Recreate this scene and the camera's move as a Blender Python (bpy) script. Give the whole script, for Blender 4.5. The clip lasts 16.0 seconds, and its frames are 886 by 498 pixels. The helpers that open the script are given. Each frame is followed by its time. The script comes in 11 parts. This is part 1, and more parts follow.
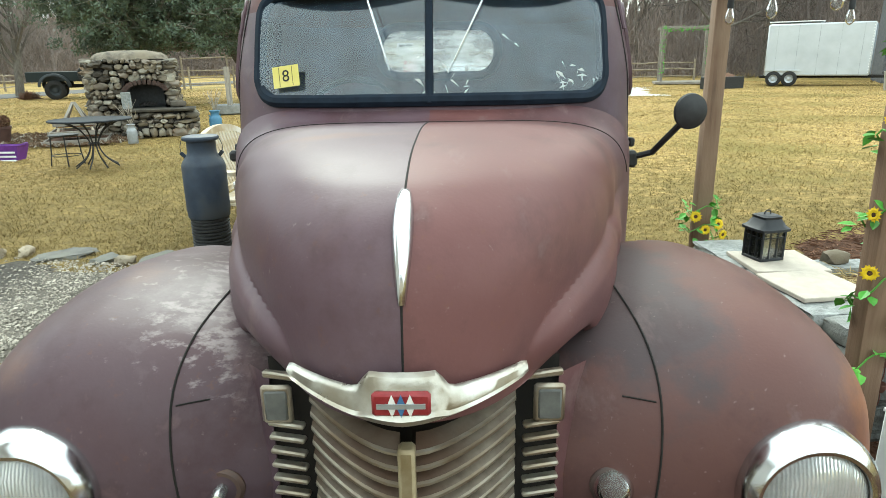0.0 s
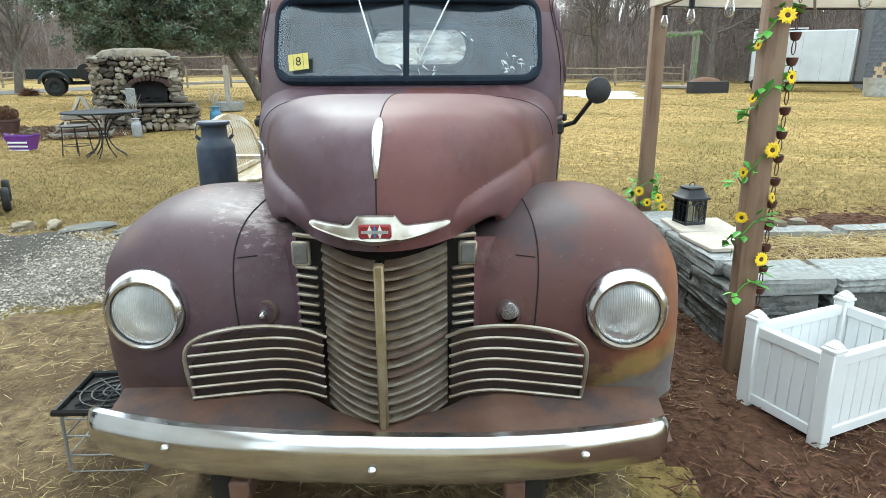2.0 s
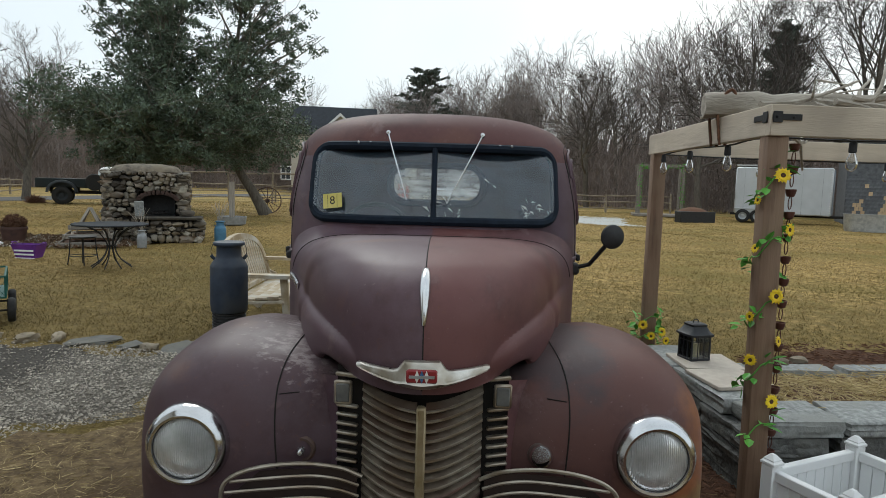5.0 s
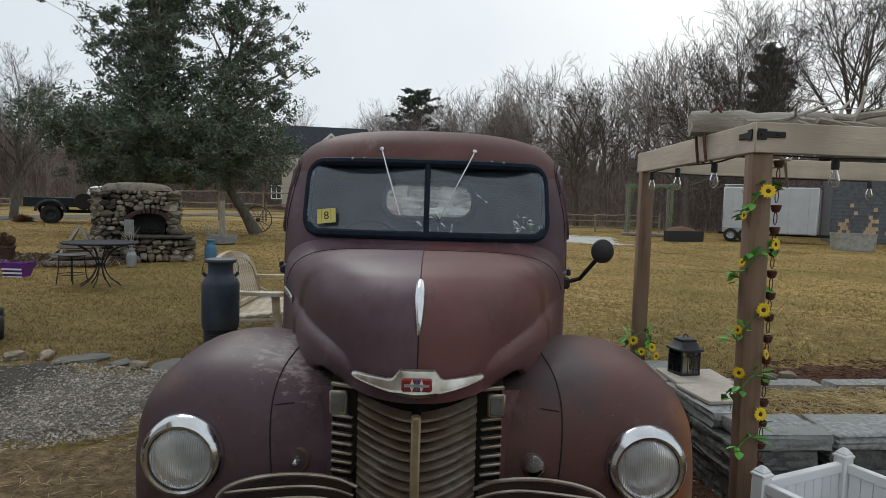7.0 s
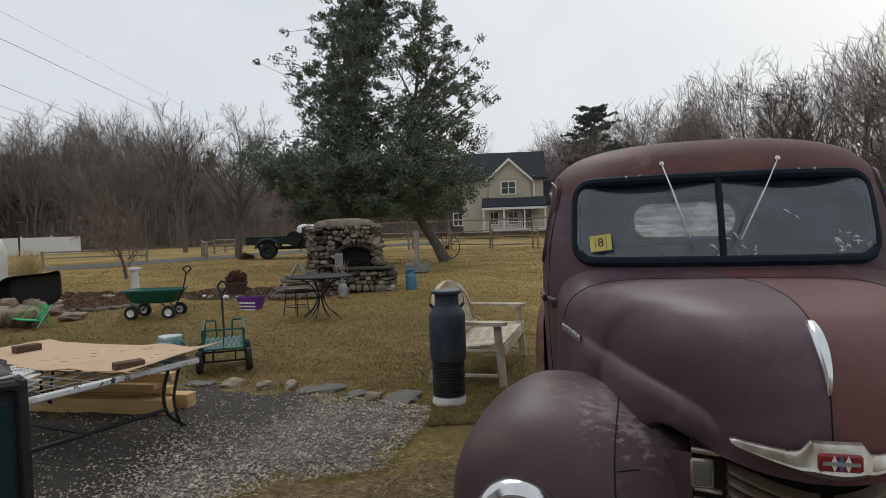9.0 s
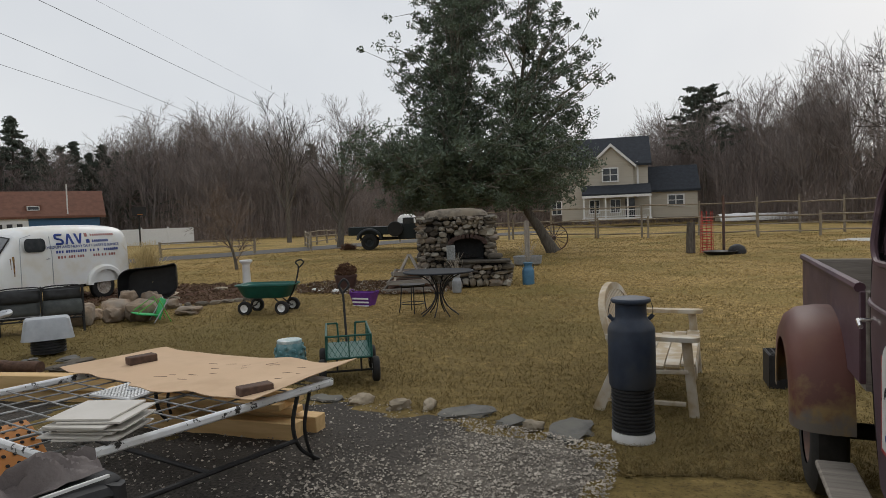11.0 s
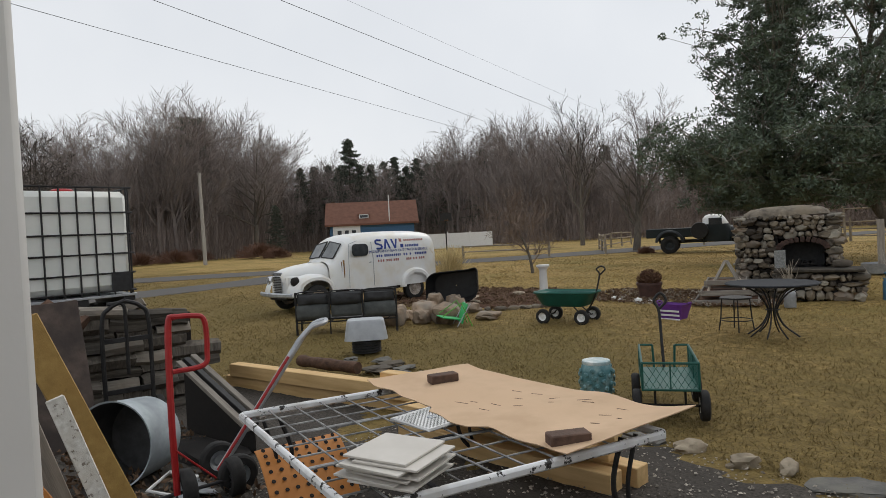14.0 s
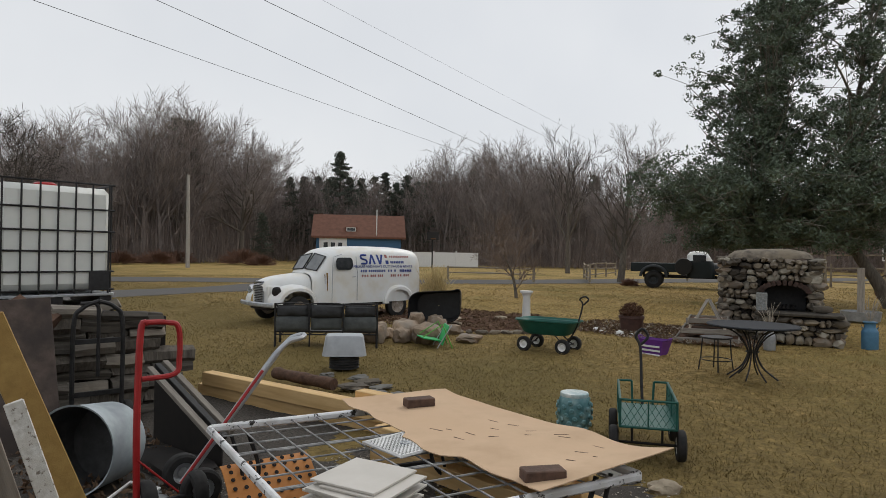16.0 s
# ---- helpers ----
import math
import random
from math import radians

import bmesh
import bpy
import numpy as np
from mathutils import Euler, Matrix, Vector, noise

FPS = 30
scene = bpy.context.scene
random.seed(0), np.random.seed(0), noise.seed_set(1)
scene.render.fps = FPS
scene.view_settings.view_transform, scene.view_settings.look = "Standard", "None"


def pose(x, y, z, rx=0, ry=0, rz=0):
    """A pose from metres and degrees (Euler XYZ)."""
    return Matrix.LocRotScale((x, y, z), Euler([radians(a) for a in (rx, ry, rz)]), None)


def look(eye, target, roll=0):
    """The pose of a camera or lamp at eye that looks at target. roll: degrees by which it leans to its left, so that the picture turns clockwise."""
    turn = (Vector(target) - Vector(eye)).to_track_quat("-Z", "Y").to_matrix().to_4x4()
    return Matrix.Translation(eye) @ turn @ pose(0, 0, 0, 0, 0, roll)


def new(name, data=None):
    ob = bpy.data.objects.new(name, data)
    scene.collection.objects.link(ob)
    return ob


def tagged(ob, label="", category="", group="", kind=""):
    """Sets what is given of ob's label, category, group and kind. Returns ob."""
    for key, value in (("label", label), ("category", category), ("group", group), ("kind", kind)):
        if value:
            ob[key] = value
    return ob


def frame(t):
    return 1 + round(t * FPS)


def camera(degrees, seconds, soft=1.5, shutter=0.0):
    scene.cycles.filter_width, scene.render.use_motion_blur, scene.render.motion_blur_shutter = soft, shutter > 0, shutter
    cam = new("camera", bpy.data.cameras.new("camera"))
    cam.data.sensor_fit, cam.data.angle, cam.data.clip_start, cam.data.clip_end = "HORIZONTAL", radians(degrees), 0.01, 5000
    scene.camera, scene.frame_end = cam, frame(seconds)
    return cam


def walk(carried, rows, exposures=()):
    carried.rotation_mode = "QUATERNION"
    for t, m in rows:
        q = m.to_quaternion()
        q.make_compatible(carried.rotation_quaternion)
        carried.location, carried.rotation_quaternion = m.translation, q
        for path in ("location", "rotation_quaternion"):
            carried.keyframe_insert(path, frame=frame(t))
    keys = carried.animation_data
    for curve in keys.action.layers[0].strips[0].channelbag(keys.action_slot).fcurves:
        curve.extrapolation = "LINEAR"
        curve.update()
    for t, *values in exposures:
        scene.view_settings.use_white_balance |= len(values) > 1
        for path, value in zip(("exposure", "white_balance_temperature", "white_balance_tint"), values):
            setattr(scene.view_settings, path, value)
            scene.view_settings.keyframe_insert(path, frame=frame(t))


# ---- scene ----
cam = camera(69.5, 16.0, 0.65)
PATH = [
    (0, (0.145, -0.912, 1.534), (0.015, 1.001, 0.967), -1.0),
    (0.5, (0.182, -1.137, 1.526), (0.061, 0.784, 0.98), -2.3),
    (1, (0.196, -1.331, 1.514), (0.147, 0.576, 0.913), 0.1),
    (1.5, (0.27, -1.502, 1.489), (0.186, 0.402, 0.884), 1.0),
    (2, (0.28, -1.619, 1.484), (0.17, 0.298, 0.925), -0.3),
    (2.5, (0.216, -1.673, 1.526), (0.113, 0.277, 1.09), -0.3),
    (3, (0.179, -1.716, 1.569), (0.051, 0.251, 1.229), 1.1),
    (3.5, (0.166, -1.707, 1.585), (0.073, 0.282, 1.407), 1.0),
    (5.8, (0.149, -1.744, 1.576), (0.056, 0.242, 1.364), 1.8),
    (6, (0.155, -1.751, 1.573), (0.064, 0.237, 1.374), 1.4),
    (6.5, (0.154, -1.762, 1.572), (0.064, 0.229, 1.399), 2.2),
    (7, (0.142, -1.759, 1.563), (0.08, 0.235, 1.422), 1.7),
    (7.5, (0.126, -1.762, 1.566), (0.102, 0.232, 1.409), 1.1),
    (8, (0.114, -1.617, 1.578), (-0.005, 0.376, 1.456), -0.2),
    (8.2, (0.095, -1.591, 1.566), (-0.217, 0.383, 1.486), 0.7),
    (8.5, (-0.021, -1.539, 1.569), (-0.429, 0.418, 1.502), -0.1),
    (9, (-0.313, -1.556, 1.581), (-0.919, 0.349, 1.51), -1.7),
    (9.5, (-0.593, -1.421, 1.582), (-1.328, 0.438, 1.523), -0.3),
    (10, (-0.924, -1.177, 1.551), (-1.722, 0.657, 1.511), -0.5),
    (10.2, (-0.986, -1.075, 1.597), (-1.855, 0.725, 1.538), -0.9),
    (12.3, (-1.722, -0.304, 1.624), (-2.585, 1.496, 1.503), -3.6),
    (12.5, (-1.787, -0.245, 1.61), (-2.714, 1.523, 1.481), -2.9),
    (13, (-1.85, -0.211, 1.649), (-3.074, 1.366, 1.523), -2.2),
    (13.5, (-1.85, -0.171, 1.652), (-3.29, 1.215, 1.585), -1.4),
    (14, (-1.892, -0.163, 1.649), (-3.459, 1.078, 1.601), -2.9),
    (14.5, (-1.879, -0.16, 1.646), (-3.532, 0.966, 1.616), -0.2),
    (15, (-1.903, -0.152, 1.647), (-3.538, 0.999, 1.629), -0.3),
    (15.5, (-1.907, -0.149, 1.654), (-3.502, 1.057, 1.662), 1.8),
    (16, (-1.933, -0.131, 1.674), (-3.472, 1.146, 1.684), 1.0),
]
EXPO = [(0.0, 1.74, 6200, -8), (1.0, 1.78, 6000, -4), (2.0, 1.76, 5900, -3), (2.5, 1.68, 5900, -3), (3.0, 1.47, 6050, 0), (3.5, 1.06, 6050, 0), (5.8, 0.22, 6200, 5), (7.0, 0.10, 6200, 6), (8.0, 0.05, 6300, 7), (9.0, 0.0, 6350, 8), (10.0, -0.06, 6500, 9), (12.5, 0.14, 6450, 10), (13.5, 0.20, 6450, 10), (14.5, 0.08, 6500, 10), (16.0, 0.06, 6500, 10)]
walk_rows = [(t, look(eye, target, roll)) for t, eye, target, roll in PATH]
walk(cam, walk_rows, EXPO)

# overcast winter sky: a pale cloud layer over a weak clear sky, one broad soft sun
world = bpy.data.worlds.new("overcast_sky")
scene.world = world
world.use_nodes = True
wn, wl = world.node_tree.nodes, world.node_tree.links
wn.clear()
sky = wn.new("ShaderNodeTexSky")
sky.sky_type = 'NISHITA'
sky.sun_disc = False
sky.sun_elevation, sky.sun_rotation = radians(32), radians(20)
sky.air_density, sky.dust_density = 1.0, 3.0
dim = wn.new("ShaderNodeMix")
dim.data_type = 'RGBA'
dim.inputs["Factor"].default_value = 0.90
wl.new(sky.outputs[0], dim.inputs["A"])
cl = wn.new("ShaderNodeTexNoise")
cl.inputs["Scale"].default_value = 2.2
cl.inputs["Detail"].default_value = 4
crm = wn.new("ShaderNodeValToRGB")
crm.color_ramp.elements[0].position, crm.color_ramp.elements[0].color = 0.3, (7.0, 7.25, 7.6, 1)
crm.color_ramp.elements[1].position, crm.color_ramp.elements[1].color = 0.7, (8.2, 8.35, 8.5, 1)
wl.new(cl.outputs["Fac"], crm.inputs[0])
wl.new(crm.outputs[0], dim.inputs["B"])
bg = wn.new("ShaderNodeBackground")
bg.inputs["Strength"].default_value = 0.10
wl.new(dim.outputs["Result"], bg.inputs["Color"])
wout = wn.new("ShaderNodeOutputWorld")
wl.new(bg.outputs[0], wout.inputs[0])
sun_data = bpy.data.lights.new("sun", 'SUN')
sun_data.energy, sun_data.angle, sun_data.color = 0.8, radians(25), (1.0, 0.96, 0.9)
sun = new("sun", sun_data)
sun.rotation_euler = (radians(50), 0, radians(-160))
# ---- materials ----
def mat(name, c1, c2, rough=0.7, scale=8.0, metal=0.0, bump=0.3, fine=60.0, c3=None, big=1.2, spec=0.4, vary=0.0, coat=0.0, stretch=(1, 1, 1), bump_dist=0.004, rough2=None):
    m = bpy.data.materials.new(name)
    m.use_nodes = True
    n, l = m.node_tree.nodes, m.node_tree.links
    p = n["Principled BSDF"]
    tc = n.new("ShaderNodeTexCoord")
    mp = n.new("ShaderNodeMapping")
    mp.inputs["Scale"].default_value = stretch
    l.new(tc.outputs["Object"], mp.inputs[0])
    a = n.new("ShaderNodeTexNoise")
    a.inputs["Scale"].default_value, a.inputs["Detail"].default_value, a.inputs["Roughness"].default_value = scale, 6, 0.6
    l.new(mp.outputs[0], a.inputs["Vector"])
    r = n.new("ShaderNodeValToRGB")
    r.color_ramp.elements[0].position, r.color_ramp.elements[0].color = 0.33, (*c1, 1)
    r.color_ramp.elements[1].position, r.color_ramp.elements[1].color = 0.67, (*c2, 1)
    l.new(a.outputs["Fac"], r.inputs[0])
    col = r.outputs[0]
    if c3 is not None:
        b = n.new("ShaderNodeTexNoise")
        b.inputs["Scale"].default_value, b.inputs["Detail"].default_value = big, 4
        l.new(tc.outputs["Object"], b.inputs["Vector"])
        r2 = n.new("ShaderNodeValToRGB")
        r2.color_ramp.elements[0].position, r2.color_ramp.elements[1].position = 0.45, 0.65
        l.new(b.outputs["Fac"], r2.inputs[0])
        mx = n.new("ShaderNodeMix")
        mx.data_type = 'RGBA'
        l.new(r2.outputs[0], mx.inputs["Factor"])
        l.new(col, mx.inputs["A"])
        mx.inputs["B"].default_value = (*c3, 1)
        col = mx.outputs["Result"]
    if vary:
        oi = n.new("ShaderNodeObjectInfo")
        ge = n.new("ShaderNodeNewGeometry")
        ad = n.new("ShaderNodeMath")
        ad.operation = 'ADD'
        l.new(oi.outputs["Random"], ad.inputs[0])
        l.new(ge.outputs["Random Per Island"], ad.inputs[1])
        mr = n.new("ShaderNodeMapRange")
        mr.inputs["From Max"].default_value = 2.0
        mr.inputs["To Min"].default_value, mr.inputs["To Max"].default_value = 1 - vary, 1 + vary
        l.new(ad.outputs[0], mr.inputs[0])
        hs = n.new("ShaderNodeHueSaturation")
        l.new(mr.outputs[0], hs.inputs["Value"])
        l.new(col, hs.inputs["Color"])
        col = hs.outputs[0]
    l.new(col, p.inputs["Base Color"])
    f = n.new("ShaderNodeTexNoise")
    f.inputs["Scale"].default_value, f.inputs["Detail"].default_value = fine, 4
    l.new(mp.outputs[0], f.inputs["Vector"])
    if bump:
        bp = n.new("ShaderNodeBump")
        bp.inputs["Strength"].default_value, bp.inputs["Distance"].default_value = bump, bump_dist
        l.new(f.outputs["Fac"], bp.inputs["Height"])
        l.new(bp.outputs[0], p.inputs["Normal"])
    rr = n.new("ShaderNodeMapRange")
    rr.inputs["To Min"].default_value = max(0.03, rough - 0.12)
    rr.inputs["To Max"].default_value = min(1.0, (rough2 if rough2 else rough + 0.12))
    l.new(a.outputs["Fac"], rr.inputs[0])
    l.new(rr.outputs[0], p.inputs["Roughness"])
    p.inputs["Metallic"].default_value = metal
    p.inputs["Specular IOR Level"].default_value = spec
    p.inputs["Coat Weight"].default_value = coat
    return m


def glass_mat(name, tint, dust=0.12, dustcol=(0.5, 0.52, 0.52), ior=1.42):
    m = bpy.data.materials.new(name)
    m.use_nodes = True
    n, l = m.node_tree.nodes, m.node_tree.links
    n.clear()
    tr = n.new("ShaderNodeBsdfTransparent")
    tr.inputs[0].default_value = (*tint, 1)
    df = n.new("ShaderNodeBsdfDiffuse")
    df.inputs[0].default_value = (*dustcol, 1)
    gl = n.new("ShaderNodeBsdfGlossy")
    gl.inputs["Roughness"].default_value = 0.03
    nz = n.new("ShaderNodeTexNoise")
    nz.inputs["Scale"].default_value, nz.inputs["Detail"].default_value = 5, 6
    mr = n.new("ShaderNodeMapRange")
    mr.inputs["From Min"].default_value, mr.inputs["From Max"].default_value = 0.35, 0.75
    mr.inputs["To Min"].default_value, mr.inputs["To Max"].default_value = dust * 0.4, dust * 1.8
    l.new(nz.outputs["Fac"], mr.inputs[0])
    m1 = n.new("ShaderNodeMixShader")
    l.new(mr.outputs[0], m1.inputs[0])
    l.new(tr.outputs[0], m1.inputs[1])
    l.new(df.outputs[0], m1.inputs[2])
    fr = n.new("ShaderNodeFresnel")
    fr.inputs[0].default_value = ior
    m2 = n.new("ShaderNodeMixShader")
    l.new(fr.outputs[0], m2.inputs[0])
    l.new(m1.outputs[0], m2.inputs[1])
    l.new(gl.outputs[0], m2.inputs[2])
    o = n.new("ShaderNodeOutputMaterial")
    l.new(m2.outputs[0], o.inputs[0])
    return m


def rust_paint(name, base, faded, purple, rough=0.42):
    """Old maroon paint gone matt: reddish and greyish fields, rust freckles, bare patches."""
    m = mat(name, base, faded, rough=rough, scale=2.2, bump=0.06, fine=160, c3=purple, big=1.1, spec=0.2)
    n, l = m.node_tree.nodes, m.node_tree.links
    p = n["Principled BSDF"]
    src = p.inputs["Base Color"].links[0].from_socket
    tc = next(x for x in n if x.type == 'TEX_COORD')
    v = n.new("ShaderNodeTexNoise")
    v.inputs["Scale"].default_value, v.inputs["Detail"].default_value, v.inputs["Roughness"].default_value = 38, 5, 0.7
    l.new(tc.outputs["Object"], v.inputs["Vector"])
    r = n.new("ShaderNodeValToRGB")
    r.color_ramp.elements[0].position, r.color_ramp.elements[1].position = 0.60, 0.74
    l.new(v.outputs["Fac"], r.inputs[0])
    k = n.new("ShaderNodeMath")
    k.operation = 'MULTIPLY'
    k.inputs[1].default_value = 0.45
    l.new(r.outputs[0], k.inputs[0])
    mx = n.new("ShaderNodeMix")
    mx.data_type = 'RGBA'
    l.new(k.outputs[0], mx.inputs["Factor"])
    l.new(src, mx.inputs["A"])
    mx.inputs["B"].default_value = (0.16, 0.075, 0.045, 1)
    # soft orange rust near low edges and seams, as blotches
    q = n.new("ShaderNodeTexNoise")
    q.inputs["Scale"].default_value, q.inputs["Detail"].default_value = 3.7, 8
    l.new(tc.outputs["Object"], q.inputs["Vector"])
    r3 = n.new("ShaderNodeValToRGB")
    r3.color_ramp.elements[0].position, r3.color_ramp.elements[1].position = 0.60, 0.80
    l.new(q.outputs["Fac"], r3.inputs[0])
    k3 = n.new("ShaderNodeMath")
    k3.operation = 'MULTIPLY'
    k3.inputs[1].default_value = 0.55
    l.new(r3.outputs[0], k3.inputs[0])
    mx2 = n.new("ShaderNodeMix")
    mx2.data_type = 'RGBA'
    l.new(k3.outputs[0], mx2.inputs["Factor"])
    l.new(mx.outputs["Result"], mx2.inputs["A"])
    mx2.inputs["B"].default_value = (0.20, 0.10, 0.06, 1)
    l.new(mx2.outputs["Result"], p.inputs["Base Color"])
    return m


def add_layer(m, colour, lo, hi, scale, detail=6, axis=None, span=(0, 1), strength=1.0, stretch=(1, 1, 1)):
    """Blotches of another colour; with an axis they gather along a stretch of it."""
    n, l = m.node_tree.nodes, m.node_tree.links
    p = n["Principled BSDF"]
    src = p.inputs["Base Color"].links[0].from_socket
    tc = next(x for x in n if x.type == 'TEX_COORD')
    mp = n.new("ShaderNodeMapping")
    mp.inputs["Scale"].default_value = stretch
    l.new(tc.outputs["Object"], mp.inputs[0])
    t = n.new("ShaderNodeTexNoise")
    t.inputs["Scale"].default_value, t.inputs["Detail"].default_value, t.inputs["Roughness"].default_value = scale, detail, 0.65
    l.new(mp.outputs[0], t.inputs["Vector"])
    val = t.outputs["Fac"]
    for ax, (s0, s1) in ([(axis, span)] if isinstance(axis, str) else list(zip(axis or (), span))):
        sp = n.new("ShaderNodeSeparateXYZ")
        l.new(tc.outputs["Object"], sp.inputs[0])
        mr = n.new("ShaderNodeMapRange")
        mr.inputs["From Min"].default_value, mr.inputs["From Max"].default_value = s0, s1
        mr.inputs["To Min"].default_value, mr.inputs["To Max"].default_value = -0.45, 0.12
        l.new(sp.outputs[ax], mr.inputs[0])
        ad = n.new("ShaderNodeMath")
        l.new(val, ad.inputs[0])
        l.new(mr.outputs[0], ad.inputs[1])
        val = ad.outputs[0]
    r = n.new("ShaderNodeMapRange")
    r.inputs["From Min"].default_value, r.inputs["From Max"].default_value = lo, hi
    r.inputs["To Max"].default_value = strength
    l.new(val, r.inputs[0])
    mx = n.new("ShaderNodeMix")
    mx.data_type = 'RGBA'
    l.new(r.outputs[0], mx.inputs["Factor"])
    l.new(src, mx.inputs["A"])
    mx.inputs["B"].default_value = (*colour, 1)
    l.new(mx.outputs["Result"], p.inputs["Base Color"])
    return m


M = {}
M["paint_red"] = rust_paint("maroon_paint", (0.124, 0.051, 0.050), (0.164, 0.078, 0.075), (0.099, 0.051, 0.057), 0.50)
M["paint_grey"] = rust_paint("maroon_paint_faded", (0.092, 0.050, 0.062), (0.140, 0.096, 0.111), (0.074, 0.047, 0.066), 0.47)
M["paint_roof"] = rust_paint("roof_paint", (0.11, 0.045, 0.042), (0.080, 0.042, 0.050), (0.135, 0.060, 0.048), 0.62)
M["fender_left"] = rust_paint("maroon_paint_flaked", (0.085, 0.048, 0.056), (0.120, 0.084, 0.092), (0.072, 0.048, 0.062), 0.48)
add_layer(M["fender_left"], (0.30, 0.25, 0.25), 0.60, 0.72, 48, 7, ("Z", "X"), ((0.80, 1.08), (-0.95, -0.35)), 0.8, (0.5, 0.6, 1.2))
add_layer(M["fender_left"], (0.19, 0.15, 0.155), 0.56, 0.74, 9, 8, ("Z", "X"), ((0.80, 1.08), (-0.95, -0.35)), 0.6)
M["fender_right"] = rust_paint("maroon_paint_rusting", (0.110, 0.050, 0.044), (0.155, 0.080, 0.066), (0.092, 0.050, 0.050), 0.48)
add_layer(M["fender_right"], (0.30, 0.12, 0.05), 0.30, 0.60, 5, 6, ("X", "Z"), ((0.50, 0.88), (1.18, 0.80)), 0.8)
add_layer(M["fender_right"], (0.060, 0.054, 0.060), 0.46, 0.68, 6, 7, ("X", "Z"), ((0.66, 0.50), (0.84, 1.04)), 0.7)
add_layer(M["fender_right"], (0.27, 0.19, 0.07), 0.46, 0.62, 6, 6, ("X", "Z"), ((0.40, 0.70), (0.80, 0.66)), 0.8)
add_layer(M["fender_right"], (0.17, 0.165, 0.17), 0.44, 0.58, 7, 7, ("X", "Z"), ((0.45, 0.72), (0.72, 0.58)), 0.9)
M["fender_rear"] = rust_paint("rear_fender_paint", (0.13, 0.05, 0.040), (0.17, 0.08, 0.06), (0.10, 0.05, 0.046), 0.48)
add_layer(M["fender_rear"], (0.27, 0.19, 0.08), 0.46, 0.64, 5, 6, ("Z",), ((1.0, 0.62),), 0.8)
add_layer(M["fender_rear"], (0.14, 0.13, 0.12), 0.46, 0.60, 6, 6, ("Z",), ((0.82, 0.52),), 0.85)
for _m in ("paint_red", "paint_grey", "fender_left", "fender_right", "paint_roof"):
    add_layer(M[_m], (0.055, 0.026, 0.028), 0.50, 0.66, 4.5, 8, None, (), 0.55, (1, 0.5, 1))
    add_layer(M[_m], (0.22, 0.155, 0.15), 0.60, 0.74, 9, 9, None, (), 0.45, (1, 0.35, 1))
    add_layer(M[_m], (0.30, 0.24, 0.22), 0.66, 0.74, 70, 4, None, (), 0.35)
M["plate"] = mat("dull_plate", (0.09, 0.09, 0.085), (0.16, 0.16, 0.15), rough=0.65, metal=0.0, scale=30, bump=0.2)
M["chrome"] = mat("worn_chrome", (0.56, 0.57, 0.59), (0.68, 0.69, 0.71), rough=0.17, metal=1.0, scale=14, bump=0.05, fine=300, c3=(0.62, 0.61, 0.60), big=5)
M["badge_chrome"] = mat("aged_chrome", (0.46, 0.44, 0.40), (0.66, 0.64, 0.60), rough=0.30, metal=1.0, scale=24, bump=0.15, fine=120, c3=(0.34, 0.30, 0.24), big=9)
# deep tint paints the dimness inside the cab into the door glass
M["glass_side"] = glass_mat("cab_gloom_glass", (0.20, 0.22, 0.24), 0.04)
M["clear_pane"] = glass_mat("clear_pane", (0.90, 0.92, 0.92), 0.03)
M["bar"] = mat("grille_bar_metal", (0.30, 0.26, 0.21), (0.48, 0.44, 0.37), rough=0.4, metal=0.75, scale=20, bump=0.15, fine=200, c3=(0.24, 0.18, 0.12), big=6)
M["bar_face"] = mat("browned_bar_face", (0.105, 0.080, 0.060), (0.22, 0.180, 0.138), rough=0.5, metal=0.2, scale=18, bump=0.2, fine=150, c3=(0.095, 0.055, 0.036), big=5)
M["brass"] = mat("tarnished_brass_bar", (0.24, 0.185, 0.10), (0.34, 0.28, 0.18), rough=0.5, metal=0.5, scale=25, bump=0.2, fine=180)
M["black"] = mat("black_rubber", (0.012, 0.012, 0.013), (0.03, 0.03, 0.032), rough=0.6, scale=20, bump=0.15)
M["gasket"] = mat("windscreen_gasket", (0.006, 0.010, 0.018), (0.014, 0.022, 0.036), rough=0.7, scale=20, bump=0.15, spec=0.15)
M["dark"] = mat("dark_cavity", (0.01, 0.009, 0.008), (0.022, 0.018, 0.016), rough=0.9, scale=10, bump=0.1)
# rust darkened in colour for the shade behind grille bars and low panels
M["apron_dark"] = mat("gap_dark_rust", (0.022, 0.014, 0.012), (0.05, 0.03, 0.022), rough=0.8, scale=9, bump=0.25, c3=(0.035, 0.022, 0.018), big=4)
M["apron"] = mat("rusted_steel", (0.10, 0.05, 0.032), (0.15, 0.085, 0.06), rough=0.62, scale=7, bump=0.25, c3=(0.075, 0.05, 0.045), big=3)
add_layer(M["apron"], (0.050, 0.043, 0.046), 0.50, 0.62, 5, 7, None, (), 0.75)
# dust film coloured blue to paint in part of the sky's reflection
M["glass"] = glass_mat("old_glass", (0.80, 0.86, 0.90), 0.12, (0.28, 0.40, 0.55), 1.85)
M["glass_rear"] = glass_mat("hazed_rear_glass", (0.86, 0.88, 0.88), 0.30, (0.80, 0.80, 0.76))
hz = M["glass_rear"].node_tree
tl = hz.nodes.new("ShaderNodeBsdfTranslucent")
tl.inputs[0].default_value = (0.82, 0.82, 0.79, 1)
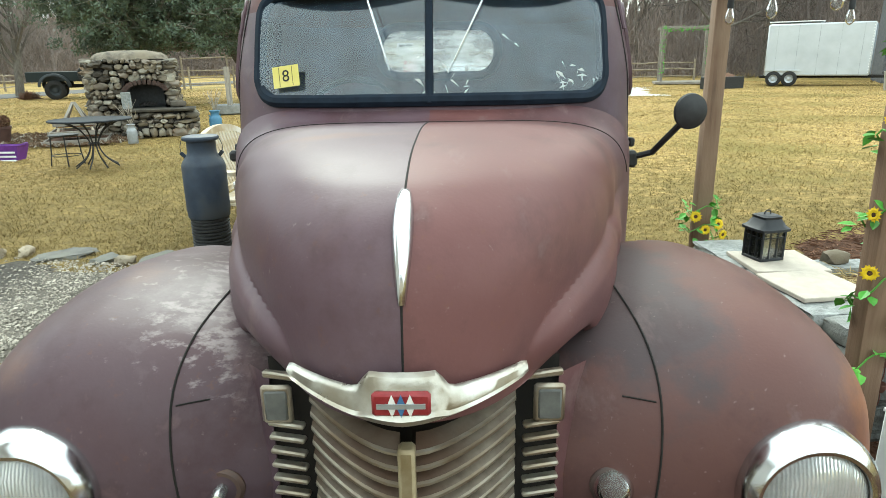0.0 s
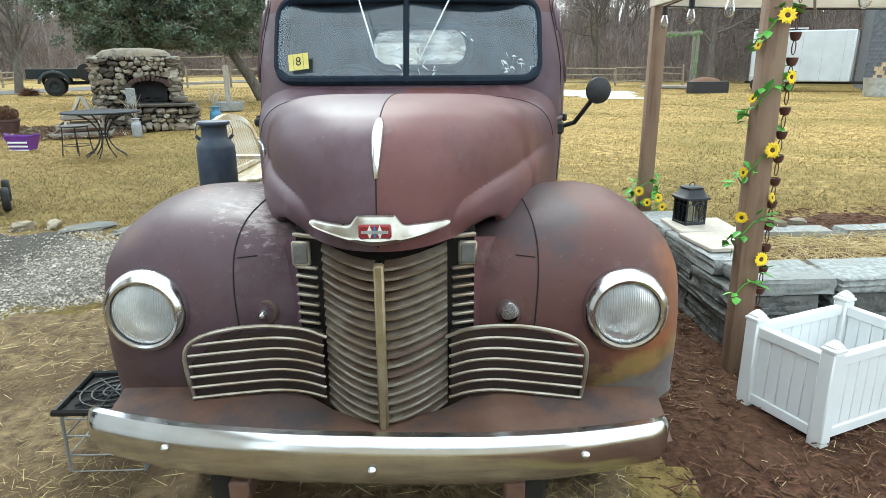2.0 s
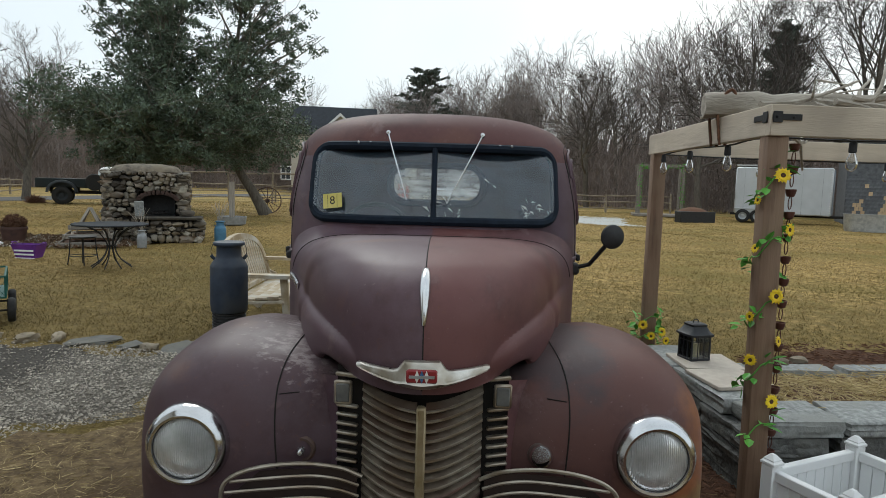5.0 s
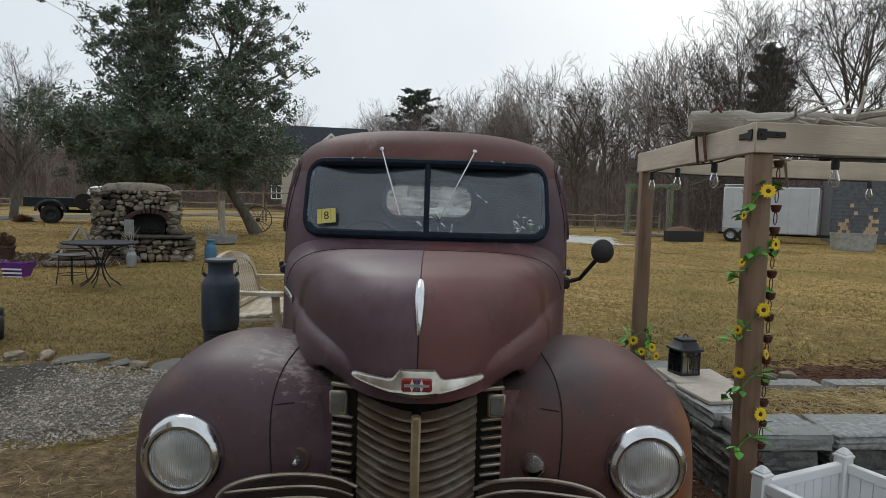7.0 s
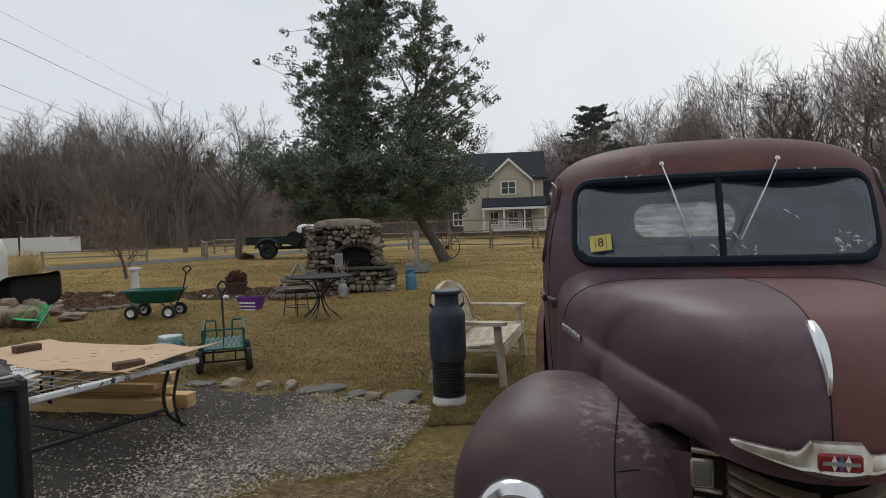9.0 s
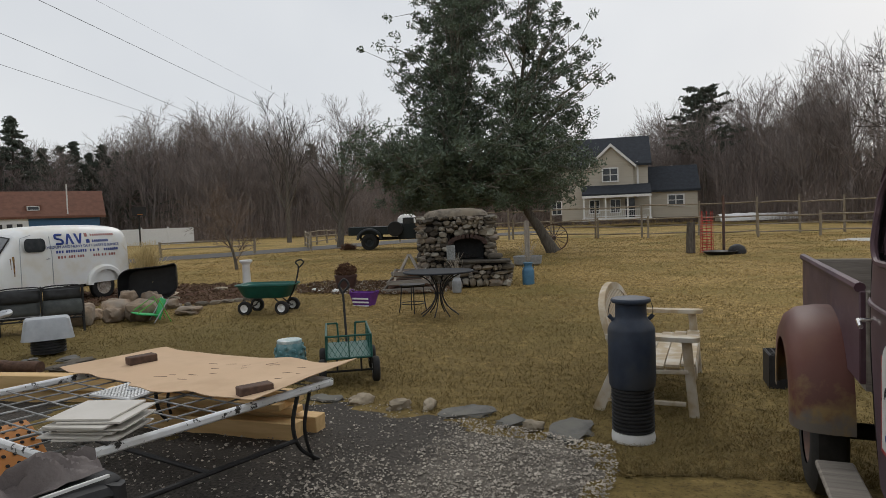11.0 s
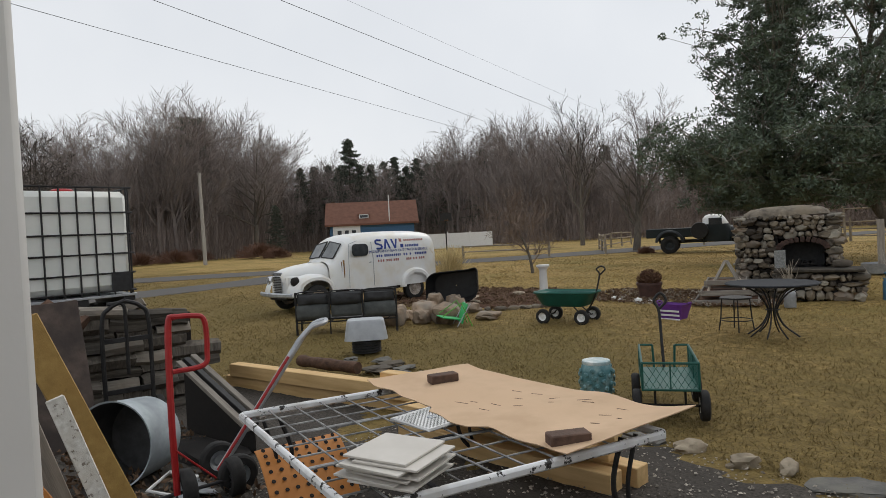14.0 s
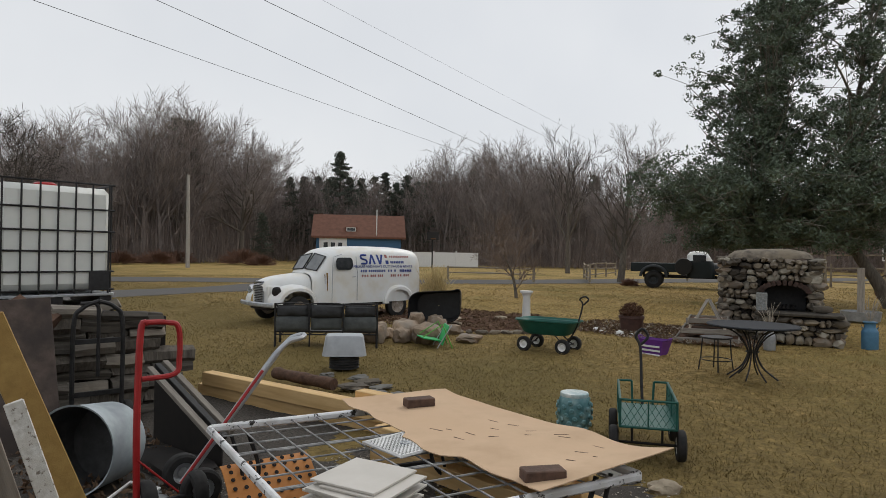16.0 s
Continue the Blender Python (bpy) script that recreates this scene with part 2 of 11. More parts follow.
for k in list(hz.links):
    if k.from_node.type == 'BSDF_DIFFUSE':
        hz.links.new(tl.outputs[0], k.to_socket)
M["lens"] = glass_mat("lamp_lens", (0.82, 0.84, 0.84), 0.12, (0.6, 0.62, 0.6))
# white base in the partly clear lens stands in for bright sky reflection
M["fluted"] = mat("fluted_lamp_glass", (0.62, 0.64, 0.64), (0.78, 0.80, 0.80), rough=0.12, scale=30, bump=0.28, fine=1, spec=0.8, bump_dist=0.004)
def flute_glass(m):
    n, l = m.node_tree.nodes, m.node_tree.links
    p = n["Principled BSDF"]
    tc = next(x for x in n if x.type == 'TEX_COORD')
    w = n.new("ShaderNodeTexWave")
    w.inputs["Scale"].default_value, w.inputs["Distortion"].default_value = 52, 2.5
    l.new(tc.outputs["Object"], w.inputs["Vector"])
    b = next(x for x in n if x.type == 'BUMP')
    l.new(w.outputs["Fac"], b.inputs["Height"])
    p.inputs["Transmission Weight"].default_value = 0.65
    p.inputs["IOR"].default_value = 1.5
flute_glass(M["fluted"])
M["reflector"] = mat("lamp_reflector", (0.6, 0.62, 0.62), (0.75, 0.76, 0.76), rough=0.22, metal=0.9, scale=20, bump=0.1)
M["red"] = mat("red_enamel", (0.32, 0.012, 0.02), (0.40, 0.02, 0.03), rough=0.3, scale=30, bump=0.05)
M["white"] = mat("white_paint", (0.70, 0.70, 0.68), (0.80, 0.80, 0.78), rough=0.5, scale=5, bump=0.08, c3=(0.66, 0.65, 0.61), big=2)
M["blue"] = mat("blue_enamel", (0.05, 0.13, 0.28), (0.07, 0.17, 0.33), rough=0.35, bump=0.05)
M["yellow"] = mat("yellow_sticker", (0.62, 0.52, 0.12), (0.7, 0.6, 0.2), rough=0.6, bump=0.0)
M["vinyl"] = mat("white_vinyl", (0.74, 0.75, 0.76), (0.80, 0.81, 0.82), rough=0.4, scale=4, bump=0.04, c3=(0.70, 0.71, 0.71), big=2.0)
M["wood_post"] = mat("pressure_treated_wood", (0.155, 0.092, 0.058), (0.265, 0.175, 0.118), rough=0.75, scale=3.0, stretch=(6, 6, 0.5), bump=0.4, fine=30, c3=(0.22, 0.15, 0.10), big=2)
M["wood_pale"] = mat("pale_pine_beam", (0.50, 0.42, 0.325), (0.64, 0.555, 0.445), rough=0.75, scale=3, stretch=(0.6, 6, 6), bump=0.3, fine=30, c3=(0.40, 0.34, 0.27), big=1.5)
M["wood_lumber"] = mat("fresh_lumber", (0.54, 0.345, 0.145), (0.70, 0.485, 0.235), rough=0.7, scale=3, stretch=(0.6, 6, 6), bump=0.25, fine=30)
M["wood_grey"] = mat("weathered_grey_wood", (0.16, 0.14, 0.12), (0.30, 0.27, 0.23), rough=0.85, scale=4, stretch=(0.6, 6, 6), bump=0.5, fine=30, vary=0.35)
M["wood_bench"] = mat("weathered_teak", (0.34, 0.26, 0.16), (0.50, 0.41, 0.28), rough=0.75, scale=4, bump=0.35, fine=40, c3=(0.55, 0.52, 0.46), big=4)
M["bark"] = mat("grey_bark", (0.07, 0.06, 0.05), (0.16, 0.14, 0.115), rough=0.95, scale=6, stretch=(3, 3, 0.6), bump=0.7, fine=14, bump_dist=0.02)
# far twigs are paled, with the haze of distance in their colour
M["bark_far"] = mat("hazed_winter_twigs", (0.145, 0.123, 0.114), (0.28, 0.24, 0.22), rough=0.95, scale=0.8, bump=0.0, vary=0.25)
# backdrop brown has the distant haze mixed in
M["woods_deep"] = mat("deep_winter_woods", (0.082, 0.072, 0.068), (0.16, 0.138, 0.128), rough=1.0, scale=0.5, bump=0.0, c3=(0.12, 0.095, 0.086), big=0.05)
M["brush_deep"] = mat("brown_brush", (0.115, 0.092, 0.082), (0.27, 0.22, 0.195), rough=0.95, scale=0.25, bump=0.0, vary=0.4)
M["twig_pale"] = mat("pale_brown_twigs", (0.15, 0.112, 0.088), (0.26, 0.20, 0.16), rough=0.95, scale=2.0, bump=0.0, vary=0.25)
M["bark_holly"] = mat("smooth_grey_bark", (0.12, 0.115, 0.095), (0.24, 0.23, 0.195), rough=0.9, scale=8, bump=0.3, fine=20, bump_dist=0.01)
M["driftwood"] = mat("driftwood", (0.24, 0.21, 0.17), (0.42, 0.38, 0.32), rough=0.9, scale=5, stretch=(0.7, 4, 4), bump=0.6, fine=25, bump_dist=0.01)
# darker twig copy, painting the backlit silhouette against the sky
M["twig_near"] = mat("silhouette_twigs", (0.05, 0.042, 0.037), (0.10, 0.086, 0.074), rough=0.95, scale=0.8, bump=0.0, vary=0.25)
M["leaf_holly"] = mat("holly_leaf", (0.042, 0.062, 0.040), (0.105, 0.142, 0.088), rough=0.45, scale=1.2, bump=0.0, vary=0.35, spec=0.5)
# needles lightened to paint haze over the far pines
M["leaf_pine"] = mat("hazed_pine_needles", (0.07, 0.085, 0.066), (0.105, 0.122, 0.092), rough=0.8, scale=0.6, bump=0.0, vary=0.3)
M["leaf_green"] = mat("silk_leaf_green", (0.07, 0.26, 0.03), (0.14, 0.42, 0.06), rough=0.5, scale=10, bump=0.0, vary=0.3)
M["petal"] = mat("silk_petal_yellow", (0.75, 0.50, 0.01), (0.85, 0.62, 0.02), rough=0.6, bump=0.0, vary=0.1)
M["seed"] = mat("flower_centre_brown", (0.05, 0.025, 0.012), (0.10, 0.05, 0.02), rough=0.9, scale=60, bump=0.5)
M["wire_grey"] = mat("worn_wire", (0.10, 0.10, 0.10), (0.38, 0.38, 0.37), rough=0.6, scale=9, bump=0.1)
M["red_deep"] = mat("faded_red_enamel", (0.20, 0.014, 0.018), (0.28, 0.03, 0.035), rough=0.4, scale=60, bump=0.05)
M["hub_rust"] = mat("rusty_hub", (0.20, 0.15, 0.11), (0.42, 0.38, 0.34), rough=0.7, scale=14, bump=0.2)
M["brick_soot"] = mat("sooty_brick", (0.035, 0.022, 0.018), (0.08, 0.045, 0.035), rough=0.9, scale=18, bump=0.6, fine=70, vary=0.3)
M["log_pale"] = mat("pale_split_face", (0.13, 0.115, 0.095), (0.33, 0.30, 0.255), rough=0.9, scale=4, stretch=(0.5, 7, 7), bump=0.7, fine=30, c3=(0.20, 0.17, 0.135), big=4, vary=0.4)
M["log_grey"] = mat("split_log", (0.050, 0.043, 0.036), (0.165, 0.148, 0.125), rough=0.9, scale=4, stretch=(0.5, 7, 7), bump=0.7, fine=30, vary=0.6)
M["bark_brown"] = mat("brown_bark", (0.055, 0.03, 0.02), (0.13, 0.075, 0.05), rough=0.95, scale=14, bump=0.9, fine=30, bump_dist=0.012)
M["stone"] = mat("field_stone", (0.058, 0.049, 0.038), (0.215, 0.182, 0.140), rough=0.85, scale=7, bump=0.5, fine=40, c3=(0.17, 0.14, 0.10), big=3, vary=0.7, bump_dist=0.01)
M["stone_pale"] = mat("pale_field_stone", (0.17, 0.155, 0.125), (0.36, 0.325, 0.26), rough=0.85, scale=9, bump=0.5, fine=40, c3=(0.26, 0.235, 0.19), big=3, vary=0.4, bump_dist=0.01)
M["stone_sooty"] = mat("dark_field_stone", (0.030, 0.026, 0.021), (0.105, 0.09, 0.07), rough=0.88, scale=8, bump=0.5, fine=40, c3=(0.07, 0.058, 0.045), big=3, vary=0.5, bump_dist=0.01)
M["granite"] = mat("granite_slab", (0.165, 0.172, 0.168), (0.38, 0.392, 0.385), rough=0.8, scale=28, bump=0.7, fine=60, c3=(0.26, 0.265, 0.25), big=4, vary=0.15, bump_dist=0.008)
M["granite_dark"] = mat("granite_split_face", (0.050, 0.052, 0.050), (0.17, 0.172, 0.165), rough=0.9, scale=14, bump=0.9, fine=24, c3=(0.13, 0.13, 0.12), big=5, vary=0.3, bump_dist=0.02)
M["paver"] = mat("tan_paver", (0.46, 0.40, 0.34), (0.55, 0.49, 0.42), rough=0.8, scale=20, bump=0.2)
M["tile"] = mat("porcelain_tile", (0.50, 0.47, 0.42), (0.58, 0.55, 0.50), rough=0.5, scale=4, bump=0.05, vary=0.1)
M["brick"] = mat("old_brick", (0.070, 0.043, 0.032), (0.135, 0.082, 0.060), rough=0.9, scale=18, bump=0.6, fine=70, vary=0.25)
M["cardboard"] = mat("cardboard", (0.50, 0.345, 0.215), (0.61, 0.435, 0.285), rough=0.85, scale=3, bump=0.1, c3=(0.55, 0.38, 0.24), big=1.5)
M["white_chipped"] = mat("chipped_white_enamel", (0.66, 0.67, 0.68), (0.80, 0.81, 0.81), rough=0.45, scale=9, bump=0.2, c3=(0.58, 0.57, 0.55), big=5)
add_layer(M["white_chipped"], (0.03, 0.028, 0.026), 0.585, 0.605, 16, 7, None, (), 1.0)
M["iron"] = mat("black_wrought_iron", (0.015, 0.015, 0.016), (0.035, 0.034, 0.034), rough=0.55, scale=15, bump=0.15, metal=0.3)
M["iron_table"] = mat("dark_iron_table", (0.014, 0.016, 0.020), (0.030, 0.034, 0.041), rough=0.75, scale=15, bump=0.1, spec=0.2)
M["green_cart"] = mat("green_cart_paint", (0.008, 0.07, 0.055), (0.014, 0.10, 0.08), rough=0.5, scale=10, bump=0.1)
M["green_tub"] = mat("green_poly_tub", (0.006, 0.075, 0.06), (0.012, 0.11, 0.085), rough=0.45, scale=6, bump=0.05)
M["can"] = mat("blue_grey_milk_can", (0.016, 0.024, 0.042), (0.036, 0.050, 0.078), rough=0.55, scale=6, bump=0.2, c3=(0.045, 0.05, 0.06), big=5)
M["can_blue"] = mat("light_blue_milk_can", (0.05, 0.14, 0.24), (0.08, 0.20, 0.31), rough=0.5, scale=8, bump=0.15)
M["can_grey"] = mat("grey_milk_can", (0.22, 0.23, 0.24), (0.34, 0.35, 0.36), rough=0.5, scale=8, bump=0.2, metal=0.3)
M["galv"] = mat("galvanised_steel", (0.36, 0.38, 0.40), (0.50, 0.52, 0.54), rough=0.42, metal=0.6, scale=22, bump=0.1, c3=(0.32, 0.34, 0.36), big=5)
M["terra"] = mat("brown_pot", (0.05, 0.026, 0.022), (0.09, 0.045, 0.036), rough=0.6, bump=0.1)
M["purple"] = mat("purple_plastic", (0.10, 0.02, 0.20), (0.15, 0.035, 0.27), rough=0.5, bump=0.05)
M["stool_top"] = mat("worn_glaze", (0.36, 0.46, 0.46), (0.66, 0.68, 0.66), rough=0.5, scale=16, bump=0.2, c3=(0.25, 0.38, 0.40), big=6)
M["teal"] = mat("teal_ceramic", (0.06, 0.17, 0.19), (0.12, 0.26, 0.28), rough=0.35, scale=12, bump=0.4, fine=30, c3=(0.22, 0.34, 0.34), big=10)
M["lime"] = mat("lime_green_plastic", (0.02, 0.36, 0.10), (0.04, 0.46, 0.15), rough=0.5, bump=0.0)
M["grey_tub"] = mat("grey_plastic_tub", (0.32, 0.34, 0.36), (0.40, 0.42, 0.44), rough=0.45, bump=0.05)
M["cushion_grey"] = mat("slate_mesh_fabric", (0.060, 0.066, 0.066), (0.10, 0.108, 0.106), rough=0.8, bump=0.3, fine=90)
M["rust_ochre"] = mat("ochre_rust_run", (0.20, 0.095, 0.03), (0.40, 0.26, 0.10), rough=0.7, scale=14, bump=0.2, c3=(0.10, 0.045, 0.02), big=8)
M["cushion"] = mat("charcoal_mesh", (0.025, 0.026, 0.027), (0.045, 0.046, 0.048), rough=0.8, bump=0.3, fine=80)
M["van"] = mat("white_van_paint", (0.72, 0.73, 0.72), (0.80, 0.81, 0.80), rough=0.35, scale=2.5, bump=0.04, c3=(0.70, 0.68, 0.62), big=2.5)
M["van_blue"] = mat("sign_blue", (0.012, 0.04, 0.22), (0.02, 0.05, 0.27), rough=0.4, bump=0.0)
M["van_red"] = mat("sign_red", (0.30, 0.10, 0.09), (0.36, 0.13, 0.11), rough=0.4, bump=0.0)
M["truck_green"] = mat("dark_green_truck", (0.004, 0.009, 0.010), (0.008, 0.015, 0.017), rough=0.6, scale=4, bump=0.08)
M["truck_fender"] = mat("primer_grey_fender", (0.014, 0.018, 0.021), (0.024, 0.028, 0.031), rough=0.65, bump=0.08)
M["tyre"] = mat("tyre_rubber", (0.012, 0.012, 0.012), (0.028, 0.027, 0.026), rough=0.85, scale=20, bump=0.3)
M["red_steel"] = mat("red_hand_truck", (0.30, 0.012, 0.014), (0.38, 0.022, 0.022), rough=0.4, scale=12, bump=0.1)
M["ibc"] = mat("white_poly_tank", (0.66, 0.68, 0.64), (0.74, 0.75, 0.71), rough=0.45, scale=3, bump=0.06)
M["wall"] = mat("grey_white_siding", (0.64, 0.63, 0.60), (0.72, 0.71, 0.68), rough=0.6, scale=2, bump=0.1, fine=40, c3=(0.60, 0.59, 0.56), big=1.5)
M["box"] = mat("dark_teal_panel", (0.012, 0.028, 0.032), (0.02, 0.04, 0.045), rough=0.25, scale=4, bump=0.04)
M["cloth"] = mat("grey_cloth", (0.12, 0.10, 0.096), (0.215, 0.19, 0.182), rough=0.95, scale=8, bump=0.4, fine=120)
M["house"] = mat("beige_clapboard", (0.42, 0.38, 0.31), (0.48, 0.44, 0.37), rough=0.7, scale=1, bump=0.3, fine=3, stretch=(0.05, 0.05, 8), bump_dist=0.02)
M["roof"] = mat("dark_shingles", (0.018, 0.022, 0.028), (0.035, 0.04, 0.05), rough=0.9, scale=3, bump=0.3)
M["roof_brown"] = mat("brown_shingles", (0.13, 0.06, 0.04), (0.19, 0.09, 0.06), rough=0.9, scale=2, bump=0.3)
M["trim"] = mat("white_trim", (0.66, 0.66, 0.65), (0.74, 0.74, 0.73), rough=0.6, bump=0.02)
# grey base of the van panes paints in reflected sky
M["van_glass"] = mat("sky_grey_windscreen", (0.07, 0.078, 0.082), (0.15, 0.16, 0.165), rough=0.10, bump=0.0, spec=0.8, scale=2)
M["window"] = mat("dark_window_glass", (0.02, 0.024, 0.028), (0.04, 0.045, 0.05), rough=0.12, bump=0.0, spec=0.6)
M["blue_house"] = mat("blue_siding", (0.04, 0.11, 0.21), (0.06, 0.14, 0.25), rough=0.7, bump=0.1)
M["shingle"] = mat("grey_cedar_shingle", (0.07, 0.075, 0.085), (0.14, 0.145, 0.155), rough=0.9, scale=5, bump=0.4, vary=0.35)
M["shingle_new"] = mat("new_cedar_shingle", (0.42, 0.30, 0.18), (0.52, 0.39, 0.25), rough=0.85, bump=0.2, vary=0.2)
M["trailer"] = mat("trailer_aluminium", (0.42, 0.44, 0.46), (0.50, 0.52, 0.545), rough=0.35, metal=0.15, scale=1, bump=0.05, fine=4)
M["trailer_front"] = mat("trailer_nose", (0.16, 0.18, 0.21), (0.20, 0.22, 0.25), rough=0.4, metal=0.2, bump=0.05)
M["rail"] = mat("split_rail", (0.20, 0.165, 0.12), (0.33, 0.28, 0.21), rough=0.9, scale=5, bump=0.5, vary=0.25)
M["asphalt"] = mat("asphalt", (0.060, 0.056, 0.053), (0.10, 0.094, 0.088), rough=0.9, scale=20, bump=0.3)
M["concrete"] = mat("concrete", (0.40, 0.40, 0.38), (0.50, 0.50, 0.48), rough=0.85, scale=6, bump=0.2)
M["straw_dull"] = mat("old_dry_grass", (0.20, 0.145, 0.068), (0.40, 0.305, 0.150), rough=0.85, scale=9, bump=0.0, vary=0.5)
M["straw"] = mat("straw", (0.42, 0.32, 0.15), (0.60, 0.49, 0.26), rough=0.8, scale=10, bump=0.0, vary=0.3)
M["chips"] = mat("bark_mulch", (0.07, 0.032, 0.018), (0.15, 0.075, 0.042), rough=0.95, scale=30, bump=0.4, vary=0.4)
M["gravel"] = mat("crushed_stone", (0.17, 0.150, 0.124), (0.47, 0.425, 0.360), rough=0.9, scale=12, bump=0.3, vary=0.75)
M["grass"] = mat("winter_grass_blades", (0.24, 0.164, 0.056), (0.70, 0.490, 0.196), rough=0.9, scale=7.0, bump=0.0, vary=0.55, c3=(0.27, 0.205, 0.066), big=0.5)
add_layer(M["grass"], (0.15, 0.122, 0.045), 0.34, 0.56, 3.5, 8, ("Y",), ((14.0, 5.0),), 0.6)
add_layer(M["grass"], (0.15, 0.108, 0.042), 0.34, 0.60, 1.6, 8, ("X", "Y"), ((1.5, -3.5), (17.0, 9.0)), 0.40)
M["leaves_dead"] = mat("dead_leaves", (0.12, 0.07, 0.04), (0.20, 0.13, 0.08), rough=0.9, scale=10, bump=0.0, vary=0.4)
M["shrub"] = mat("red_brown_shrub", (0.12, 0.065, 0.045), (0.19, 0.10, 0.065), rough=0.95, scale=2, bump=0.0, vary=0.25)
M["lantern"] = mat("black_lantern_metal", (0.014, 0.016, 0.02), (0.028, 0.03, 0.035), rough=0.5, bump=0.1)
M["candle"] = mat("cream_candle", (0.50, 0.44, 0.26), (0.58, 0.52, 0.34), rough=0.5, bump=0.0)
M["copper"] = mat("rusty_cup_chain", (0.08, 0.03, 0.022), (0.13, 0.055, 0.04), rough=0.6, metal=0.3, bump=0.1)
M["bulb"] = glass_mat("clear_bulb", (0.9, 0.9, 0.9), 0.10, (0.8, 0.8, 0.78))
M["wire"] = mat("power_line", (0.02, 0.02, 0.022), (0.03, 0.03, 0.032), rough=0.8, bump=0.0)
M["pole"] = mat("utility_pole", (0.30, 0.28, 0.25), (0.38, 0.36, 0.33), rough=0.9, bump=0.2)
M["flag"] = mat("grey_flagstone", (0.072, 0.070, 0.064), (0.145, 0.140, 0.128), rough=0.85, scale=9, bump=0.5, c3=(0.14, 0.135, 0.115), big=5, vary=0.2)
M["orange"] = mat("orange_plastic", (0.45, 0.17, 0.03), (0.52, 0.21, 0.05), rough=0.5, bump=0.1)
M["liner"] = mat("black_pond_liner", (0.010, 0.010, 0.011), (0.02, 0.02, 0.021), rough=0.4, bump=0.1)
M["lime_sign"] = mat("cream_sign", (0.60, 0.62, 0.60), (0.68, 0.70, 0.68), rough=0.5, bump=0.0)
M["red_fence"] = mat("red_plastic_mesh", (0.40, 0.04, 0.03), (0.5, 0.07, 0.05), rough=0.6, bump=0.0)
add_layer(M["white_chipped"], (0.05, 0.045, 0.04), 0.66, 0.70, 14, 7, None, (), 0.9)
M["stone_tan"] = mat("tan_edging_stone", (0.22, 0.18, 0.125), (0.36, 0.305, 0.225), rough=0.9, scale=8, bump=0.5, fine=40, c3=(0.17, 0.14, 0.10), big=5, vary=0.3, bump_dist=0.01)
M["stone_brown"] = mat("brown_boulder", (0.15, 0.105, 0.07), (0.31, 0.235, 0.165), rough=0.9, scale=6, bump=0.5, fine=40, c3=(0.22, 0.19, 0.155), big=2.5, vary=0.35, bump_dist=0.01)
M["white_peeling"] = mat("peeling_white_paint", (0.50, 0.48, 0.43), (0.72, 0.71, 0.67), rough=0.85, scale=9, stretch=(5, 5, 1), bump=0.5, fine=50, c3=(0.56, 0.53, 0.47), big=12)
add_layer(M["white_peeling"], (0.16, 0.13, 0.10), 0.58, 0.63, 12, 8, None, (), 0.9, (3, 3, 1))
M["plank_ochre"] = mat("ochre_pine", (0.27, 0.165, 0.045), (0.38, 0.245, 0.075), rough=0.7, scale=3, stretch=(6, 6, 0.8), bump=0.3, fine=30, c3=(0.30, 0.18, 0.05), big=3)
add_layer(M["plank_ochre"], (0.12, 0.06, 0.02), 0.66, 0.72, 6, 3, None, (), 0.8)
M["tub_zinc"] = mat("dull_zinc", (0.27, 0.31, 0.33), (0.40, 0.45, 0.47), rough=0.6, metal=0.1, scale=7, bump=0.15, c3=(0.22, 0.25, 0.27), big=4)
M["sheet_brown"] = mat("water_stained_plywood", (0.065, 0.048, 0.040), (0.125, 0.095, 0.080), rough=0.9, scale=9, bump=0.5, fine=40, c3=(0.05, 0.04, 0.036), big=3)
M["tub_dark"] = mat("tub_inside", (0.035, 0.036, 0.038), (0.08, 0.082, 0.085), rough=0.6, scale=10, bump=0.2, metal=0.2)
add_layer(M["wood_post"], (0.085, 0.055, 0.038), 0.55, 0.70, 3, 8, None, (), 0.6, (9, 9, 0.7))
add_layer(M["wood_pale"], (0.27, 0.20, 0.14), 0.56, 0.70, 3, 8, None, (), 0.5, (0.6, 9, 9))
# ---- mesh tools ----
def B():
    return bmesh.new()


def part(name, bm, material, parent=None, label="", smooth=True, m=None):
    me = bpy.data.meshes.new(name)
    bm.to_mesh(me)
    bm.free()
    if smooth:
        me.shade_smooth()
        me.set_sharp_from_angle(angle=radians(38))
    mats = material if isinstance(material, (list, tuple)) else [material]
    for k in mats:
        me.materials.append(k)
    ob = new(name, me)
    if parent is not None:
        ob.parent = parent
    if m is not None:
        ob.matrix_basis = m
    if label:
        ob["label"] = label
    return ob


def mesh_np(name, verts, faces, material, parent=None, smooth=False):
    me = bpy.data.meshes.new(name)
    me.from_pydata(np.asarray(verts, float).tolist(), [], np.asarray(faces).tolist() if not isinstance(faces, list) else faces)
    me.materials.append(material)
    if smooth:
        me.shade_smooth()
    ob = new(name, me)
    if parent is not None:
        ob.parent = parent
    return ob


def thing(name, m, label, category, group="", kind=""):
    ob = new(name)
    ob.empty_display_size = 0.1
    ob.matrix_basis = m
    return tagged(ob, label, category, group, kind)


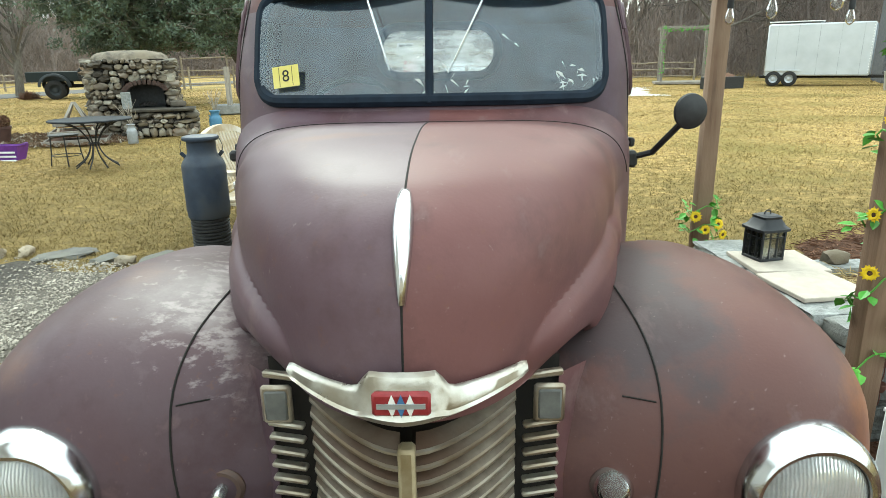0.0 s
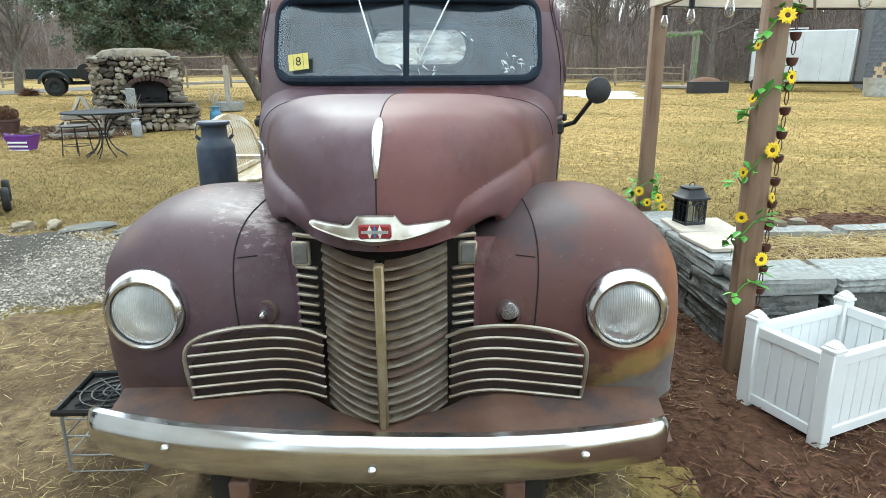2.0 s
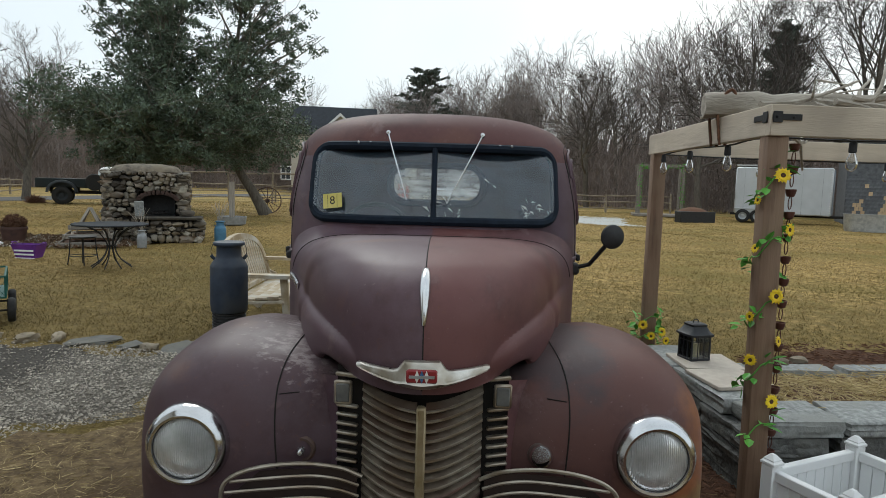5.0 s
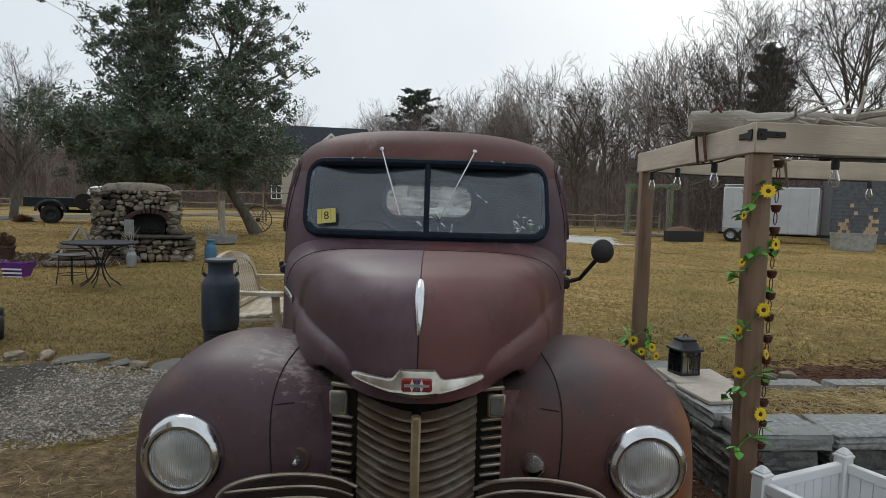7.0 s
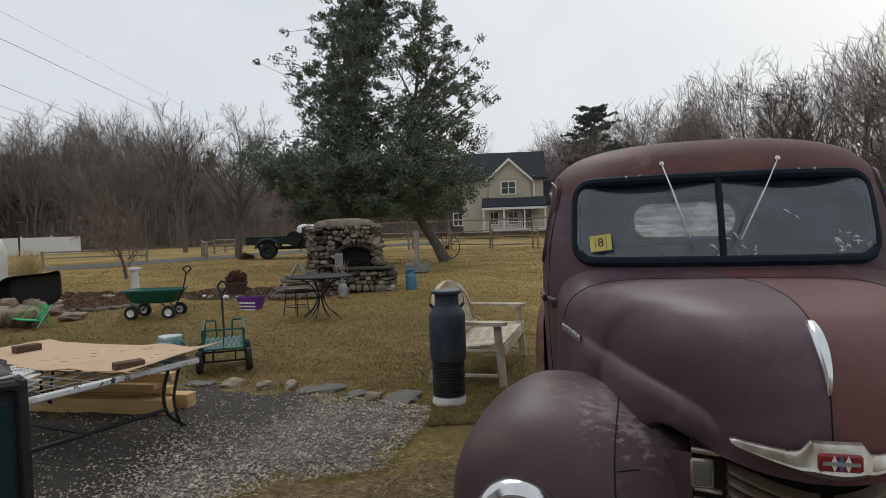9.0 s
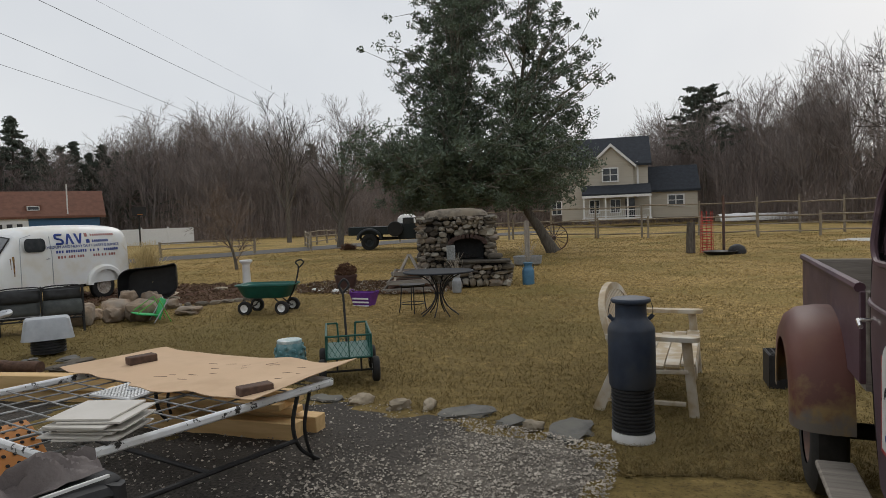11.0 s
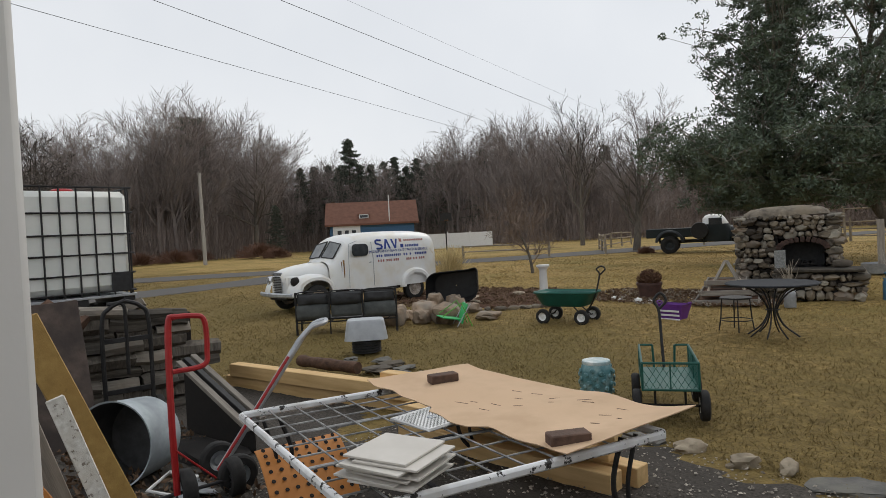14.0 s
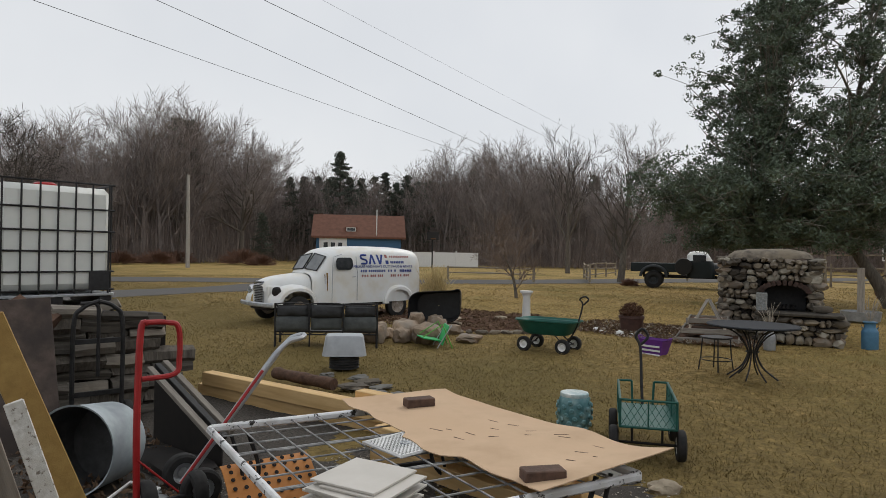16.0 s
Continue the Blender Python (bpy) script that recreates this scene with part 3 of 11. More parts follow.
def box(bm, c, s, bev=0.0, rot=None, seg=1):
    r = bmesh.ops.create_cube(bm, size=1.0)
    vs = r["verts"]
    bmesh.ops.scale(bm, verts=vs, vec=s)
    if bev > 0:
        es = list({e for v in vs for e in v.link_edges})
        vs = list({v for f in bmesh.ops.bevel(bm, geom=es, offset=bev, segments=seg, affect='EDGES', profile=0.5)["faces"] for v in f.verts} | {v for v in vs if v.is_valid})
    if rot is not None:
        bmesh.ops.rotate(bm, verts=vs, cent=(0, 0, 0), matrix=Euler([radians(a) for a in rot]).to_matrix())
    bmesh.ops.translate(bm, verts=vs, vec=c)
    return vs


def tube(bm, pts, r, seg=8, closed=False, caps=True):
    pts = [Vector(p) for p in pts]
    n = len(pts)
    rs = r if isinstance(r, (list, tuple)) else [r] * n
    rings = []
    up = None
    for i, p in enumerate(pts):
        a = pts[(i - 1) % n] if (closed or i > 0) else p
        b = pts[(i + 1) % n] if (closed or i < n - 1) else p
        d = (b - a)
        d = d.normalized() if d.length > 1e-9 else Vector((0, 0, 1))
        if up is None:
            up = d.orthogonal().normalized()
        up = (up - d * up.dot(d))
        up = up.normalized() if up.length > 1e-6 else d.orthogonal().normalized()
        s = d.cross(up)
        rings.append([bm.verts.new(p + (up * math.cos(2 * math.pi * k / seg) + s * math.sin(2 * math.pi * k / seg)) * rs[i]) for k in range(seg)])
    for i in range(n if closed else n - 1):
        A, C = rings[i], rings[(i + 1) % n]
        for k in range(seg):
            bm.faces.new((A[k], A[(k + 1) % seg], C[(k + 1) % seg], C[k]))
    if caps and not closed:
        bm.faces.new(rings[0][::-1])
        bm.faces.new(rings[-1])
    return bm


def lathe(bm, prof, seg=24, m=None, cap_top=True, cap_bot=True):
    rings = []
    for r, z in prof:
        ring = []
        for k in range(seg):
            v = Vector((r * math.cos(2 * math.pi * k / seg), r * math.sin(2 * math.pi * k / seg), z))
            ring.append(bm.verts.new(m @ v if m is not None else v))
        rings.append(ring)
    for A, C in zip(rings, rings[1:]):
        for k in range(seg):
            bm.faces.new((A[k], A[(k + 1) % seg], C[(k + 1) % seg], C[k]))
    if cap_bot and prof[0][0] > 1e-4:
        bm.faces.new(rings[0][::-1])
    if cap_top and prof[-1][0] > 1e-4:
        bm.faces.new(rings[-1])
    return bm


def skin(bm, rows, closed=False, keep=None):
    vs = [[bm.verts.new(p) for p in r] for r in rows]
    for i in range(len(vs) - 1):
        n = len(vs[i])
        for k in range(n if closed else n - 1):
            q = (vs[i][k], vs[i][(k + 1) % n], vs[i + 1][(k + 1) % n], vs[i + 1][k])
            if keep is None or keep(sum((v.co for v in q), Vector()) / 4):
                bm.faces.new(q)
    loose = [v for v in bm.verts if not v.link_faces]
    if loose:
        bmesh.ops.delete(bm, geom=loose, context='VERTS')
    return vs


def thicken(bm, t):
    bmesh.ops.recalc_face_normals(bm, faces=bm.faces)
    bmesh.ops.solidify(bm, geom=list(bm.faces), thickness=t)
    return bm


def cyl(bm, p0, p1, r, seg=12, r1=None):
    return tube(bm, [p0, p1], [r, r if r1 is None else r1], seg)


def bez(pts, n=8):
    """A smooth line through the points."""
    P = [Vector(p) for p in pts]
    P = [P[0] * 2 - P[1]] + P + [P[-1] * 2 - P[-2]]
    out = []
    for i in range(1, len(P) - 2):
        for k in range(n):
            t = k / n
            a, b, c, d = P[i - 1], P[i], P[i + 1], P[i + 2]
            out.append(0.5 * ((2 * b) + (c - a) * t + (2 * a - 5 * b + 4 * c - d) * t * t + (3 * b - a - 3 * c + d) * t ** 3))
    out.append(P[-2])
    return out


def wheel(parent, c, r, w, rim_mat, name="wheel", axis='X', rim_r=0.55, hub=True):
    m = Matrix.Translation(c) @ (Matrix.Rotation(radians(90), 4, 'Y') if axis == 'X' else Matrix.Rotation(radians(90), 4, 'X'))
    bm = B()
    rr = r * rim_r
    lathe(bm, [(rr, -w / 2), (r * 0.86, -w / 2), (r * 0.97, -w * 0.36), (r, -w * 0.15), (r, w * 0.15), (r * 0.97, w * 0.36), (r * 0.86, w / 2), (rr, w / 2)], 28, m, False, False)
    tyre = part("tyre", bm, M["tyre"], parent)
    bm = B()
    lathe(bm, [(rr, -w * 0.45), (rr * 0.92, -w * 0.3), (rr * 0.5, -w * 0.1), (rr * 0.45, -w * 0.25), (0.001, -w * 0.3)], 20, m, False, False)
    lathe(bm, [(rr, w * 0.45), (rr * 0.92, w * 0.3), (rr * 0.5, w * 0.1), (rr * 0.45, w * 0.25), (0.001, w * 0.3)], 20, m, False, False)
    part("rim", bm, rim_mat, parent)
    return tyre


def rocky(bm, c, s, rng, sub=2, rough=0.25, flat=0.0):
    """One uneven stone."""
    r = bmesh.ops.create_icosphere(bm, subdivisions=sub, radius=0.5)
    off = Vector((rng.uniform(0, 50), rng.uniform(0, 50), rng.uniform(0, 50)))
    rz = rng.uniform(0, 6.28)
    for v in r["verts"]:
        p = v.co.copy()
        k = 1 + rough * noise.noise(p * 3.0 + off) + rough * 0.5 * noise.noise(p * 7.0 + off)
        mx = max(abs(p.x), abs(p.y), abs(p.z)) / 0.5
        p = p * k * (1 + 0.35 * (1 / max(mx, 0.5) - 1))
        v.co = Vector((p.x * s[0], p.y * s[1], p.z * s[2]))
        v.co = Vector((v.co.x * math.cos(rz * flat) - v.co.y * math.sin(rz * flat), v.co.x * math.sin(rz * flat) + v.co.y * math.cos(rz * flat), v.co.z)) + Vector(c)
    return r["verts"]
# ---- ground ----
def in_poly(x, y, poly):
    """Mask of points inside a polygon."""
    x, y = np.asarray(x), np.asarray(y)
    ins = np.zeros(x.shape, bool)
    j = len(poly) - 1
    for i in range(len(poly)):
        xi, yi = poly[i]
        xj, yj = poly[j]
        cond = ((yi > y) != (yj > y)) & (x < (xj - xi) * (y - yi) / (yj - yi + 1e-12) + xi)
        ins ^= cond
        j = i
    return ins


GRAVEL = [(-2.0, 3.2), (-2.1, 3.6), (-2.6, 3.72), (-3.8, 3.92), (-4.6, 4.0), (-5.6, 3.6), (-7.0, 3.7), (-9.5, 3.0), (-9.8, 0.2), (-7, -2.5), (-4.2, -4.5), (-3.9, -1.6), (-3.3, 0.6), (-2.55, 1.75), (-1.95, 2.2)]
CHIPS = [(0.85, -3.5), (4.5, -3.5), (4.5, 2.2), (3.2, 2.3), (1.45, 2.35), (1.1, 3.0), (0.8, 1.2), (0.95, 0.0)]
CHIPS2 = [(1.7, 2.3), (6.2, 2.2), (9.5, 5.6), (5.4, 5.2), (3.4, 4.9), (2.5, 4.1), (1.9, 3.4)]
DIRT = [(-1.55, 2.45), (-1.85, 2.75), (-2.0, 2.55), (-2.1, 2.2), (-2.75, 1.65), (-3.5, 0.5), (-4.1, -1.6), (-4.2, -4.4), (-1.5, -4.4), (0.9, -3.2), (0.95, 0.0), (0.8, 1.5), (0.9, 2.3), (0.2, 2.2), (-0.7, 2.1), (-1.0, 1.75), (-1.3, 1.95)]
BEDL = [(-15.5, 8.4), (-13.2, 8.0), (-11.6, 9.0), (-11.8, 11.2), (-13.5, 12.8), (-16.5, 12.0), (-17.2, 10.0)]


def lawn_material():
    m = mat("winter_lawn_soil", (0.15, 0.102, 0.034), (0.57, 0.400, 0.158), rough=0.95, scale=9, bump=0.8, fine=45, c3=(0.22, 0.172, 0.056), big=0.3, bump_dist=0.02, spec=0.1)
    add_layer(m, (0.125, 0.098, 0.036), 0.34, 0.56, 3.0, 8, ("Y",), ((14.0, 5.0),), 0.6)
    add_layer(m, (0.125, 0.090, 0.033), 0.34, 0.60, 1.6, 8, ("X", "Y"), ((1.5, -3.5), (17.0, 9.0)), 0.40)
    add_layer(m, (0.062, 0.042, 0.019), 0.52, 0.62, 11, 6, None, (), 0.30)
    add_layer(m, (0.055, 0.038, 0.017), 0.54, 0.63, 34, 4, None, (), 0.55)
    return m


def patch(name, poly, z, material, label, category, cell=0.09, amp=0.004, edge=0.05, kind="structure"):
    """A thin uneven sheet over a plan outline, with a ragged rim that dips into the ground."""
    xs = [p[0] for p in poly]
    ys = [p[1] for p in poly]
    x0, x1, y0, y1 = min(xs), max(xs), min(ys), max(ys)
    nx, ny = int((x1 - x0) / cell) + 2, int((y1 - y0) / cell) + 2
    gx, gy = np.meshgrid(np.linspace(x0, x1, nx), np.linspace(y0, y1, ny))
    wx = gx + 0.10 * np.sin(gy * 7 + 1.3) + 0.06 * np.sin(gy * 17 + gx * 5)
    wy = gy + 0.10 * np.sin(gx * 6 + 0.7) + 0.06 * np.sin(gx * 15 - gy * 4)
    ins = in_poly(wx, wy, poly)
    h = z + amp * (np.sin(gx * 9.1 + gy * 3.3) + np.sin(gy * 11.7 - gx * 2.1) + np.sin(gx * 23 + gy * 19))
    nb = ins.astype(int)
    cnt = sum(np.roll(np.roll(nb, a, 0), b, 1) for a in (-1, 0, 1) for b in (-1, 0, 1))
    h = np.where(cnt < 9, -0.012, h)
    idx = -np.ones(gx.shape, int)
    vs, fs = [], []
    for j in range(ny):
        for i in range(nx):
            if cnt[j, i] > 0:
                idx[j, i] = len(vs)
                vs.append((gx[j, i], gy[j, i], h[j, i]))
    for j in range(ny - 1):
        for i in range(nx - 1):
            q = (idx[j, i], idx[j, i + 1], idx[j + 1, i + 1], idx[j + 1, i])
            if min(q) >= 0:
                fs.append(q)
    ob = mesh_np(name, vs, fs, material, None, True)
    return tagged(ob, label, category, "", kind)


def lawn_height(x, y):
    x, y = np.asarray(x, float), np.asarray(y, float)
    d = np.hypot(x, y)
    k = np.clip((d - 4.5) / 3, 0, 1) * np.exp(-(d / 60.0) ** 2)
    return k * (0.018 * np.sin(x * 1.1 + y * 0.6) + 0.014 * np.sin(y * 1.7 - x * 0.5) + 0.008 * np.sin(x * 4.1 + y * 3.7))


def make_ground():
    a = [0.0]
    step = 0.16
    while a[-1] < 900:
        a.append(a[-1] + step)
        step *= 1.07 if a[-1] > 14 else 1.0
    ax = np.array([-v for v in a[:0:-1]] + a)
    gx, gy = np.meshgrid(ax - 3, ax + 4)
    gz = lawn_height(gx, gy)
    n = len(ax)
    vs = np.stack([gx.ravel(), gy.ravel(), gz.ravel()], 1)
    i, j = np.meshgrid(np.arange(n - 1), np.arange(n - 1))
    q = (j * n + i).ravel()
    fs = np.stack([q, q + 1, q + n + 1, q + n], 1)
    ob = mesh_np("ground", vs, fs, lawn_material(), None, True)
    tagged(ob, "winter lawn of straw-coloured and green turf", "lawn", "", "structure")


make_ground()
M["gravel_bed"] = mat("gravel_bed", (0.026, 0.023, 0.020), (0.105, 0.093, 0.080), rough=0.95, scale=42, bump=1.0, fine=75, c3=(0.05, 0.044, 0.038), big=0.9, bump_dist=0.012, spec=0.2)
M["chip_bed"] = mat("mulch_bed", (0.042, 0.022, 0.014), (0.115, 0.06, 0.038), rough=0.95, scale=30, bump=1.0, fine=60, c3=(0.10, 0.055, 0.035), big=1.5, bump_dist=0.015, spec=0.1)
M["dirt_bed"] = mat("straw_strewn_dirt", (0.070, 0.048, 0.030), (0.230, 0.168, 0.092), rough=0.95, scale=18, bump=1.0, fine=50, c3=(0.09, 0.06, 0.035), big=1.6, bump_dist=0.012, spec=0.1)
add_layer(M["gravel_bed"], (0.155, 0.137, 0.115), 0.36, 0.56, 9, 8, ("X",), ((-4.0, -2.9),), 0.8)
patch("gravel_drive", GRAVEL, 0.022, M["gravel_bed"], "grey crushed-stone parking patch beside the lawn", "gravel")
patch("dirt_patch", DIRT, 0.030, M["dirt_bed"], "bare brown dirt strewn with dry grass under the old pickup", "dirt")
patch("mulch_bed", CHIPS, 0.036, M["chip_bed"], "reddish bark mulch around the pergola posts", "mulch")
patch("mulch_bed", CHIPS2, 0.03, M["chip_bed"], "reddish bark mulch bed behind the stone kerb", "mulch")
patch("mulch_bed", BEDL, 0.03, M["chip_bed"], "bare brown garden bed with mulch", "garden bed", cell=0.2, amp=0.02)
# ---- trees ----
def prisms(segs, sides=3):
    """Segments (p0, p1, r0, r1) as slim prisms: vertices and faces."""
    s = np.array(segs, float)
    p0, p1, r0, r1 = s[:, 0:3], s[:, 3:6], s[:, 6], s[:, 7]
    d = p1 - p0
    d /= np.linalg.norm(d, axis=1, keepdims=True) + 1e-9
    ref = np.where(np.abs(d[:, 2:3]) > 0.9, np.array([[1.0, 0, 0]]), np.array([[0, 0, 1.0]]))
    u = np.cross(d, ref)
    u /= np.linalg.norm(u, axis=1, keepdims=True) + 1e-9
    w = np.cross(d, u)
    n = len(s)
    vs = np.zeros((n, 2 * sides, 3))
    for k in range(sides):
        a = 2 * math.pi * k / sides
        o = u * math.cos(a) + w * math.sin(a)
        vs[:, k] = p0 + o * r0[:, None]
        vs[:, sides + k] = p1 + o * r1[:, None]
    base = (np.arange(n) * 2 * sides)[:, None]
    f = []
    for k in range(sides):
        j = (k + 1) % sides
        f.append(np.stack([base[:, 0] + k, base[:, 0] + j, base[:, 0] + sides + j, base[:, 0] + sides + k], 1))
    return vs.reshape(-1, 3), np.concatenate(f)


def slivers(segs, seed=0):
    """Hair-thin twigs, one narrow strip each."""
    s = np.array(segs, float)
    p0, p1, r0 = s[:, 0:3], s[:, 3:6], s[:, 6]
    d = p1 - p0
    g = np.random.default_rng(seed).normal(size=d.shape)
    u = np.cross(d, g)
    u /= np.linalg.norm(u, axis=1, keepdims=True) + 1e-9
    u = u * r0[:, None]
    v = np.stack([p0 - u, p0 + u, p1 + u * 0.5, p1 - u * 0.5], 1).reshape(-1, 3)
    return v, np.arange(4 * len(s)).reshape(-1, 4)


def branch_out(segs, p, d, length, r, level, rng, kids, droop, spread, bits, tips, lift=0.12, thin=1.0, low=0.28):
    n = bits[min(level, len(bits) - 1)]
    pts = [p]
    for i in range(n):
        d = (d + Vector((rng.gauss(0, droop), rng.gauss(0, droop), rng.gauss(0, droop) + lift * 0.35 * (level > 0)))).normalized()
        pts.append(pts[-1] + d * (length / n))
    for i in range(n):
        a, b = r * (1 - 0.75 * i / n), r * (1 - 0.75 * (i + 1) / n)
        segs.append((*pts[i], *pts[i + 1], a * thin, b * thin))
    if level >= len(kids):
        tips.append(pts[-1])
        return
    m = kids[level]
    for k in range(m):
        t0 = low if level == 0 else 0.2
        t = t0 + (1 - t0) * (k + rng.random()) / m
        i = min(n - 1, int(t * n))
        q = pts[i].lerp(pts[i + 1], t * n - i)
        ax = d.orthogonal()
        ax.rotate(Matrix.Rotation(rng.uniform(0, 2 * math.pi), 3, d))
        nd = (pts[i + 1] - pts[i]).normalized()
        nd.rotate(Matrix.Rotation(radians(rng.uniform(*spread)), 3, ax))
        nd = (nd + Vector((0, 0, lift))).normalized()
        branch_out(segs, q, nd, length * rng.uniform(0.42, 0.66) * (1.08 - 0.35 * t), r * (1 - 0.72 * t) * rng.uniform(0.45, 0.62), level + 1, rng, kids, droop * 1.25, spread, bits, tips, lift, thin)
    tips.append(pts[-1])


def bare_tree(seed, h, kids=(9, 6, 5), r=None, spread=(28, 58), bits=(7, 4, 3, 2), droop=0.07, lift=0.12, lean=(0, 0), minr=0.013, low=0.28):
    rng = random.Random(seed)
    segs, tips = [], []
    branch_out(segs, Vector((0, 0, 0)), Vector((lean[0], lean[1], 1)).normalized(), h * 0.82, r or h * 0.016, 0, rng, kids, droop, spread, bits, tips, lift, 1.0, low)
    s = np.array(segs)
    s[:, 6] = np.maximum(s[:, 6], minr)
    s[:, 7] = np.maximum(s[:, 7], minr * 0.7)
    return s, tips


def leaf_cards(centres, radii, n, size, seed, squash=0.75, fold=0.35):
    """Small folded leaves scattered in clumps: vertices and faces (two quads a leaf)."""
    g = np.random.default_rng(seed)
    c = np.asarray(centres, float)
    idx = g.integers(0, len(c), n)
    dirs = g.normal(size=(n, 3))
    dirs /= np.linalg.norm(dirs, axis=1, keepdims=True)
    rad = g.random(n) ** 0.45
    p = c[idx] + dirs * (np.asarray(radii)[idx] * rad)[:, None] * np.array([1, 1, squash])
    a = g.normal(size=(n, 3))
    a /= np.linalg.norm(a, axis=1, keepdims=True)
    b = np.cross(a, g.normal(size=(n, 3)))
    b /= np.linalg.norm(b, axis=1, keepdims=True)
    nn = np.cross(a, b)
    s = size * (0.6 + 0.8 * g.random(n))[:, None]
    v = np.stack([p - a * s, p + b * s * 0.42 + nn * s * fold * 0.3, p + a * s, p - b * s * 0.42 + nn * s * fold * 0.3], 1).reshape(-1, 3)
    base = np.arange(n) * 4
    f = np.stack([base, base + 1, base + 2, base + 3], 1)
    return v, f


def tree_thing(name, at_, h, seed, label, twig="twig_near", **kw):
    s, tips = bare_tree(seed, h, **kw)
    t = thing(name, pose(*at_), label, "tree")
    big = s[:, 6] > 0.035
    v, f = prisms(s[big], 7)
    o = mesh_np("trunk", v, f, M["bark"], t, True)
    v, f = slivers(s[~big] * np.array([1, 1, 1, 1, 1, 1, 1.3, 1.3]), seed)
    o = mesh_np("crown", v, f, M[twig], t)
    o["kind"] = "stuff"
    o["label"] = "bare winter twigs"
    return t


HOLLY = ((1.9, 2.8), (2.6, 4.9), (3.6, 5.7), (5.2, 5.5), (6.6, 5.0), (8.0, 4.9), (9.0, 4.5), (10.0, 3.6), (11.2, 3.0), (12.6, 2.2), (14.0, 1.4), (15.4, 0.4))


def make_holly():
    """Big evergreen with an upright and a leaning stem, its crown an uneven egg down to head height."""
    rng = random.Random(11)
    t = thing("holly_tree", pose(-11.6, 24.6, 0), "tall dark evergreen holly with a second leaning trunk", "tree")
    trunk = bez([(-1.25, -0.4, 0), (-1.2, -0.4, 2.5), (-1.05, -0.3, 5.5), (-0.5, -0.2, 9.5), (0.5, 0, 15.0)], 6)
    lean = bez([(2.65, 1.4, 0), (2.2, 1.2, 0.9), (1.5, 0.9, 2.2), (1.1, 0.7, 4.0), (1.7, 0.5, 7.0), (2.3, 0.4, 11.2)], 6)
    part("trunk", tube(B(), trunk, [0.23 - 0.20 * i / (len(trunk) - 1) for i in range(len(trunk))], 10), M["bark_holly"], t)
    part("leaning_trunk", tube(B(), lean, [0.33 - 0.29 * (i / (len(lean) - 1)) ** 0.6 for i in range(len(lean))], 10), M["bark"], t)
    zs, rs = [q[0] for q in HOLLY], [q[1] for q in HOLLY]
    centres, radii, bs = [], [], []
    for k in range(320):
        q = (k + rng.random()) / 320
        zt = 2.1 + 13.1 * q ** 1.25
        a = rng.uniform(0, 2 * math.pi)
        lump = 1 + 0.20 * noise.noise(Vector((math.cos(a) * 1.6, math.sin(a) * 1.6, zt * 0.55)))
        reach = float(np.interp(zt, zs, rs)) * min(1.06 if zt < 8.0 else 0.88, lump * rng.uniform(0.55, 1.04))
        reach *= 1 + 0.07 * max(0.0, math.cos(a - 0.41)) * min(1.0, max(0.0, (zt - 3.0) / 2.5))
        cx = 0.03 * (zt - 2.5) - 0.15
        e = Vector((cx + reach * math.cos(a), 0.2 + reach * math.sin(a), zt))
        drop = reach * (rng.uniform(-0.12, 0.10) if zt < 4.2 else rng.uniform(0.25, 0.75))
        zo = max(2.0, min(14.4, zt - drop))
        stem = lean if (e.x > 1.2 and zo < 10.4 and zo > 3.2 and rng.random() < 0.8) else trunk
        p = min(stem, key=lambda v: abs(v.z - zo))
        mid = p.lerp(e, 0.55) + Vector((rng.gauss(0, 0.12), rng.gauss(0, 0.12), rng.uniform(0.05, 0.40) - (0.1 if zt > 5 else 0.0)))
        r0 = 0.018 + 0.009 * reach
        bs += [(*p, *mid, r0, r0 * 0.6), (*mid, *e, r0 * 0.6, 0.008)]
        n = 3 + int((2.3 if zt < 6 else 2.0) * reach)
        for j in range(n):
            f0 = 0.32 if zt < 5.5 else 0.06
            f = f0 + (1 - f0) * (j + rng.random()) / n
            c = p.lerp(mid, f / 0.55) if f < 0.55 else mid.lerp(e, (f - 0.55) / 0.45)
            tw = c + Vector((rng.gauss(0, 0.42), rng.gauss(0, 0.42), rng.gauss(0.05, 0.30)))
            tw.z = max(tw.z, 1.95 + 0.4 * rng.random())
            bs.append((*c, *tw, 0.011, 0.005))
            centres.append(tw)
            radii.append(rng.uniform(0.20, 0.46) * (0.78 if zt > 6.5 else 1.12))
    v, f = prisms(bs, 5)
    mesh_np("limb", v, f, M["bark_holly"], t)["kind"] = "stuff"
    v, f = leaf_cards(centres, radii, 165000, 0.066, 3)
    o = mesh_np("crown", v, f, M["leaf_holly"], t)
    o["kind"] = "stuff"
    o["label"] = "dark glossy holly foliage with gaps"


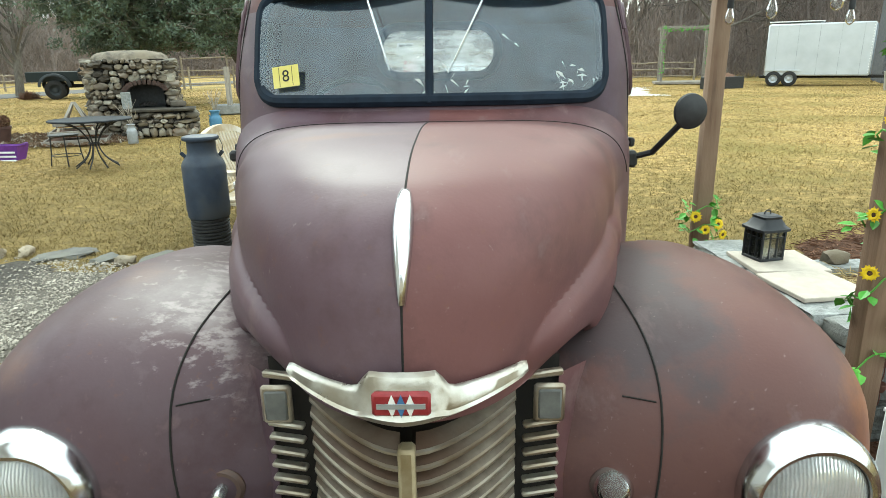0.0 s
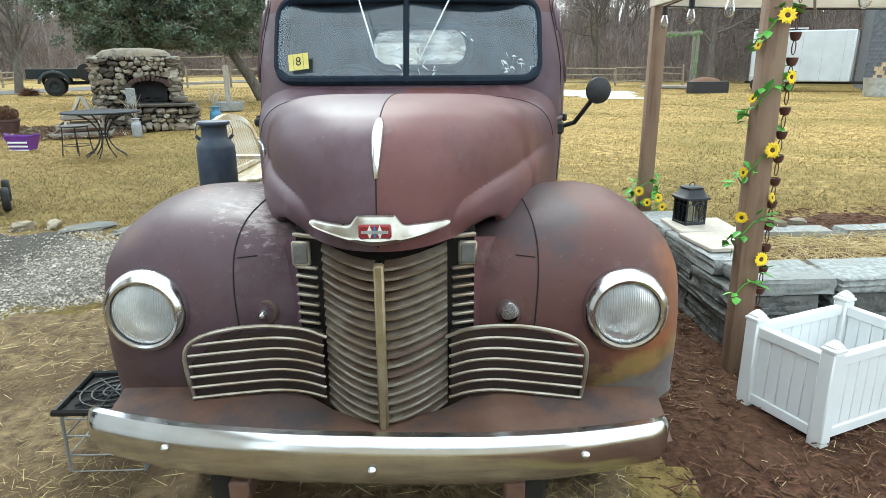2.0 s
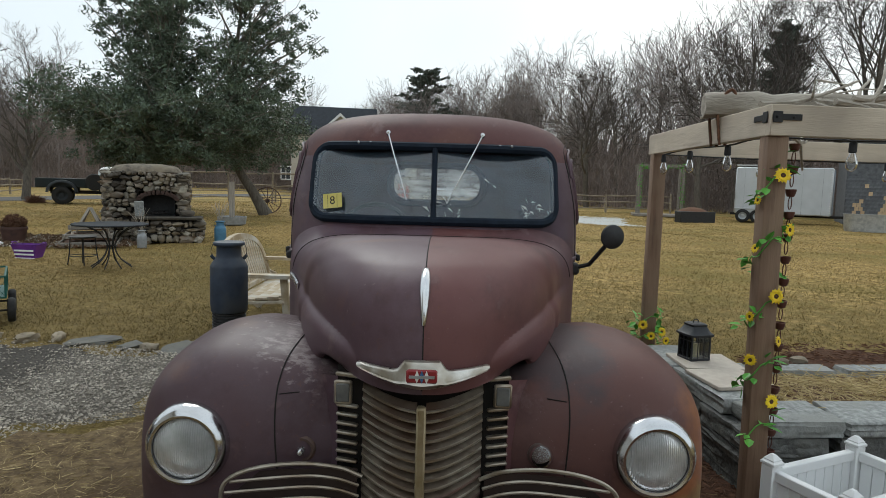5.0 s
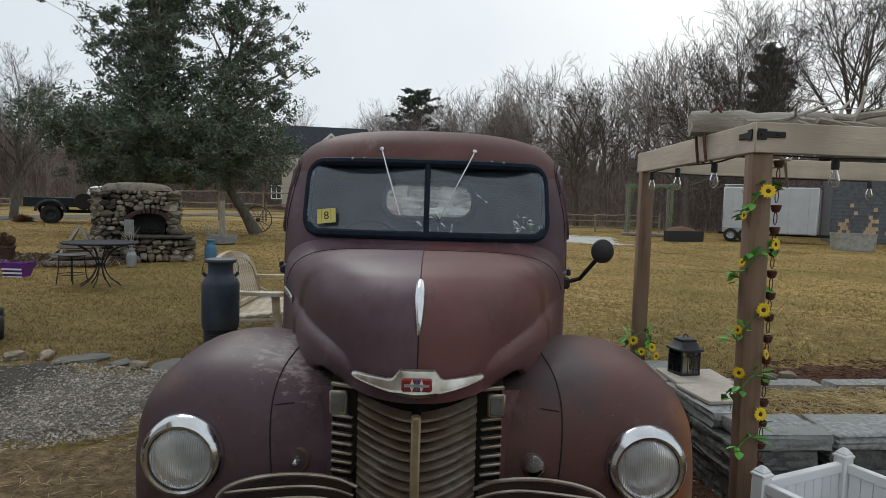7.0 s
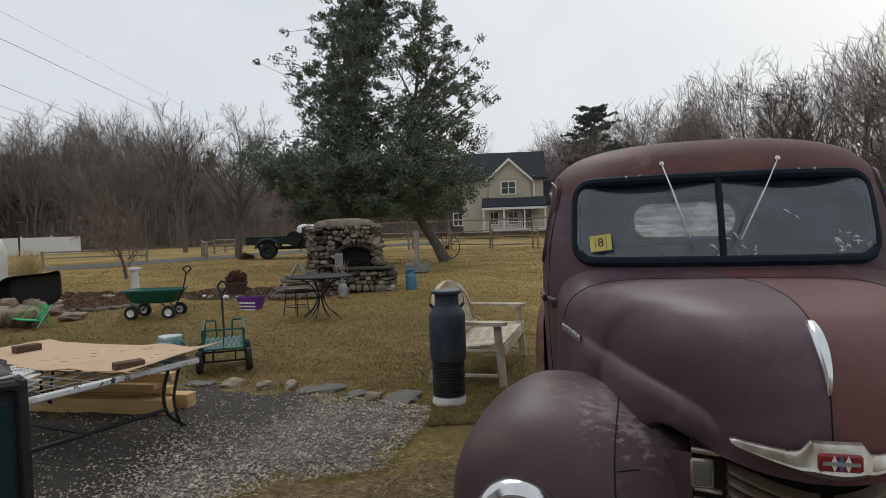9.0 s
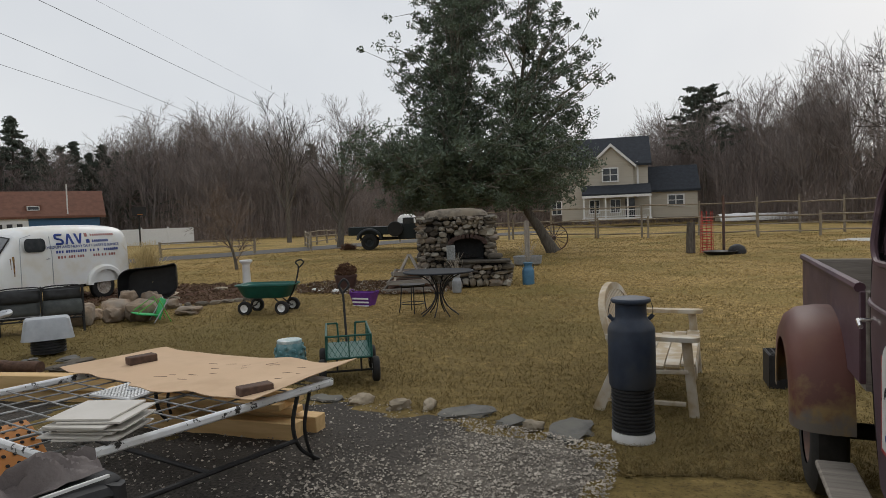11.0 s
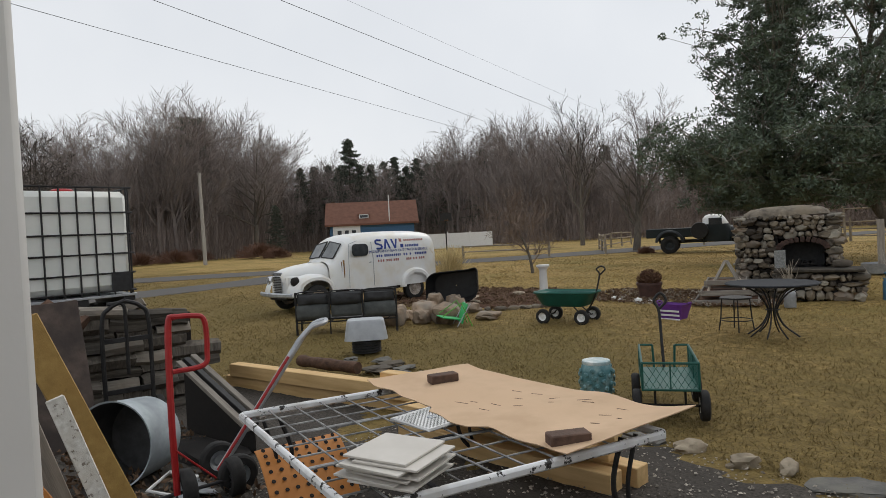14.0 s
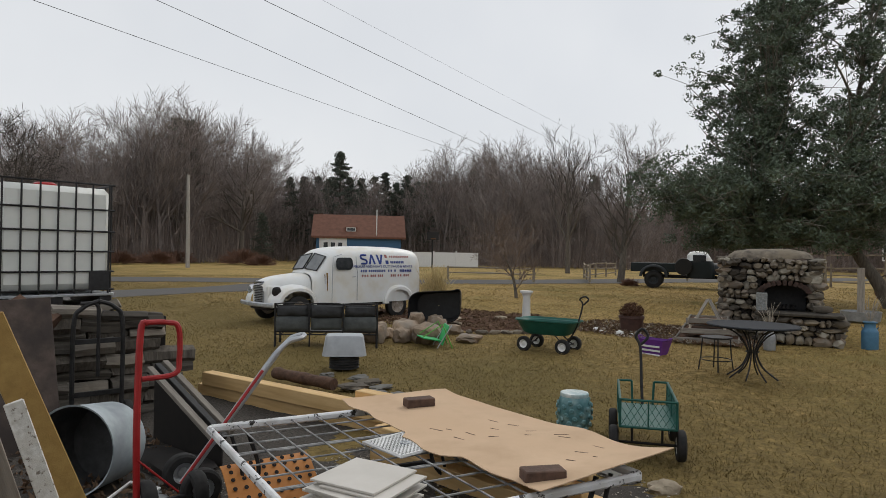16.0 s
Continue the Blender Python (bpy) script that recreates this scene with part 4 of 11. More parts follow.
def make_pine(name, at_, h, seed, label, flat=False, w=0.3):
    rng = random.Random(seed)
    t = thing(name, pose(*at_), label, "tree", "far pines")
    bm = B()
    tube(bm, [(0, 0, 0), (0.1, 0, h * 0.5), (0, 0.1, h * 0.97)], [h * 0.02, h * 0.013, 0.03], 7)
    part("trunk", bm, M["bark"], t)
    cs, rs, bs = [], [], []
    for k in range(110):
        q = k / 109
        z = h * ((0.50 + 0.50 * q) if flat else (0.20 + 0.80 * q))
        tier = 0.6 + 0.4 * abs(math.sin(q * 21.0))
        reach = h * w * ((1.0 - 0.60 * q ** 2) if flat else (1.03 - q) ** 0.85) * rng.uniform(0.45, 1.0) * tier
        a = rng.uniform(0, 6.28)
        e = Vector((math.cos(a) * reach, math.sin(a) * reach, z + reach * (0.18 if flat else 0.02)))
        bs.append((0, 0, z - 0.2, *e, 0.05, 0.015))
        for j in range(5):
            f = 0.35 + 0.65 * (j + rng.random()) / 5
            cs.append((e.x * f + rng.gauss(0, .15), e.y * f + rng.gauss(0, .15), z + (e.z - z) * f + rng.gauss(0, 0.10)))
            rs.append(h * 0.024 * rng.uniform(0.6, 1.4))
    v, f = prisms(bs, 4)
    mesh_np("limb", v, f, M["bark"], t)["kind"] = "stuff"
    v, f = leaf_cards(cs, rs, 11000, h * 0.011, seed, 0.40)
    mesh_np("crown", v, f, M["leaf_pine"], t)["kind"] = "stuff"


TREELINE = ((30, 24), (60, 28), (68, 28), (74, 26), (78, 24), (83, 22), (87, 20), (91, 17.5), (95, 16.5), (98, 15.5), (103, 15), (113, 13), (124, 12), (128, 13), (130, 17), (133, 17), (136.5, 19.5), (140, 17.5), (144, 13.5), (148, 13.2), (155, 14), (157.5, 18), (162, 22), (166, 21), (169, 17.5), (173, 18), (178, 17), (215, 15))


def treeline(a):
    """Height of the wood's edge, as seen at 95 m, by compass angle in degrees."""
    return float(np.interp(a, [q[0] for q in TREELINE], [q[1] for q in TREELINE]))


def wood_edge(a):
    """Distance at which the wood begins."""
    return float(np.interp(a, (30, 78, 88, 97, 118, 124, 138, 144, 156, 160, 172, 185, 215), (50, 54, 72, 92, 96, 78, 82, 97, 97, 80, 74, 62, 60)))


def make_woods():
    """Leafless wood all round the property."""
    g = random.Random(4)
    variants = []
    for k in range(8):
        s, _ = bare_tree(100 + k, 13.0, kids=(14, 9, 7), spread=(24, 52), bits=(6, 3, 2, 1), droop=0.06, lift=0.17, minr=0.017)
        big = s[:, 6] > 0.034
        v1, f1 = prisms(s[big], 3)
        v2, f2 = slivers(s[~big], k)
        variants.append((v1, f1, v2, f2))
    vs, fs, off = [[], []], [[], []], [0, 0]
    for k in range(400):
        a = g.uniform(36, 205)
        if a < 84 and g.random() < 0.7:
            a += 90
        d = wood_edge(a) + 30 * g.random() ** 1.3
        sc = treeline(a) / 13.0 * d / 95 * g.uniform(0.50, 0.88)
        a = radians(a)
        x, y = d * math.cos(a), d * math.sin(a)
        var = variants[g.randrange(8)]
        b = g.uniform(0, 6.28)
        wide = g.uniform(0.85, 1.25)
        c, s_ = math.cos(b) * sc * wide, math.sin(b) * sc * wide
        for q in (0, 1):
            v, f = var[2 * q], var[2 * q + 1]
            vs[q].append(np.stack([v[:, 0] * c - v[:, 1] * s_ + x, v[:, 0] * s_ + v[:, 1] * c + y, v[:, 2] * sc - 0.1], 1))
            fs[q].append(f + off[q])
            off[q] += len(v)
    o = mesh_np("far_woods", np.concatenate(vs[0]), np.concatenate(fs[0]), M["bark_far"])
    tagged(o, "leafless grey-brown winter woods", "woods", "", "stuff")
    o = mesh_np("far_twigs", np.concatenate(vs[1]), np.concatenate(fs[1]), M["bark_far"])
    tagged(o, "fine bare twigs of the winter woods", "woods", "", "stuff")
    # upright saplings and tangled twigs that fill the wood between the trunks
    segs = []
    for k in range(17000):
        a = g.uniform(34, 207)
        d = wood_edge(a) - 2 + 28 * g.random()
        hgt = treeline(a) * d / 95 * (0.12 + (0.40 if a < 86 else 0.62) * g.random() ** 1.3)
        a = radians(a)
        x, y = d * math.cos(a), d * math.sin(a)
        mx, my = x + g.gauss(0, hgt * 0.03), y + g.gauss(0, hgt * 0.03)
        segs.append((x, y, 0, mx, my, hgt * 0.55, 0.030, 0.02))
        segs.append((mx, my, hgt * 0.55, mx + g.gauss(0, hgt * 0.06), my + g.gauss(0, hgt * 0.06), hgt, 0.02, 0.01))
    for k in range(85000):
        a = g.uniform(34, 207)
        d = wood_edge(a) - 3 + 30 * g.random()
        top = treeline(a) * d / 95 * (0.42 if a < 86 else 0.66)
        z = top * g.random() ** 1.25
        a = radians(a)
        x, y = d * math.cos(a), d * math.sin(a)
        ln = g.uniform(0.5, 1.7)
        segs.append((x, y, z, x + g.gauss(0, 0.45) * ln, y + g.gauss(0, 0.45) * ln, z + ln * g.uniform(0.2, 1.0), 0.018, 0.009))
    for k in range(42000):
        a = g.uniform(34, 207)
        d = wood_edge(a) - 5 + 10 * g.random()
        z = 3.6 * g.random() ** 1.6
        a = radians(a)
        x, y = d * math.cos(a), d * math.sin(a)
        ln = g.uniform(0.4, 1.3)
        segs.append((x, y, z, x + g.gauss(0, 0.4) * ln, y + g.gauss(0, 0.4) * ln, z + ln * g.uniform(0.2, 1.0), 0.016, 0.008))
    v, f = slivers(segs, 7)
    o = mesh_np("undergrowth", v, f, M["brush_deep"])
    tagged(o, "brown tangled brush under the woods", "brush", "", "stuff")
    # distant tree mass
    bm = B()
    rows = [[], [], []]
    for k in range(1500):
        q = 30 + 185 * k / 1499
        a = radians(q)
        d = wood_edge(q) + 34
        hgt = treeline(q) * d / 95 * ((0.36 if q < 84 else 0.64) + 0.10 * noise.noise(Vector((k * 0.04, 0, 0))) + 0.09 * noise.noise(Vector((k * 0.21, 3, 0))) + 0.13 * (g.random() - 0.5))
        for j, z in enumerate((-0.5, hgt * 0.6, hgt)):
            rows[j].append(Vector((d * math.cos(a), d * math.sin(a), z)))
    skin(bm, rows)
    o = part("backdrop_woods", bm, M["woods_deep"])
    tagged(o, "hazy brown mass of distant woods", "backdrop", "", "structure")


make_holly()
make_woods()
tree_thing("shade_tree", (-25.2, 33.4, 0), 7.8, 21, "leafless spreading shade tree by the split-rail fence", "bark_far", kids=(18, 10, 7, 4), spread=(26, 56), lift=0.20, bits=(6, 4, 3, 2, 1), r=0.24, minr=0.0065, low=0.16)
tree_thing("fruit_tree", (-18.4, 17.1, 0), 2.95, 35, "small leafless fruit tree with pale twigs in the garden bed", "twig_pale", kids=(18, 11, 8), spread=(36, 70), lift=0.18, r=0.065, minr=0.0055, low=0.12)
tree_thing("bare_tree", (27, 44, 0), 17, 41, "tall leafless tree behind the trailer", kids=(13, 9, 6, 3), spread=(28, 60), lift=0.14, r=0.30, bits=(7, 4, 3, 2, 1))
tree_thing("bare_tree", (20, 48, 0), 15, 42, "leafless forked tree beyond the lawn", kids=(12, 9, 6, 3), spread=(28, 58), lift=0.16, r=0.26, bits=(7, 4, 3, 2, 1))
tree_thing("bare_tree", (36, 45, 0), 18, 43, "tall leafless tree above the shingled shed", kids=(13, 9, 6, 3), spread=(28, 60), lift=0.12, r=0.32, bits=(7, 4, 3, 2, 1))
tree_thing("bare_tree", (13, 56, 0), 11, 44, "leafless tree at the wood edge", kids=(12, 9, 6), spread=(25, 55), lift=0.18, r=0.24)
tree_thing("apple_tree", (-18.4, 0.5, 0), 4.3, 77, "bare crooked old apple tree behind the tank", kids=(10, 7, 4), spread=(38, 78), lift=0.14, r=0.11, minr=0.008, droop=0.12)
tree_thing("bare_tree", (-54, 4, 0), 9, 45, "leafless crooked tree beside the road", kids=(12, 8, 6, 3), spread=(30, 65), lift=0.1, r=0.25, bits=(7, 4, 3, 2, 1))
tree_thing("bare_tree", (-80, 24, 0), 15, 46, "broad round-crowned leafless roadside tree", "bark_far", kids=(16, 10, 7, 3), spread=(30, 66), lift=0.10, r=0.36, bits=(7, 4, 3, 2, 1), minr=0.010, low=0.30)
tree_thing("bare_tree", (-38, 44, 0), 10.5, 47, "leafless tree at the wood edge", kids=(12, 9, 6), spread=(22, 50), lift=0.2, r=0.22)
tree_thing("bare_tree", (31, 50, 0), 19, 48, "tall leafless tree above the shingled shed", kids=(13, 9, 6, 3), spread=(26, 56), lift=0.14, r=0.3, bits=(7, 4, 3, 2, 1))
tree_thing("bare_tree", (23, 54, 0), 18, 49, "tall leafless tree behind the trailer", kids=(13, 9, 6, 3), spread=(26, 56), lift=0.16, r=0.28, bits=(7, 4, 3, 2, 1))
tree_thing("bare_tree", (9.5, 52, 0), 10.5, 50, "leafless forked tree beyond the lawn", kids=(13, 9, 6, 3), spread=(26, 60), lift=0.14, r=0.26, bits=(7, 4, 3, 2, 1))
tree_thing("bare_tree", (16, 44, 0), 11, 51, "leafless crooked tree at the lawn edge", kids=(12, 9, 6, 3), spread=(34, 70), lift=0.06, r=0.24, bits=(7, 4, 3, 2, 1), lean=(-0.15, 0))
tree_thing("bare_tree", (-76, 30, 0), 13, 52, "broad round-crowned leafless roadside tree", "bark_far", kids=(16, 10, 7, 3), spread=(30, 66), lift=0.10, r=0.34, bits=(7, 4, 3, 2, 1), minr=0.010, low=0.30)
make_pine("pitch_pine", (-7.0, 92, 0), 17.5, 5, "broad flat-topped pitch pine", True, 0.36)
make_pine("pitch_pine", (5.5, 98, 0), 15, 6, "broad flat-topped pitch pine", True, 0.3)
for k, (a, d, h) in enumerate(((138.5, 100, 14.0), (141, 106, 13), (144.3, 106, 14), (150.2, 104, 17.0), (152, 108, 13.5), (146.2, 108, 14.5), (136, 104, 14), (131, 104, 13.5), (128, 108, 14.5), (142.4, 101, 12.6), (143.3, 108, 13.2), (145.2, 103, 12.4), (147.1, 106, 13.6), (148.4, 102, 12.8), (149.3, 107, 13.4), (151.2, 101, 12.4), (153.2, 106, 13.2), (154.4, 103, 12.6))):
    make_pine("white_pine", (d * math.cos(radians(a)), d * math.sin(radians(a)), 0), h, 60 + k, "dark green pine among the far woods", False, 0.40)
make_pine("white_pine", (-82, 25, 0), 17, 82, "dark conifer inside the roadside trees", True, 0.2)
make_pine("white_pine", (27, 57, 0), 16, 80, "dark rounded pine among the bare trees", True, 0.2)
make_pine("white_pine", (-69, 29.5, 0), 5.6, 81, "dark green conifer by the road", False, 0.36)
# ---- the old pickup ----
def sgn(v):
    return -1.0 if v < 0 else 1.0


def interp(rows, t):
    t = max(0.0, min(len(rows) - 1.0, t))
    i = min(int(t), len(rows) - 2)
    k = t - i
    P = [np.array(rows[max(0, i - 1)], float), np.array(rows[i], float), np.array(rows[i + 1], float), np.array(rows[min(len(rows) - 1, i + 2)], float)]
    return 0.5 * ((2 * P[1]) + (P[2] - P[0]) * k + (2 * P[0] - 5 * P[1] + 4 * P[2] - P[3]) * k * k + (3 * P[1] - P[0] - 3 * P[2] + P[3]) * k ** 3)


# hood, from lip to cowl: centre y, crown z, half width, lower edge z, sweep of the sides
HOOD = [(-0.112, 1.035, 0.285, 1.075, 0.30), (-0.13, 1.10, 0.33, 1.02, 0.36), (-0.125, 1.175, 0.365, 0.985, 0.41), (-0.105, 1.25, 0.395, 0.965, 0.46),
        (-0.062, 1.305, 0.42, 0.955, 0.49), (0.0, 1.342, 0.44, 0.95, 0.50), (0.07, 1.365, 0.455, 0.945, 0.49), (0.2, 1.383, 0.48, 0.94, 0.42),
        (0.4, 1.388, 0.505, 0.935, 0.32), (0.6, 1.385, 0.53, 0.93, 0.22), (0.88, 1.368, 0.580, 0.93, 0.10), (1.05, 1.360, 0.628, 0.94, 0.045), (1.135, 1.398, 0.652, 0.95, 0.05)]


# valley between the hood's dome and its side lobes, seen from the front: x, z
CREASE = bez([(0.186, 1.00, 0), (0.188, 1.07, 0), (0.198, 1.125, 0), (0.235, 1.160, 0), (0.32, 1.176, 0), (0.44, 1.176, 0), (0.56, 1.168, 0), (0.64, 1.16, 0)], 8)


def hood_base(v, u):
    y, z, w, zb, sw = interp(HOOD, v)
    th = u * math.pi / 2
    a = 0.80 - 0.037 * v
    s, c = abs(math.sin(th)), abs(math.cos(th))
    sx = s ** a
    return Vector((w * sx * sgn(u), y + sw * sx ** 2.2, zb + (z - zb) * c ** (0.72 - 0.037 * v)))


def hood_point(v, u):
    p = hood_base(v, u)
    if abs(u) < 0.02:
        return p
    best = 9.0
    for k in range(len(CREASE) - 1):
        q0, q1 = CREASE[k], CREASE[k + 1]
        tx, tz = q1.x - q0.x, q1.y - q0.y
        ox, oz = abs(p.x) - q0.x, p.z - q0.y
        f = max(0.0, min(1.0, (ox * tx + oz * tz) / (tx * tx + tz * tz)))
        d = math.hypot(ox - f * tx, oz - f * tz)
        if d < best:
            best, atx, sd = d, q0.x + f * tx, d * sgn(tz * ox - tx * oz)
    k = max(0.0, 1 - max(0.0, atx - 0.20) / 0.44)
    k = (0.008 + 0.020 * k) * max(0.0, min(1.0, (11.0 - v) / 2.0))
    mix = 1 / (1 + math.exp(-max(-30.0, min(30.0, sd / 0.006))))
    off = -k * math.exp(-math.sqrt(best * best + 0.000016) / (0.020 * mix + 0.060 * (1 - mix)))
    off += mix * k * 0.55 * min(1.0, best / 0.05) * max(0.0, min(1.0, (p.z - 0.95) / 0.06))
    off *= min(1.0, (1.0 - abs(u)) / 0.08) * min(1.0, v / 0.8)
    n_ = Vector((0.75 * sgn(u) * math.sin(abs(u) * math.pi / 2), -0.75 * max(0.1, 1 - v / 8.0), 0.8 * math.cos(u * math.pi / 2))).normalized()
    return p + n_ * off


def make_hood(tr):
    for side, m_ in ((-1, M["paint_grey"]), (1, M["paint_red"])):
        bm = B()
        rows = [[hood_point(v * 12 / 97, side * k / 90) for k in range(91)] for v in range(98)]
        skin(bm, rows)
        thicken(bm, 0.004)
        part("hood_half", bm, m_, tr, "hood half in purplish faded maroon" if side < 0 else "hood half in reddish matt maroon")
    # seam and cowl joint
    bm = B()
    tube(bm, [hood_point(v * 0.25, 0) + Vector((0, 0.0, 0.0)) for v in range(1, 43)], 0.0018, 5)
    part("hood_seam", bm, M["dark"], tr)
    bm = B()
    tube(bm, [hood_point(10.55 + 0.25 * (k / 30) ** 2, k / 30) + Vector((0, 0, 0.0005)) for k in range(-26, 27)], 0.0022, 5)
    part("cowl_joint", bm, M["dark"], tr)
    # chrome spear
    bm = B()
    rows = []
    for i in range(25):
        s = i / 24
        p = hood_point(2.55 + 2.75 * s, 0)
        n_ = Vector((0, -1, 0.55)).normalized().lerp(Vector((0, -0.35, 1)).normalized(), s)
        w = 0.0165 * max(0.02, math.sin(math.pi * (0.08 + 0.84 * s))) ** 0.55 * (0.78 + 0.35 * s)
        h = 0.024 * max(0.05, math.sin(math.pi * (0.04 + 0.93 * s))) ** 0.5
        rows.append([p + Vector((w * math.cos(a), 0, 0)) + n_ * (h * math.sin(a) ** 1.0 - 0.004) for a in [math.pi * k / 10 for k in range(11)]])
    skin(bm, rows)
    part("hood_spear", bm, M["chrome"], tr, "chrome spear ornament")
    # cheek moulding with the model letters, as small bars
    for i in range(11):
        bm = B()
        box(bm, hood_point(9.2 + 0.14 * i, -0.90) + Vector((-0.006, 0, 0)), (0.008, 0.022, 0.030), 0.002)
        part("script_letter", bm, M["chrome"], tr, "small chrome letter")


# front fender: crown line (y, z) round the wheel
FEND = [(0.10, 0.46), (0.055, 0.56), (0.015, 0.68), (0.0, 0.80), (0.01, 0.91), (0.055, 1.005), (0.15, 1.065), (0.29, 1.092), (0.46, 1.098), (0.64, 1.075),
        (0.82, 1.040), (0.98, 0.965), (1.09, 0.84), (1.14, 0.66), (1.16, 0.47), (1.17, 0.40)]


def fender_point(v, u, side):
    """u: -1 at the inner wall, 0 on the crown, 1 at the outer rim."""
    y, z = interp(FEND, v)
    d = Vector((0, y - 0.56, z - 0.56))
    rad = d.normalized()
    xc, ro = 0.615, 0.262
    if u >= 0:
        if u <= 0.85:
            t = u / 0.85 * math.pi / 2
            x, drop = xc + ro * math.sin(t), 0.30 * (1 - math.cos(t))
        else:
            k = (u - 0.85) / 0.15
            x, drop = xc + ro - 0.012 * k, 0.30 + 0.09 * k
        drop *= min(1.0, d.length / 0.45)
    else:
        k = -u
        x = xc - 0.38 * k
        drop = 0.075 * k ** 1.6 + 0.03 * max(0, k - 0.55)
    if v < 4.5:
        front = 1 - v / 4.5
        drop *= 1 - 0.35 * front if u < 0 else 1 - 0.60 * front ** 1.5
    p = Vector((x, y, z)) - rad * drop
    return Vector((p.x * side, p.y, p.z))


def make_fenders(tr):
    for side in (-1, 1):
        bm = B()
        rows = []
        for i in range(61):
            v = i * 15 / 60
            row = [fender_point(v, -1 + 2 * k / 30, side) for k in range(31)]
            if side > 0 and i == 0:
                row = [p + Vector((0, 0.01 * noise.noise(p * 20), 0.035 * noise.noise(p * 14) + 0.02)) for p in row]
            rows.append(row)
        skin(bm, rows)
        thicken(bm, 0.004)
        f = part("front_fender", bm, M["fender_left"] if side < 0 else M["fender_right"], tr, "bulbous front fender with flaked pale patches" if side < 0 else "bulbous front fender rusting orange along the outside")
        # panel joint
        bm = B()
        tube(bm, [fender_point(v * 0.25, -0.53 - 0.02 * math.sin(v * 0.25), side) + Vector((0, -0.001, 0.001)) for v in range(4, 42)], 0.0022, 5)
        part("panel_joint", bm, M["dark"], f)
        bm = B()
        tube(bm, [fender_point(4.75 + 0.02 * k, -0.53 - 0.02 * k, side) + Vector((0, -0.001, 0.001)) for k in range(0, 8)], 0.0016, 5)
        part("panel_joint", bm, M["dark"], f)
        # headlight
        hm = Matrix.Translation((0.655 * side, 0.012, 0.834)) @ Matrix.Rotation(radians(-90), 4, 'X')
        hl = part("headlight", lathe(B(), [(0.090, 0.05), (0.118, 0.05), (0.1185, 0.0), (0.115, -0.022), (0.106, -0.038), (0.096, -0.045), (0.089, -0.043), (0.087, -0.03)], 40, hm, False, False), M["chrome"], tr, "round headlight with chrome rim")
        part("lamp_bowl", lathe(B(), [(0.088, -0.024), (0.07, 0.0), (0.045, 0.03), (0.015, 0.045), (0.001, 0.046)], 32, hm, False, False), M["reflector"], hl)
        bm = lathe(B(), [(0.089, -0.030), (0.08, -0.040), (0.055, -0.050), (0.028, -0.055), (0.001, -0.056)], 40, hm, False, False)
        part("lens", bm, M["fluted"], hl, "fluted sealed-beam lens, whitened in colour for its sky reflection")
        part("retaining_ring", lathe(B(), [(0.0865, -0.036), (0.092, -0.040), (0.092, -0.032)], 40, hm, False, False), M["black"], hl)
        # parking lamp
        pm = Matrix.Translation((0.345 * side, 0.052, 0.812)) @ Matrix.Rotation(radians(-90), 4, 'X')
        pl = part("parking_lamp", lathe(B(), [(0.040, 0.02), (0.040, -0.006), (0.034, -0.012), (0.027, -0.012)], 24, pm, False, False), M["apron"], tr, "small round parking lamp, its rim rusted")
        part("lens", lathe(B(), [(0.036, -0.008), (0.033, -0.024), (0.022, -0.038), (0.001, -0.044)] if side > 0 else [(0.012, -0.004), (0.012, -0.03), (0.007, -0.038), (0.001, -0.040)], 20, pm, False, False), M["lens"] if side > 0 else M["reflector"], pl)
        # wing grille on the fender
        g = part("wing_grille", tube(B(), bez([(0.165 * side, 0.0, 0.756), (0.23 * side, -0.004, 0.782), (0.33 * side, -0.012, 0.794), (0.43 * side, -0.026, 0.790), (0.505 * side, -0.040, 0.772), (0.543 * side, -0.044, 0.738), (0.548 * side, -0.042, 0.68), (0.54 * side, -0.03, 0.585)], 6), 0.0062, 7), M["bar"], tr, "curved chrome side grille on the fender")
        for k in range(6):
            z = 0.594 + 0.0318 * k
            xe = 0.54 if k < 5 else 0.525
            bm = B()
            tube(bm, bez([(0.175 * side, 0.0, z - 0.024), (0.235 * side, -0.008, z - 0.002), (0.31 * side, -0.016, z + 0.008), (0.42 * side, -0.028, z + 0.004), (xe * side, -0.040, z - 0.004)], 6), 0.0048, 6)
            part("grille_bar", bm, M["bar"], g)
        bm = B()
        skin(bm, [[Vector(((0.18 + 0.36 * i / 8) * side, 0.012 - 0.034 * i / 8, 0.57 + (0.205 if i < 6 else 0.20 - 0.04 * (i - 6)) * j / 4)) for i in range(9)] for j in range(5)])
        part("backing", bm, M["apron_dark"], g)


